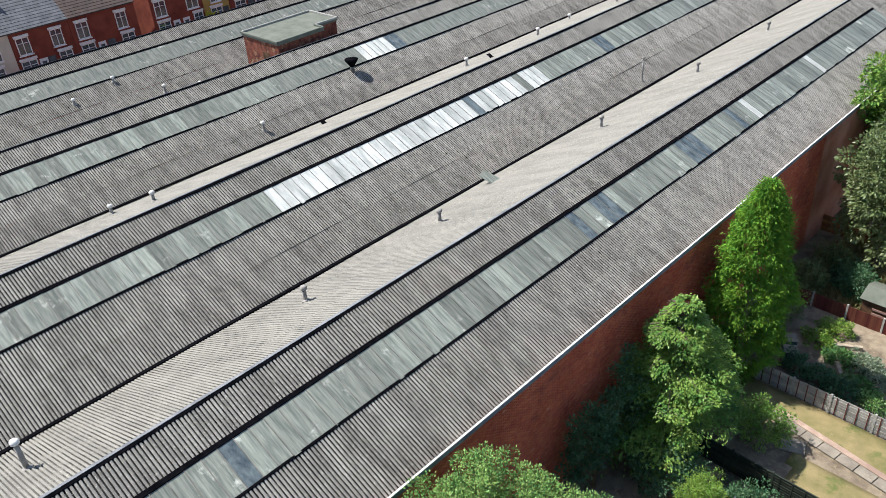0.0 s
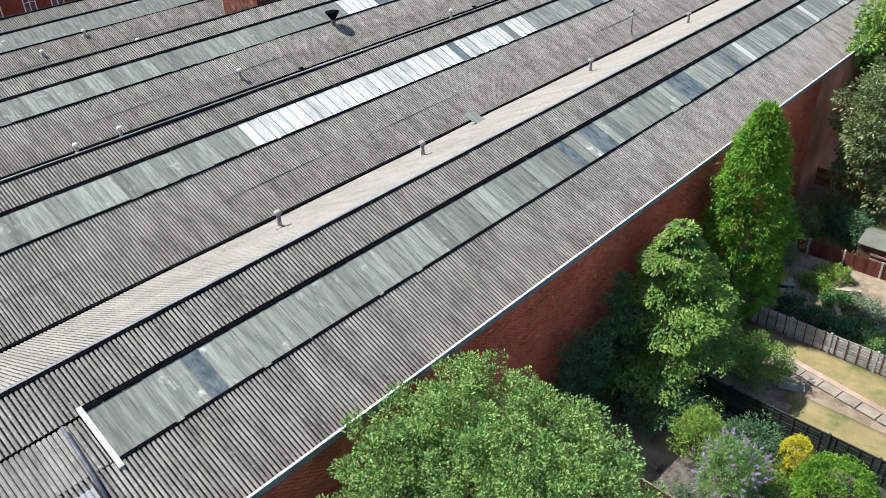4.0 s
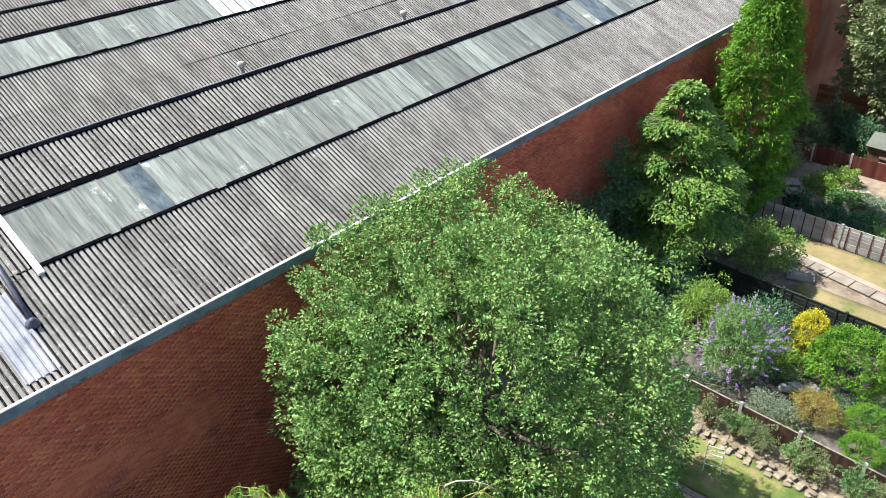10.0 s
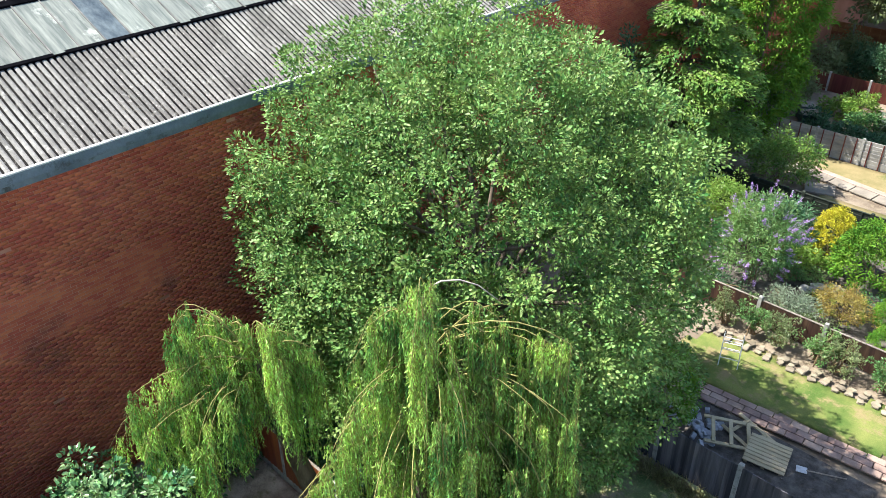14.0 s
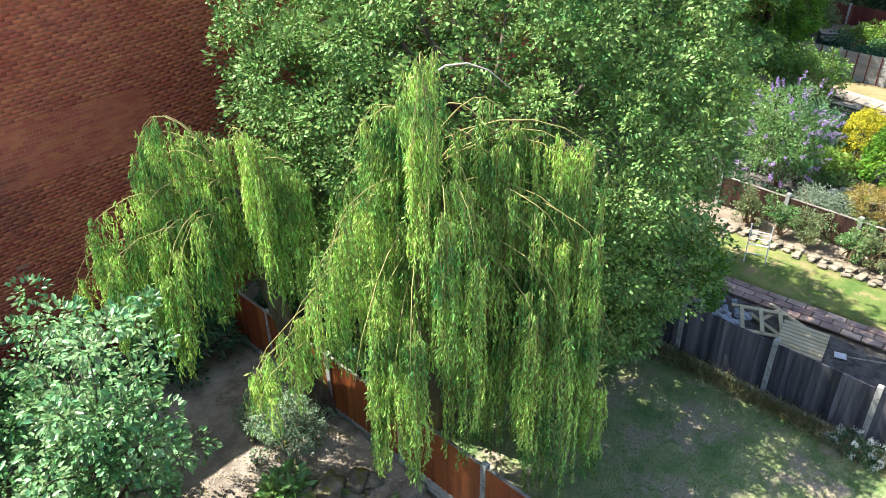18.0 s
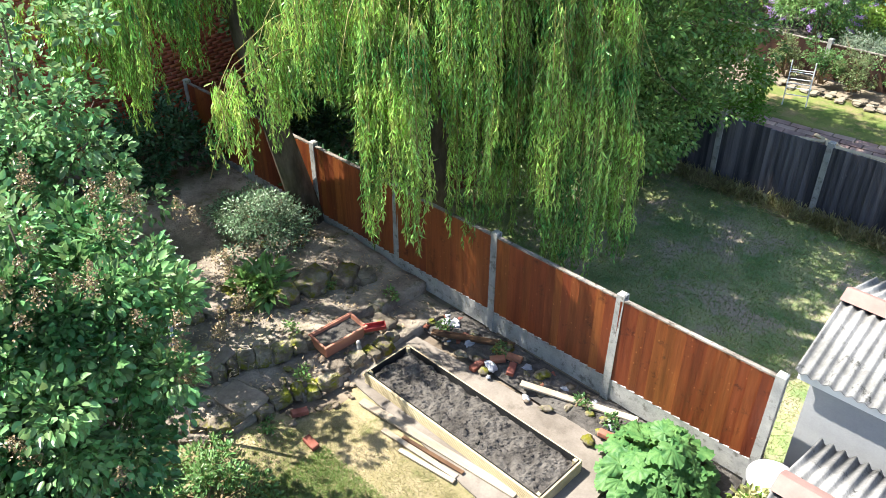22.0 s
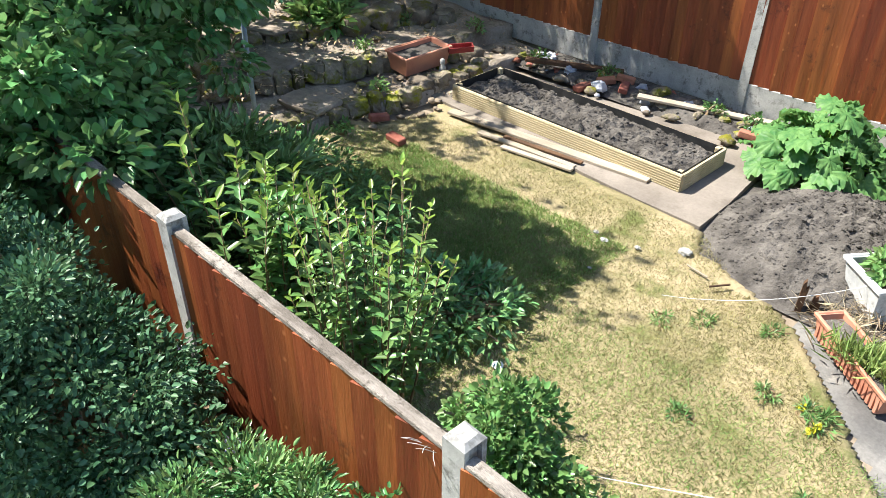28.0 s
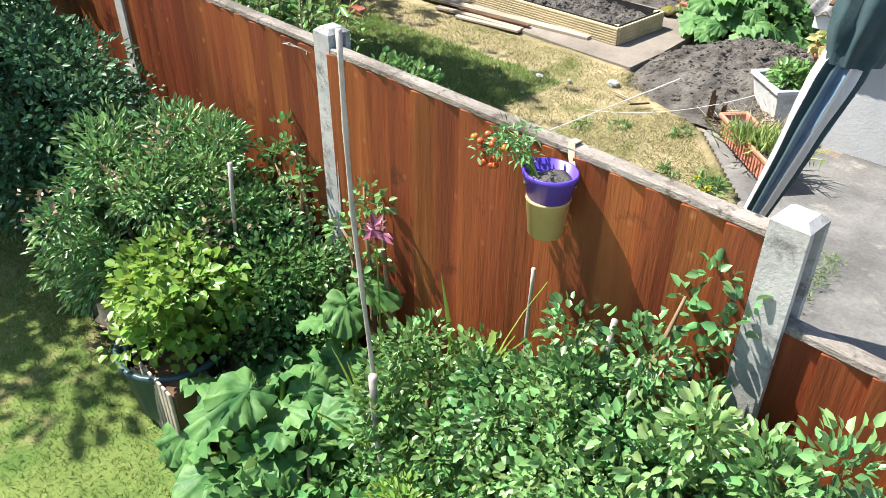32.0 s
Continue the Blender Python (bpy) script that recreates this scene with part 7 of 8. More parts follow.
tm.blob(0, 0, 0, 0.0115, 0.0115, 0.0105, 1, 0.05, 8)
tmesh = tm.mesh("tomato", TOMATO)
for i in range(16):
    part("tomato", tmesh, None, t, "", pose(-0.07 - 0.13 * g.random(), -0.05 + 0.08 * g.random(), -0.06 + 0.11 * g.random()))

# folded parasol behind the fence
t = thing("folded_parasol", "folded parasol with blue-grey, white and dark green stripes", "parasol", at(0.55, 2.45, 0.0))
n = 12
for i in range(n):
    s = Shape()
    s.smooth = True
    for q in range(15):
        k = q / 14
        z = 0.55 + 0.95 * k
        for j in range(7):
            a = 2 * math.pi * (i + j / 6) / n
            r0 = (0.05 + 0.05 * k) * (1 + 0.16 * math.cos(a * n) + 0.12 * noise.noise(Vector((k * 4, math.cos(a) * 2, math.sin(a) * 2)))) * (1 - 0.25 * max(0, k - 0.9) * 10)
            s.v.append((-0.2 + 0.24 * k + r0 * math.cos(a), r0 * math.sin(a), z))
    for q in range(14):
        for j in range(6):
            b = q * 7 + j
            s.f.append((b, b + 1, b + 8, b + 7))
    part("canopy_panel", s, (CANVAS_B, CANVAS_W, CANVAS_G)[i % 3], t, ("blue-grey stripe", "white stripe", "dark green stripe")[i % 3])
s = Shape()
s.smooth = True
for q in range(9):
    k = q / 8
    for j in range(36):
        a = 2 * math.pi * j / 36
        r0 = (0.1 + 0.05 * math.sin(k * 2.2)) * (1 + 0.13 * math.cos(a * 9 + k * 2) + 0.2 * noise.noise(Vector((k * 3, math.cos(a) * 2, math.sin(a) * 2 + 4))))
        s.v.append((0.05 + 0.08 * k + r0 * math.cos(a), r0 * math.sin(a), 1.44 + 0.42 * k))
for q in range(8):
    for j in range(36):
        a, b = q * 36 + j, q * 36 + (j + 1) % 36
        s.f.append((a, b, b + 36, a + 36))
part("tie_cover", s, CANVAS_G, t, "dark green gathered cover")
s = Shape()
s.smooth = True
s.tube([(-0.33, 0, 0.0), (-0.11, 0, 0.9), (0.12, 0, 1.84)], 0.019, 10)
part("pole", s, WHITE, t)

# ---- outbuildings ----
def wavy_roof(s, p00, p10, p01, p11, n, amp=0.027):
    """A corrugated slope between four corners: 00 to 10 along the eave, 01 to 11 along the ridge."""
    k = len(s.v)
    p00, p10, p01, p11 = map(Vector, (p00, p10, p01, p11))
    up = (p10 - p00).cross(p01 - p00).normalized()
    m = n * 6
    for row, (a, b) in enumerate(((p00, p10), (p01, p11))):
        for i in range(m + 1):
            s.v.append(tuple(a.lerp(b, i / m) + up * amp * math.cos(2 * math.pi * i / 6)))
    for i in range(m):
        s.f.append((k + i, k + i + 1, k + m + 2 + i, k + m + 1 + i))


def outbuilding(name, label, x0, x1, y0, yr, y1, ze, zr, z1, wall, cap=True):
    t = thing(name, label, "shed", at(x0, y0, 0))
    dx, d1, dr = x1 - x0, y1 - y0, yr - y0
    s = Shape()
    pr = [(0.06, -0.1), (0.06, ze - 0.06), (dr, zr - 0.08), (d1 - 0.06, z1 - 0.06), (d1 - 0.06, -0.1)]
    k = len(pr)
    s.add([(0.06, y, z) for y, z in pr] + [(dx, y, z) for y, z in pr], [tuple(range(k))[::-1], tuple(range(k, 2 * k))] + [(i, (i + 1) % k, k + (i + 1) % k, k + i) for i in range(k)])
    part("wall", s, wall, t, "grey cement render")
    n = int(dx / 0.11)
    for (a, za, b, zb) in ((-0.1, ze - 0.05, dr, zr), (d1 + 0.1, z1 - 0.05, dr, zr)):
        s = Shape()
        s.smooth = True
        if a < b:
            wavy_roof(s, (-0.08, a, za), (dx, a, za), (-0.08, b, zb), (dx, b, zb), n)
        else:
            wavy_roof(s, (dx, a, za), (-0.08, a, za), (dx, b, zb), (-0.08, b, zb), n)
        q = part("roof_sheet", s, SHED_SHEET, t, "lichened corrugated roof sheet")
        sol = q.modifiers.new("thick", "SOLIDIFY")
        sol.thickness = 0.01
    if cap:
        s = Shape()
        s.add([(-0.1, dr - 0.16, zr - 0.02), (-0.1, dr, zr + 0.06), (-0.1, dr + 0.16, zr - 0.02), (dx, dr - 0.16, zr - 0.02), (dx, dr, zr + 0.06), (dx, dr + 0.16, zr - 0.02)], [(0, 3, 4, 1), (1, 4, 5, 2), (0, 1, 2), (3, 5, 4), (0, 2, 5, 3)])
        part("ridge_cap", s, RUST_RED, t, "reddish-brown ridge cap")
    s = Shape()
    s.box(dx / 2, -0.05, ze - 0.12, dx + 0.1, 0.02, 0.1, c=0.004)
    part("fascia", s, WHITE, t)
    return t


outbuilding("low_outbuilding", "low grey rendered outbuilding with a corrugated roof", -0.42, 4.0, 4.75, 6.15, 7.15, 1.0, 1.5, 1.2, RENDER)
outbuilding("neighbour_shed", "grey rendered shed with a corrugated roof beyond the fence", -0.9, 4.0, 7.55, 8.5, 9.5, 1.7, 2.08, 1.75, RENDER)
t = thing("water_butt", "white-lidded water butt beside the fence post", "butt", at(-0.74, 6.98, 0))
s = Shape()
s.smooth = True
s.lathe([(0.2, 0.0), (0.25, 0.3), (0.24, 0.55)], 22)
part("body", s, BLACK, t)
s = Shape()
s.smooth = True
s.lathe([(0.265, 0.55), (0.27, 0.6), (0.2, 0.635), (0.05, 0.65), (0.0, 0.65)], 22)
part("lid", s, WATER_BUTT, t, "round white lid")
shrub("variegated_climber", "pale yellow and green variegated climber on the shed", (-0.62, 5.9, 0), (-0.58, 5.85, 0.72), (0.26, 0.5, 0.5), 60, 0.1, 26, 0.075, 0.05, L_PALE, 91, inner=0.3)
shrub("variegated_climber", "yellow-green climber beside the water butt", (-0.72, 6.35, 0), (-0.7, 6.35, 0.45), (0.22, 0.2, 0.36), 26, 0.09, 26, 0.07, 0.045, L_LIME, 92, inner=0.3)
s = Shape()
s.smooth = True
for j in range(6):
    for i in range(14):
        x, y = 0.06 + 0.036 * i, 0.86 + 0.026 * j + 0.03 * math.sin(i * 0.9)
        s.v.append((x, y, 1.335 + 0.34 * (y - 0.93) + 0.03 * noise.noise(Vector((x * 17, y * 21, 4)))))
s.f += [(j * 14 + i, j * 14 + i + 1, j * 14 + i + 15, j * 14 + i + 14) for j in range(5) for i in range(13)]
tagged(part("black_sheeting", s, BLACK, None, m=at(-0.42, 4.75, 0)), "scrap of crumpled black plastic on the shed roof", "plastic scrap")
for i in range(2):
    plank(-0.37 + 0.16 * i, 4.9, 1.09, 90, 0.5, 0.03, 0.02, DARK_WOOD, "red-brown batten lying on the shed roof", -20, "batten", "roof battens")

# grass on the lawns
def grass(name, label, boxes, n, ln, w, material, seed, lawn, lean=0.9, edge=1e9):
    """Blades strewn over a lawn; lawn: height, relief and seed of its sheet; edge: where a slanting rim cuts it off."""
    g = np.random.default_rng(seed)
    P = []
    for x0, y0, x1, y1, share in boxes:
        k = int(n * share)
        P.append(np.stack([g.uniform(x0, x1, k), g.uniform(y0, y1, k), np.zeros(k)], 1))
    P = np.concatenate(P)
    keep = np.array([noise.noise(Vector((p[0] * 1.1, p[1] * 1.1, seed))) > -0.7 and p[1] + 1.084 * p[0] < edge for p in P])
    P = P[keep]
    z, relief, ls = lawn
    P[:, 2] = [z - 0.006 + ground_z(y) + relief * (noise.noise(Vector((x * 0.9, y * 0.9, ls))) + 0.6 * noise.noise(Vector((x * 2.7, y * 2.7, ls)))) for x, y, _ in P]
    A = np.stack([g.normal(0, lean, len(P)), g.normal(0, lean, len(P)), np.ones(len(P)) * 0.8], 1)
    ob = part(name, leaf_mesh(name, P, A, ln, w, material, seed, jitter=0.2, flat_up=0.1), material, None, m=GM.copy())
    tagged(ob, label, "grass", kind="stuff")


grass("dry_grass", "dry straw-coloured grass blades on the lawn", ((-5.4, 1.1, -1.6, 4.9, 0.7), (-1.6, 1.1, 0.3, 3.4, 0.24), (-1.6, 3.4, 0.0, 4.4, 0.14)), 100000, 0.038, 0.0036, L_GRASS, 3, (0.0, 0.025, 1), edge=3.2)
grass("green_grass", "greener grass blades on the lawn", ((-6.3, 2.4, -3.0, 4.2, 0.4), (-3.0, 1.1, 0.6, 3.4, 0.6)), 50000, 0.042, 0.0045, L_GRASS_G, 4, (0.0, 0.025, 1))
grass("shaded_grass", "leafy green grass in the lilac's shade", ((-4.9, 1.9, -2.3, 4.3, 1.0),), 60000, 0.05, 0.0055, L_GRASS_G, 8, (0.0, 0.025, 1))
grass("lawn_grass", "green grass blades beside the border", ((-4.2, -2.5, 0.2, 0.0, 1.0),), 45000, 0.035, 0.0038, L_GRASS_G, 5, (-0.02, 0.03, 6))
grass("neighbour_grass", "thin green grass in the shaded garden", ((-7.5, 7.7, 1.5, 13.5, 1.0),), 40000, 0.06, 0.008, L_GRASS_G, 6, (-0.02, 0.03, 2))
grass("neighbour_straw", "dry straw grass in the shaded garden", ((-7.5, 7.7, 1.5, 13.5, 1.0),), 20000, 0.06, 0.008, L_GRASS, 16, (-0.02, 0.03, 2))
for i, (x, y) in enumerate(((-0.75, 3.56), (-1.0, 4.15), (-1.4, 3.92), (-1.62, 3.72), (-0.2, 2.9), (-1.05, 3.0))):
    shrub("dandelion", "small rosette of weed leaves in the lawn", (x, y, 0), (x, y, 0.015), (0.08, 0.07, 0.014), 10, 0.025, 11, 0.042, 0.009, L_SHRUB, 100 + i, "plant", stems=2, flat=0.6, low=-0.1, group="lawn weeds")
shrub("hawkweed", "weed rosette with small yellow flowers in the lawn", (-0.42, 3.57, 0), (-0.42, 3.57, 0.02), (0.13, 0.11, 0.025), 16, 0.03, 14, 0.055, 0.011, L_SHRUB, 118, "plant", stems=3, flat=0.6, low=-0.1, group="lawn weeds", flowers=(L_YELLOW, 3, 0.006, 0.006))
for i, (x, y, z) in enumerate(((-5.6, 4.0, 0.02), (-6.6, 5.15, 0.3), (-7.0, 6.1, 0.32), (-6.2, 6.6, 0.3), (-5.3, 6.75, 0.1), (-3.05, 6.95, 0.1), (-2.6, 6.9, 0.1), (-4.4, 6.95, 0.1), (-5.95, 4.8, 0.1))):
    shrub("weed_tuft", "small green weed growing from bare soil", (x, y, z), (x, y, z + 0.06), (0.1, 0.09, 0.07), 10, 0.04, 10, 0.05, 0.026, L_SHRUB, 120 + i, "plant", stems=2, group="soil weeds")

# ---- gardens beyond ----
# brick path, rubble and pallets in the fourth garden
path = thing("brick_path", "pinkish worn brick path beside the lawn", "path", at(-6.0, 16.55, 0.0, 5.5), kind="structure")
s = Shape()
s.box(0, 0, 0.02, 0.42, 0.2, 0.05, c=0.008)
pm = s.mesh("paver", PINK_PAVING)
r = random.Random(4)
for i in range(16):
    for j in range(3):
        part("paver", pm, None, path, "", pose(0.44 * i + 0.2 * (j % 2), 0.22 * j - 0.1, r.uniform(-0.006, 0.008), r.uniform(-1, 1), r.uniform(-1, 1), r.uniform(-2, 2)))
for i in range(34):
    s = Shape()
    a = r.uniform(0.16, 0.3)
    s.box(0, 0, 0, a, 0.12, 0.09, c=0.012)
    x, y = r.gauss(-4.85, 0.38), r.gauss(15.45, 0.3)
    tagged(part("rubble_block", s, GREY_BLOCK, None, m=GM @ pose(x, y, 0.05 + 0.14 * r.random() * (1 - abs(x + 4.85)), r.uniform(-35, 35), r.uniform(-35, 35), r.uniform(0, 180))), "broken blue-grey block in a rubble heap", "block", "rubble heap")


def timber_frame(x, y, z, turn, ln, w, label, cross=2):
    t = thing("broken_pallet", label, "pallet", GM @ pose(x, y, z, 8, 4, turn), "old pallets")
    for sy in (-w / 2, w / 2):
        s = Shape()
        s.box(0, sy, 0.04, ln, 0.09, 0.04, c=0.004)
        part("rail", s, NEW_WOOD, t)
    for i in range(cross):
        s = Shape()
        s.box(-ln / 2 + ln * (i + 0.5) / cross, 0, 0.075, 0.09, w, 0.03, c=0.004)
        part("slat", s, NEW_WOOD, t)
    return t


timber_frame(-4.05, 15.6, 0.2, 30, 1.25, 0.75, "broken pale timber frame leaning on rubble", 3)
timber_frame(-3.75, 15.95, 0.12, -15, 1.1, 0.6, "pale timber frame lying on the ground", 2)
t = thing("timber_pallet", "pale slatted timber pallet top", "pallet", GM @ pose(-3.1, 15.55, 0.22, 12, 3, 12), "old pallets")
for i in range(8):
    s = Shape()
    s.box(0, -0.36 + i * 0.103, 0.05, 0.95, 0.09, 0.02, c=0.003)
    part("slat", s, NEW_WOOD, t)
for sx in (-0.4, 0, 0.4):
    s = Shape()
    s.box(sx, 0, 0.0, 0.08, 0.8, 0.08, c=0.004)
    part("bearer", s, NEW_WOOD, t)
soil_heap("dug_soil", "dark dug soil around the pallets", -3.2, 15.4, 4.6, 2.2, 0.12, 0.0, SOIL, 9, step=0.12, clods=120)
t = thing("garden_spade", "spade with a pale blade lying on the soil", "spade", GM @ pose(-2.35, 15.75, 0.14, 0, 0, 20))
s = Shape()
s.box(0, 0, 0, 0.24, 0.2, 0.02, c=0.008)
part("blade", s, WHITE_POT, t)
s = Shape()
s.tube([(0.1, 0, 0.01), (0.5, 0.02, 0.03), (0.95, 0.05, 0.05)], 0.016, 8)
part("shaft", s, OLD_WOOD, t)
# folding ladder frame on the lawn
t = thing("clothes_airer", "white metal folding frame standing on the lawn", "frame", at(-5.45, 18.35, 0, 20))
for y, tl in ((-0.3, 14), (0.3, -14)):
    for x in (-0.25, 0.25):
        s = Shape()
        s.tube([(x, y, 0), (x, 0, 0.95)], 0.014, 6)
        part("leg", s, WHITE, t)
    for k in (0.25, 0.5, 0.75):
        s = Shape()
        s.tube([(-0.25, y * (1 - k), 0.95 * k), (0.25, y * (1 - k), 0.95 * k)], 0.011, 6)
        part("rung", s, WHITE, t)
# stone edging and the border in front of the low fence
for i in range(78):
    s = Shape()
    s.rock(r.uniform(0.13, 0.23), r.uniform(0.12, 0.19), 0.06, i, 0.2, 3)
    tagged(part("edging_stone", s, FLAG, None, m=at(-6.9 + (i // 3) * 0.23 * 1.35 + r.uniform(-0.05, 0.05), 19.26 + 0.16 * (i % 3) + 0.06 * math.sin(i * 1.1), -0.075, r.uniform(-20, 20))), "flat sandy stone paving the border's edge", "stone", "edging stones")
for i in range(9):
    x = -6.4 + i * 0.85 + r.uniform(-0.2, 0.2)
    shrub("border_shrub", "leafy fruit bush in front of the low fence", (x, 20.0, 0), (x, 20.05, 0.38 + 0.14 * r.random()), (0.46, 0.3, 0.5), 44, 0.12, 44, 0.065, 0.034, L_SHRUB if i % 2 else L_OAK, 140 + i, group="border bushes", stems=14, lump=0.7, inner=0.3)
shrub("clipped_bush", "dense dark green bush beside the charcoal fence", (-5.75, 14.9, 0), (-5.75, 14.9, 1.15), (0.95, 0.9, 1.15), 160, 0.2, 100, 0.06, 0.035, L_CYPRESS, 151, inner=0.75, lump=0.1)
shrub("elder_bush", "leafy elder growing between charcoal fence and sallow", (-6.9, 13.0, 0), (-6.6, 13.1, 1.5), (1.2, 0.9, 1.6), 150, 0.26, 90, 0.1, 0.05, L_TREE, 152, inner=0.5)
shrub("daisy_clump", "clump of white daisies at the fence foot", (-1.15, 13.3, 0), (-1.15, 13.3, 0.15), (0.45, 0.25, 0.2), 40, 0.1, 40, 0.05, 0.02, L_DARK, 153, category="flowers", flowers=(L_WHITE, 46, 0.03, 0.03))
g = np.random.default_rng(15)
k = 5200
P = np.stack([g.uniform(-6.2, 2.0, k), 13.45 + g.normal(0, 0.13, k), np.zeros(k)], 1)
tagged(part("fence_weeds", leaf_mesh("fence_weeds", P, np.stack([g.normal(0, 0.8, k), g.normal(0, 0.8, k) - 0.3, np.ones(k)], 1), 0.22, 0.014, L_GRASS, 7, flat_up=0.1), L_GRASS, None, m=GM.copy()), "dry long grass along the charcoal fence", "grass", kind="stuff")

# fifth garden
shrub("buddleia_bush", "buddleia covered in purple flower spikes", (-6.8, 22.5, 0), (-6.8, 22.5, 1.45), (1.15, 1.1, 1.35), 190, 0.25, 90, 0.1, 0.034, L_SHRUB, 161, flowers=(L_PURPLE, 190, 0.23, 0.02))
shrub("lime_shrub", "lime-green leafy shrub beside the brown fence", (-8.75, 23.6, 0), (-8.75, 23.6, 1.25), (1.05, 0.9, 1.25), 130, 0.24, 110, 0.08, 0.045, L_LIME, 162, inner=0.65)
shrub("golden_conifer", "rounded golden-yellow conifer in a planted bed", (-5.55, 25.3, 0), (-5.55, 25.3, 0.85), (0.62, 0.6, 1.0), 190, 0.13, 130, 0.05, 0.028, L_YELLOW, 163, inner=0.85, lump=0.05)
shrub("green_conifer", "broad rounded bright green bush", (-3.8, 24.85, 0), (-3.8, 24.85, 0.9), (1.4, 1.1, 1.1), 240, 0.2, 110, 0.075, 0.045, L_CYPRESS, 164, inner=0.78, lump=0.12)
shrub("russet_shrub", "low russet and green shrub", (-4.0, 22.4, 0), (-4.0, 22.4, 0.45), (0.85, 0.65, 0.48), 120, 0.16, 80, 0.055, 0.034, L_RUSSET, 165, flowers=(L_CYPRESS, 60, 0.05, 0.05))
shrub("box_ball", "tightly clipped green box ball", (-2.6, 22.9, 0), (-2.6, 22.9, 0.42), (0.66, 0.62, 0.5), 190, 0.09, 80, 0.038, 0.026, L_CYPRESS, 166, inner=0.9, lump=0.03)
shrub("box_ball", "tightly clipped green box ball", (-2.3, 21.6, 0), (-2.3, 21.6, 0.36), (0.62, 0.58, 0.42), 190, 0.09, 80, 0.038, 0.026, L_CYPRESS, 167, inner=0.9, lump=0.03)
shrub("grey_shrub", "low grey-green shrub by the low fence", (-5.2, 21.5, 0), (-5.2, 21.5, 0.4), (0.7, 0.5, 0.4), 80, 0.17, 70, 0.07, 0.03, L_GREYLEAF, 168)
for i, (x, y, rx, ry, ma) in enumerate(((-7.8, 21.4, 1.1, 0.6, L_DARK), (-4.6, 21.2, 1.3, 0.4, L_OAK), (-3.0, 23.6, 1.3, 0.5, L_DARK), (-5.9, 23.7, 0.7, 0.5, L_SHRUB), (-0.8, 22.2, 0.9, 1.2, L_DARK), (-8.2, 25.8, 0.9, 0.9, L_DARK), (-2.2, 26.2, 1.5, 0.6, L_DARK))):
    shrub("ground_cover", "low leafy planting between the shrubs", (x, y, 0), (x, y, 0.1), (rx, ry, 0.26), 60, 0.18, 46, 0.075, 0.04, ma, 330 + i, group="low planting", low=-0.1, lump=0.5)
shrub("leafy_shrub", "dark leafy shrub under the dark green fence", (-7.0, 25.2, 0), (-7.0, 25.2, 0.7), (1.3, 0.9, 0.8), 110, 0.24, 80, 0.12, 0.06, L_DARK, 169)
shrub("leafy_shrub", "spreading green shrub behind the golden conifer", (-6.1, 24.3, 0), (-6.1, 24.3, 0.4), (0.8, 0.6, 0.45), 70, 0.2, 60, 0.1, 0.05, L_LIME, 170)
for x, y, k in ((-5.0, 23.4, 0.3), (-4.6, 23.7, 0.25), (-4.3, 23.3, 0.2), (-5.3, 23.1, 0.22)):
    s = Shape()
    s.blob(0, 0, 0, k, k * 0.7, k * 0.5, int(k * 100), 0.4, 8, -0.4)
    tagged(part("garden_rock", s, CONCRETE, None, m=at(x, y, 0.05)), "pale garden rock among the shrubs", "stone", "garden rocks")

# sixth garden: path, slab, shrub
path = thing("slab_path", "grey slab path across the dried lawn", "path", at(-9.1, 31.75, -0.2, -9.5), kind="structure")
s = Shape()
s.box(0, 0, 0.0, 0.86, 0.58, 0.06, c=0.01)
pm = s.mesh("slab", PAVING)
for i in range(15):
    part("slab", pm, None, path, "", pose(0.9 * i, 0, 0.01, r.uniform(-0.8, 0.8), r.uniform(-0.8, 0.8), 0))
s = Shape()
s.box(0, 0, 0, 13.5, 0.3, 0.06)
part("kerb", s, PINK_PAVING, path, "", pose(6.4, 0.48, 0.0))
s = Shape()
s.box(0, 0, 0, 1.1, 0.9, 0.08, c=0.01)
tagged(part("patio_slab", s, PAVING, None, m=at(-7.8, 30.5, -0.19, 20)), "pale concrete slab beside the path", "slab")
shrub("leafy_shrub", "leafy green shrub beside the slab path", (-9.3, 30.0, -0.2), (-9.3, 30.0, 0.7), (1.25, 1.2, 1.1), 110, 0.28, 80, 0.12, 0.06, L_HAW, 171)
shrub("leafy_shrub", "dark undergrowth beneath the hawthorn", (-11.0, 24.5, 0), (-11.0, 24.5, 0.9), (1.8, 1.6, 1.1), 130, 0.32, 80, 0.12, 0.06, L_DARK, 172)
shrub("leafy_shrub", "dark ivy growing up the factory wall", (-13.2, 22.0, 0), (-13.4, 22.0, 2.4), (0.6, 1.6, 2.4), 130, 0.32, 80, 0.12, 0.07, L_DARK, 173)
shrub("leafy_shrub", "dark ivy between factory wall and hawthorn", (-13.3, 24.5, 0), (-13.4, 24.5, 3.0), (0.6, 1.6, 2.6), 130, 0.32, 80, 0.12, 0.07, L_DARK, 174)

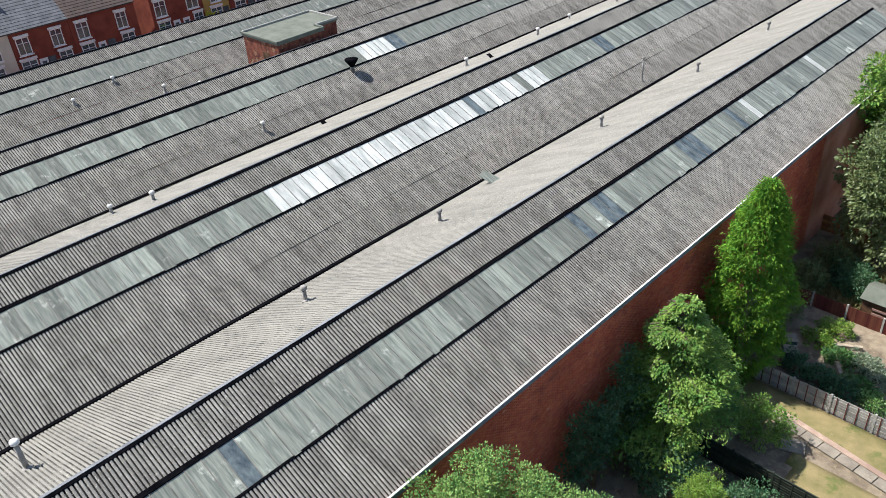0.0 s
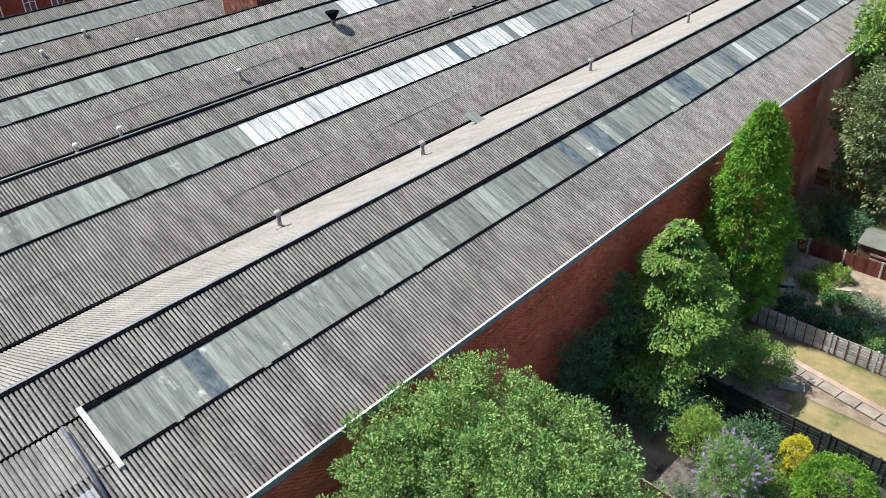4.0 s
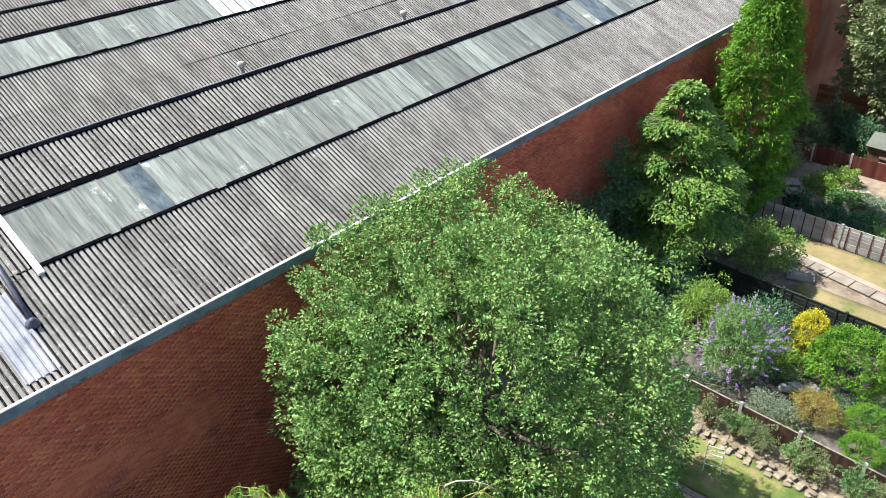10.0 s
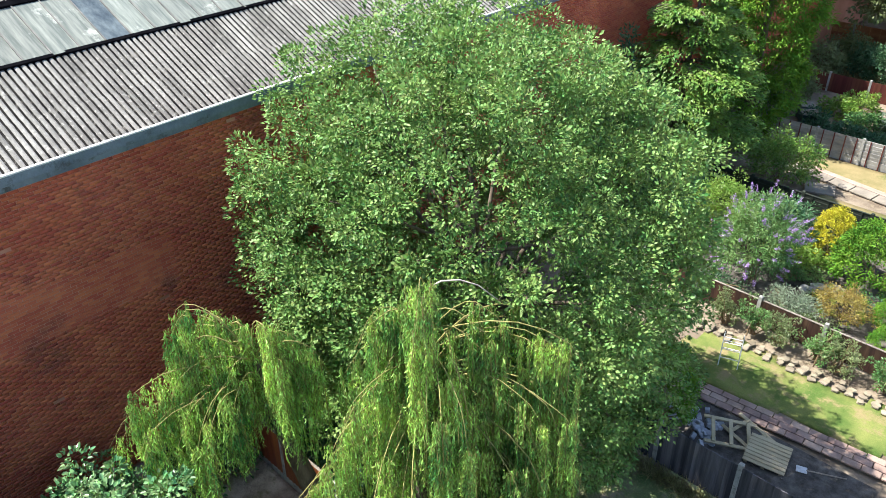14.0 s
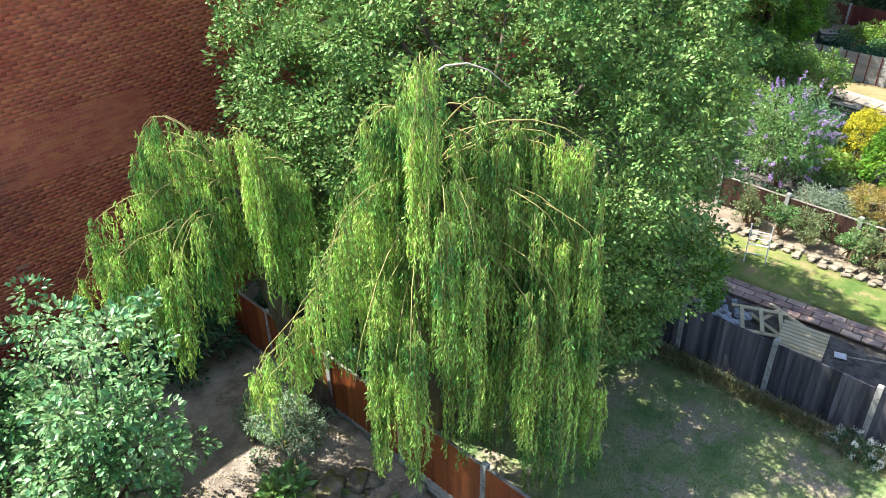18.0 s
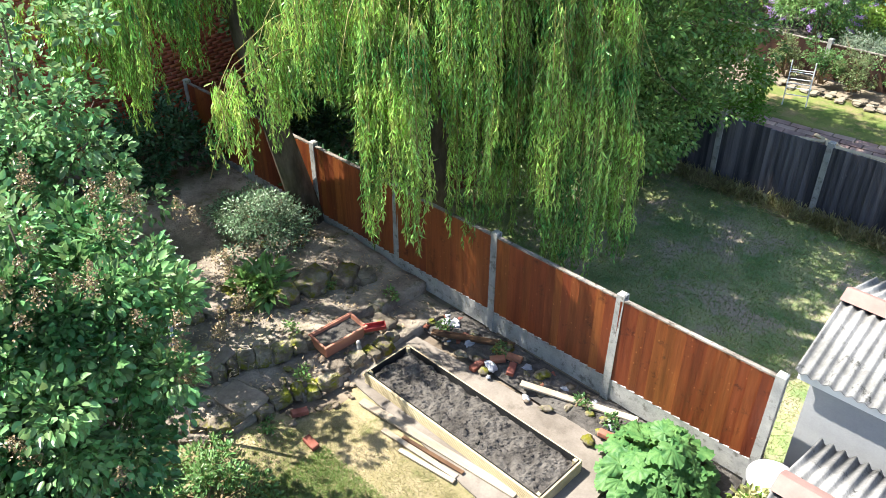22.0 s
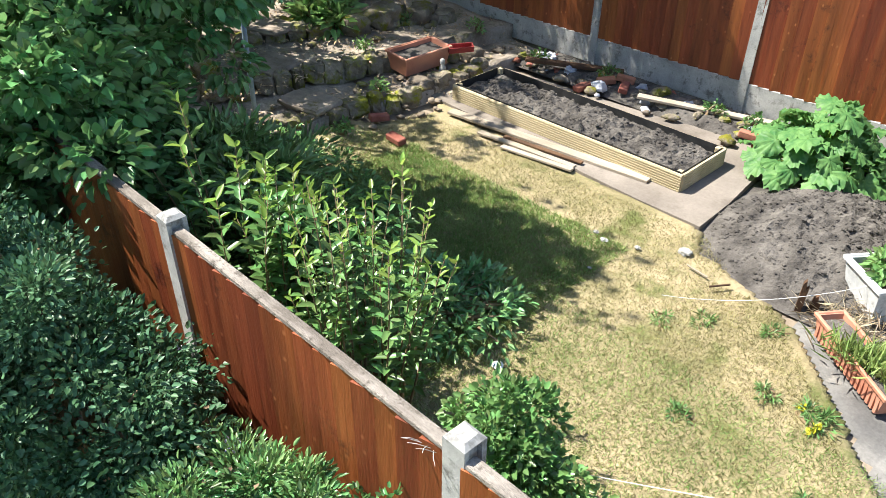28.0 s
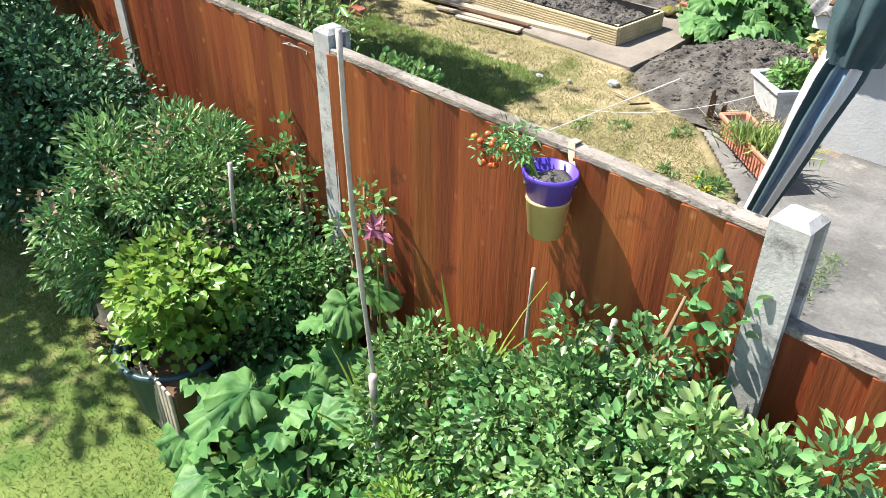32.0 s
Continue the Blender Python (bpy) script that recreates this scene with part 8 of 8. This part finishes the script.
# seventh garden: vegetable beds, compost bins
for i, (x, y, ma, h) in enumerate(((-10.2, 38.6, L_LIME, 0.5), (-8.7, 37.9, L_RHUB, 0.4), (-7.6, 38.3, L_GREYLEAF, 0.4), (-6.6, 37.4, L_GREYLEAF, 0.35), (-8.8, 35.6, L_DARK, 0.6), (-7.6, 35.4, L_DARK, 0.5), (-10.0, 35.6, L_DARK, 0.7), (-6.2, 35.5, L_SHRUB, 0.45), (-7.2, 36.4, L_RHUB, 0.3), (-9.8, 40.2, L_LIME, 0.45))):
    shrub("vegetable_patch", "leafy vegetables in a garden bed", (x, y, -0.3), (x, y, -0.3 + h * 0.6), (0.85, 0.6, h), 50, 0.18, 50, 0.13, 0.08, ma, 180 + i, "vegetables", stems=4, group="vegetable beds")
for x, y, tn, ln in ((-8.9, 39.2, 30, 1.6), (-8.2, 36.8, -55, 1.9), (-6.9, 36.9, 20, 1.6)):
    s = Shape()
    s.box(0, 0, 0.1, ln, 0.2, 0.22, c=0.01)
    tagged(part("bed_edging", s, OLD_WOOD, None, m=at(x, y, -0.32, tn)), "grey timber edging of a vegetable bed", "edging", "bed edgings")
for x, y in ((-11.2, 37.2), (-10.75, 36.3)):
    t = thing("compost_bin", "dark slatted compost bin with a pale lid", "bin", at(x, y, -0.3, 35), "compost bins")
    s = Shape()
    s.box(0, 0, 0.35, 0.65, 0.65, 0.7, c=0.02)
    part("body", s, GREEN_TUB, t)
    s = Shape()
    s.box(0, 0, 0.72, 0.72, 0.72, 0.04, c=0.01)
    part("lid", s, PAVING, t)
t = thing("garden_shed", "dark timber shed with a grey felt roof", "shed", at(-8.3, 43.2, -0.4))
s = Shape()
s.box(0, 0, 0.75, 2.4, 1.9, 1.5)
part("wall", s, DARK_WOOD, t)
for sg in (-1, 1):
    s = Shape()
    s.box(0, 0, 0, 2.7, 1.2, 0.05, c=0.01)
    part("roof_panel", s, FELT, t, "", pose(0, sg * 0.52, 1.68, -sg * 20, 0, 0))
for i in range(3):
    s = Shape()
    s.box(0, -0.98, 0.4 + i * 0.3, 1.2, 0.04, 0.12)
    part("bench_slat", s, RUST_RED, t)
g = np.random.default_rng(16)
k = 16000
P = np.stack([g.uniform(-13.5, -4.5, k), g.uniform(42.2, 50.2, k), np.full(k, -0.42)], 1)
tagged(part("rough_grass", leaf_mesh("rough_grass", P, np.stack([g.normal(0, 0.7, k), g.normal(0, 0.7, k), np.ones(k)], 1), 0.5, 0.06, L_GRASS, 8, flat_up=0.1), L_GRASS, None, m=GM.copy()), "long dry grass along the panel fence", "grass", kind="stuff")
for i, (x, y) in enumerate(((-12.6, 46.0), (-11.2, 45.0), (-13.0, 43.2), (-10.5, 44.2), (-12.9, 39.8), (-13.0, 36.5))):
    shrub("overgrown_shrub", "overgrown dark shrub by the factory wall", (x, y, -0.4), (x, y, 0.4), (1.1, 1.1, 1.0), 90, 0.28, 70, 0.13, 0.07, L_DARK if i % 2 else L_OAK, 200 + i, group="overgrown shrubs")
fence_side = thing("side_fence", "maroon fence running between two gardens", "fence", at(-13.6, 42.4, -0.4, 86))
for i in range(4):
    s = Shape()
    s.box(0, 0, 0.6, 0.11, 0.11, 1.25, c=0.01)
    part("post", s, CONCRETE, fence_side, "", pose(i * 1.9, 0, 0))
    if i < 3:
        s = Shape()
        s.box(0.95, 0, 0.55, 1.8, 0.04, 1.05, c=0.01)
        part("panel", s, FENCE_MAROON, fence_side, "", pose(i * 1.9, 0, 0))

# undergrowth between willow and wall
for i, (x, y, rx, ry, h, ma) in enumerate(((-12.4, 6.2, 1.0, 1.2, 0.9, L_DARK), (-12.6, 3.4, 1.0, 1.4, 1.0, L_LILAC), (-12.3, 0.4, 1.2, 1.5, 1.6, L_LILAC), (-11.2, 8.6, 1.2, 0.9, 0.7, L_DARK), (-9.5, 8.0, 0.9, 0.5, 0.5, L_DARK), (-12.8, 9.8, 0.9, 1.4, 1.2, L_TREE), (-10.6, 2.2, 1.2, 1.2, 1.9, L_LILAC), (-9.6, 0.6, 1.3, 1.1, 1.7, L_LILAC), (-8.2, 1.1, 1.2, 1.0, 1.5, L_LILAC))):
    shrub("undergrowth_bush", "leafy bush in the shade below the factory wall", (x, y, 0.1), (x, y, 0.1 + h * 0.6), (rx, ry, h), 90, 0.26, 48, 0.1, 0.06, ma, 220 + i, group="wall bushes")

# ---- roof fittings ----
def roof_at(x):
    return roof_z(-14.0 - x)


def vent(x, y, h, r=0.1, head=0.17, material=None, label="short cement roof vent with a round cowl"):
    """A pipe with a flange and a cowl, upright on the roof."""
    t = thing("roof_vent", label, "vent", pose(x, y, roof_at(x), 0, 0, 0), "roof vents")
    s = Shape()
    s.smooth = True
    s.tube([(0, 0, -0.15), (0, 0, h * 0.5), (0, 0, h)], [r, r * 0.95, r * 0.92], 12)
    part("pipe", s, VENT, t)
    s = Shape()
    s.smooth = True
    s.lathe([(r * 2.1, -0.03), (r * 2.0, 0.03), (r * 1.2, 0.07), (r * 1.05, 0.1)], 14)
    part("flange", s, VENT, t, "", Matrix.Rotation(ROOF_UP if roof_z(-14.0 - x + 0.1) > roof_z(-14.0 - x) else -ROOF_UP, 4, "Y"))
    s = Shape()
    s.smooth = True
    s.lathe([(r * 0.9, h - 0.02), (head, h + 0.02), (head * 1.05, h + 0.1), (head * 0.8, h + 0.17), (head * 0.25, h + 0.2)], 14)
    part("cowl", s, material or VENT_WHITE, t, "pale round cowl")
    return t


for x, y, h in ((-23.7, 4.2, 1.2), (-24.2, 16.7, 0.62), (-24.2, 25.3, 0.6), (-24.2, 39.6, 0.62), (-23.9, 50.8, 0.6), (-23.9, 61.7, 0.6)):
    vent(x, y, h, 0.1, 0.16, None if y < 10 else VENT)
for x, y, h in ((-55.9, 27.3, 0.5), (-52.3, 28.5, 0.3), (-42.6, 27.3, 0.5), (-40.1, 15.2, 0.4), (-37.3, 16.6, 0.45), (-37.2, 41.6, 0.5), (-37.1, 49.8, 0.5), (-39.6, 57.4, 0.3), (-36.9, 60.5, 0.5), (-58.4, 24.6, 0.3), (-57.6, 21.0, 0.25)):
    vent(x, y, h, 0.09, 0.15)
vent(-27.7, 50.0, 1.6, 0.06, 0.12, VENT, "tall thin roof vent pipe")

# dark conical cowl on the third skylight
t = thing("roof_cowl", "dark conical ventilator cowl tipped over the skylight", "vent", pose(-44.4, 36.8, roof_at(-44.4), 0, 0, 0))
s = Shape()
s.smooth = True
s.tube([(0, 0, -0.1), (0, 0, 0.5)], 0.16, 12)
part("pipe", s, LEAD, t)
s = Shape()
s.smooth = True
s.lathe([(0.12, 0.35), (0.5, 0.9), (0.52, 0.95), (0.2, 1.0)], 18)
part("cowl", s, NEAR_BLACK, t)

# loose pane lying on the sheets
t = thing("scrap_glazing", "loose grey-green glass pane propped on the roof sheets", "pane", pose(-25.9, 31.2, roof_at(-25.9) + 0.28, 8, 22, 18))
s = Shape()
s.box(0, 0, 0, 1.3, 0.7, 0.012)
part("glass", s, GLASS, t)
s = Shape()
s.box(0.75, -0.1, -0.12, 0.35, 0.5, 0.02)
part("broken_corner", s, GLASS_DARK, t)
for i, (x, y, ln) in enumerate(((-39.3, 29.9, 0.7), (-36.2, 43.2, 0.7))):
    s = Shape()
    s.box(0, 0, 0, ln, 0.35, 0.02)
    tagged(part("roof_hatch", s, NEAR_BLACK, None, m=pose(x, y, roof_at(x) + 0.07, 0, 25, 0)), "small dark patch sheet on the roof", "patch", "roof patches")

# newer white sheets let into the near slope, and the leaning flue beside them
patch = thing("patch_sheet", "whitish newer corrugated sheets patching the roof", "roof patch", FM @ slope_frame(0.35, 4.75, True, 0.05))
me = corrugated(0.76, 2.35).mesh("sheet", PATCH)
part("sheet", me, None, patch)
t = thing("flue_pipe", "dark metal flue lying up the roof slope", "pipe", FM @ slope_frame(1.5, 4.82, True, 0.12))
s = Shape()
s.smooth = True
s.tube([(0, 0, 0), (1.3, -0.08, 0.05), (3.0, -0.15, 0.06)], 0.055, 10)
part("pipe", s, FLUE, t)
s = Shape()
s.smooth = True
s.lathe([(0.16, -0.08), (0.15, -0.04), (0.07, 0.06), (0.06, 0.1)], 14)
part("boot", s, FLUE, t, "dark blue lead boot")

# ---- brick plant room on the roof ----
room = thing("roof_plant_room", "small red brick plant room with a flat felt roof", "plant room", pose(-51.0, 36.4, 7.0))
wallo = [(-2.3, -2.9), (2.3, -2.9), (2.3, 1.4), (1.2, 1.4), (1.2, 3.6), (-2.3, 3.6)]
s = Shape()
s.prism(wallo, -0.3, 3.75)
part("wall", s, TOWER_BRICK, room, "mottled red and buff brickwork")
s = Shape()
s.prism([(x * 1.03, y * 1.03) for x, y in wallo], 3.75, 3.93)
part("flat_roof", s, FELT, room, "grey-green felt roof")
for i in range(6):
    a, b = Vector((*wallo[i], 0)) * 1.03, Vector((*wallo[(i + 1) % 6], 0)) * 1.03
    d = b - a
    s = Shape()
    s.box(0, 0, 0, d.length + 0.12, 0.12, 0.16, c=0.02)
    part("parapet_edge", s, CONCRETE if i in (3, 4, 5) else FELT, room, "", pose(*((a + b) / 2).xy, 4.0, 0, 0, math.degrees(math.atan2(d.y, d.x))))
for x, y, w, turn in ((0.5, -2.91, 0.85, 0), (2.31, -0.5, 0.6, 90), (2.31, 0.6, 0.5, 90)):
    s = Shape()
    s.box(0, 0, 2.35, w, 0.03, 1.1, c=0.006)
    part("louvre_door" if w > 0.7 else "window", s, DARK_WOOD if w > 0.7 else PANE, room, "dark opening", pose(x, y, 0, 0, 0, turn))

# ---- terraced houses over the road ----
def house(y0, y1, wall, roof, openings, label, chimney=True, base=0.9):
    """One house of the terrace, its front looking east. openings: (kind, y from the house's south end, width)."""
    h = thing("terraced_house", label, "house", pose(-89.0, y0, 0), "terraced houses")
    w, eave, deep, ridge = y1 - y0, 6.5, 8.0, 9.3
    s = Shape()
    pr = [(0, -0.3), (0, eave), (-deep / 2, ridge - 0.15), (-deep, eave), (-deep, -0.3)]
    s.add([(x, 0.02, z) for x, z in pr] + [(x, w - 0.02, z) for x, z in pr], [(0, 1, 2, 3, 4), (9, 8, 7, 6, 5)] + [(i, 5 + i, 5 + (i + 1) % 5, (i + 1) % 5) for i in range(5)])
    part("wall", s, wall, h)
    for sx in (1, -1):
        s = Shape()
        a, b = (0.25 if sx > 0 else -deep - 0.25, eave - 0.12), (-deep / 2, ridge)
        k = 12
        for i in range(k):
            f0, f1 = i / k, (i + 1) / k
            x0, z0, x1, z1 = a[0] + (b[0] - a[0]) * f0, a[1] + (b[1] - a[1]) * f0, a[0] + (b[0] - a[0]) * f1, a[1] + (b[1] - a[1]) * f1
            s.add([(x0, 0, z0 + 0.03), (x0, w, z0 + 0.03), (x1, w, z1 + 0.0), (x1, 0, z1 + 0.0), (x0, 0, z0 - 0.05), (x0, w, z0 - 0.05)], [(0, 1, 2, 3) if sx > 0 else (3, 2, 1, 0), (4, 5, 1, 0)])
        part("roof", s, roof, h)
    s = Shape()
    s.box(0.2, w / 2, eave - 0.1, 0.12, w, 0.1, c=0.02)
    part("gutter", s, BLACK, h)
    if chimney:
        s = Shape()
        s.box(-deep / 2, 0.3, ridge + 0.3, 0.9, 0.6, 1.6, c=0.02)
        c = part("chimney", s, HOUSE_BRICK, h)
        for i in range(2):
            s = Shape()
            s.smooth = True
            s.lathe([(0.13, 0), (0.1, 0.4), (0.12, 0.45)], 10)
            part("chimney_pot", s, TERRACOTTA, c, "", pose(-deep / 2 - 0.2 + 0.4 * i, 0.3, ridge + 1.1))
    for kind, y, ow in openings:
        z0, oh = {"up": (base + 3.0, 1.75), "win": (base + 0.75, 1.55), "door": (base + 0.05, 2.1), "dark": (base + 0.05, 2.1)}[kind]
        if kind in ("door", "dark"):
            s = Shape()
            s.box(0.03, y, z0 + oh / 2, 0.06, ow, oh, c=0.01)
            d = part("door", s, WHITE if kind == "door" else PANE, h, "white panelled door" if kind == "door" else "dark open doorway")
            s = Shape()
            s.box(0.08, y, z0 + oh * 0.72, 0.02, ow * 0.5, oh * 0.28)
            part("glazing", s, PANE, d)
        else:
            s = Shape()
            s.box(0.0, y, z0 + oh / 2, 0.05, ow - 0.1, oh - 0.1)
            wd = part("window", s, PANE, h, "white-framed window")
            for by, bz, sy, sz in ((y - ow / 2, z0 + oh / 2, 0.1, oh), (y + ow / 2, z0 + oh / 2, 0.1, oh), (y, z0 + oh / 2, 0.08, oh), (y, z0, ow + 0.1, 0.1), (y, z0 + oh, ow + 0.1, 0.1), (y, z0 + oh * 0.68, ow, 0.06)):
                s = Shape()
                s.box(0.04, by, bz, 0.07, sy, sz, c=0.006)
                part("frame_bar", s, WHITE, wd)
            s = Shape()
            s.box(0.06, y, z0 + oh + 0.2, 0.1, ow + 0.3, 0.26, c=0.01)
            part("lintel", s, WHITE, h, "white-painted lintel")
            s = Shape()
            s.box(0.08, y, z0 - 0.1, 0.16, ow + 0.25, 0.1, c=0.01)
            part("sill", s, WHITE, h)
    return h


house(21.4, 27.2, HOUSE_CREAM, SLATE, (("up", 1.2, 1.1), ("up", 4.0, 1.1), ("win", 3.6, 1.5), ("door", 1.4, 0.9)), "cream-rendered terraced house with a slate roof")
house(27.2, 33.6, HOUSE_BRICK, SLATE, (("up", 1.2, 1.3), ("up", 4.8, 1.2), ("win", 1.2, 1.6), ("door", 2.7, 0.9), ("dark", 3.6, 0.8), ("win", 5.2, 1.4)), "red brick terraced house with a blue-grey slate roof")
house(33.6, 41.4, HOUSE_BRICK, TILE_ROOF, (("up", 1.3, 1.3), ("up", 5.9, 1.2), ("win", 1.4, 1.5), ("door", 3.0, 0.9), ("dark", 4.1, 0.9), ("win", 6.2, 1.5)), "red brick terraced house with a brown tiled roof")
house(43.2, 50.0, HOUSE_BRICK, TILE_ROOF, (("up", 1.2, 1.4), ("up", 5.4, 1.5), ("win", 1.3, 1.5), ("door", 2.9, 0.9), ("door", 4.2, 0.9), ("win", 5.9, 1.2)), "red brick terraced house with paired white doors")
house(50.0, 53.6, HOUSE_OCHRE, TILE_ROOF, (("up", 1.8, 1.4), ("win", 1.7, 1.5), ("dark", 3.0, 0.8)), "ochre-painted terraced house with white windows")
house(53.6, 60.5, HOUSE_BRICK, SLATE, (("up", 1.4, 1.4), ("up", 5.2, 1.4), ("win", 1.6, 1.5), ("dark", 3.2, 0.9), ("door", 4.2, 0.9), ("win", 5.8, 1.4)), "red brick terraced house with a slate roof and dark doorway")
house(60.5, 68.0, HOUSE_CREAM, SLATE, (("up", 1.4, 1.4), ("up", 5.2, 1.4), ("win", 1.6, 1.5), ("door", 4.2, 0.9)), "pale rendered terraced house with a slate roof")
s = Shape()
s.box(-83.0, 42, 0.35, 5.0, 120, 0.8)
tagged(part("road", s, ASPHALT), "worn grey asphalt street before the terraces", "road", kind="structure")
for y0, y1 in ((21.4, 41.4), (43.2, 68.0)):
    s = Shape()
    s.box(-87.2, (y0 + y1) / 2, 0.85, 0.22, y1 - y0, 1.0, c=0.02)
    tagged(part("front_garden_wall", s, HOUSE_BRICK), "low red brick wall before the terraces", "garden wall", "front garden walls")
for i, (y, hh, mat) in enumerate(((44.0, 1.9, L_LIME), (50.2, 2.2, L_YELLOW), (34.0, 1.3, L_DARK), (27.6, 1.2, L_OAK))):
    g = np.random.default_rng(300 + i)
    t = thing("front_garden_shrub", "bushy shrub in a front garden over the road", "shrub", pose(-88.1, y, 0.75), "front garden shrubs")
    P, d = clump_points(crown_centres(22, (0, 0, hh * 0.6), (0.5, 0.9, hh * 0.55), 40 + i), np.full(22, 0.35), 30, i)
    part("foliage", leaf_mesh("foliage", P, d, 0.22, 0.13, mat, i), mat, t)

# ---- bricks of the east wall ----
FACE = 0.29
BL, BH, COURSE, STEP = 0.218, 0.063, 0.0745, 0.229
brick_shape = Shape()
brick_shape.box(0, 0, 0, 0.05, BL, BH, c=0.004)
header_shape = Shape()
header_shape.box(0, 0, 0, 0.05, 0.105, BH, c=0.004)
brick_meshes = (brick_shape.mesh("brick", BRICK), header_shape.mesh("brick", BRICK))
wall_bricks = []
br = np.random.default_rng(17)
for c in range(103):
    z = 0.05 + c * COURSE
    y = 0.5 + (c % 2) * STEP / 2
    while y < 48.0:
        wall_bricks.append((y, z, c))
        y += STEP
near_bricks = [b for b in wall_bricks if 3.2 <= b[0] < 7.6 and 4.3 <= b[1] < 5.52]
near_set = set((b[0], b[2]) for b in near_bricks)
for y, z, c in near_bricks:
    part("brick", brick_meshes[0], None, factory, "", pose(FACE - 0.028 + br.normal(0, 0.0022), y, z, 0, 0, br.normal(0, 0.5)))
rest = np.array([(y, z) for y, z, c in wall_bricks if (y, c) not in near_set])
n = len(rest)
base = np.array([(x, yy, zz) for x in (-0.025, 0.025) for yy in (-BL / 2, BL / 2) for zz in (-BH / 2, BH / 2)])
ctr = np.stack([FACE - 0.028 + br.normal(0, 0.0025, n), rest[:, 0], rest[:, 1]], 1)
V = (ctr[:, None, :] + base[None]).reshape(-1, 3)
q = np.array([(4, 6, 7, 5), (0, 4, 5, 1), (2, 3, 7, 6), (0, 2, 6, 4), (1, 5, 7, 3)])
Q = (np.arange(n)[:, None, None] * 8 + q[None]).reshape(-1, 4)
tagged(part("brickwork", raw_mesh("brickwork", V, Q, BRICK_I), None, factory, "dark red stretcher-bond brickwork"), kind="stuff")
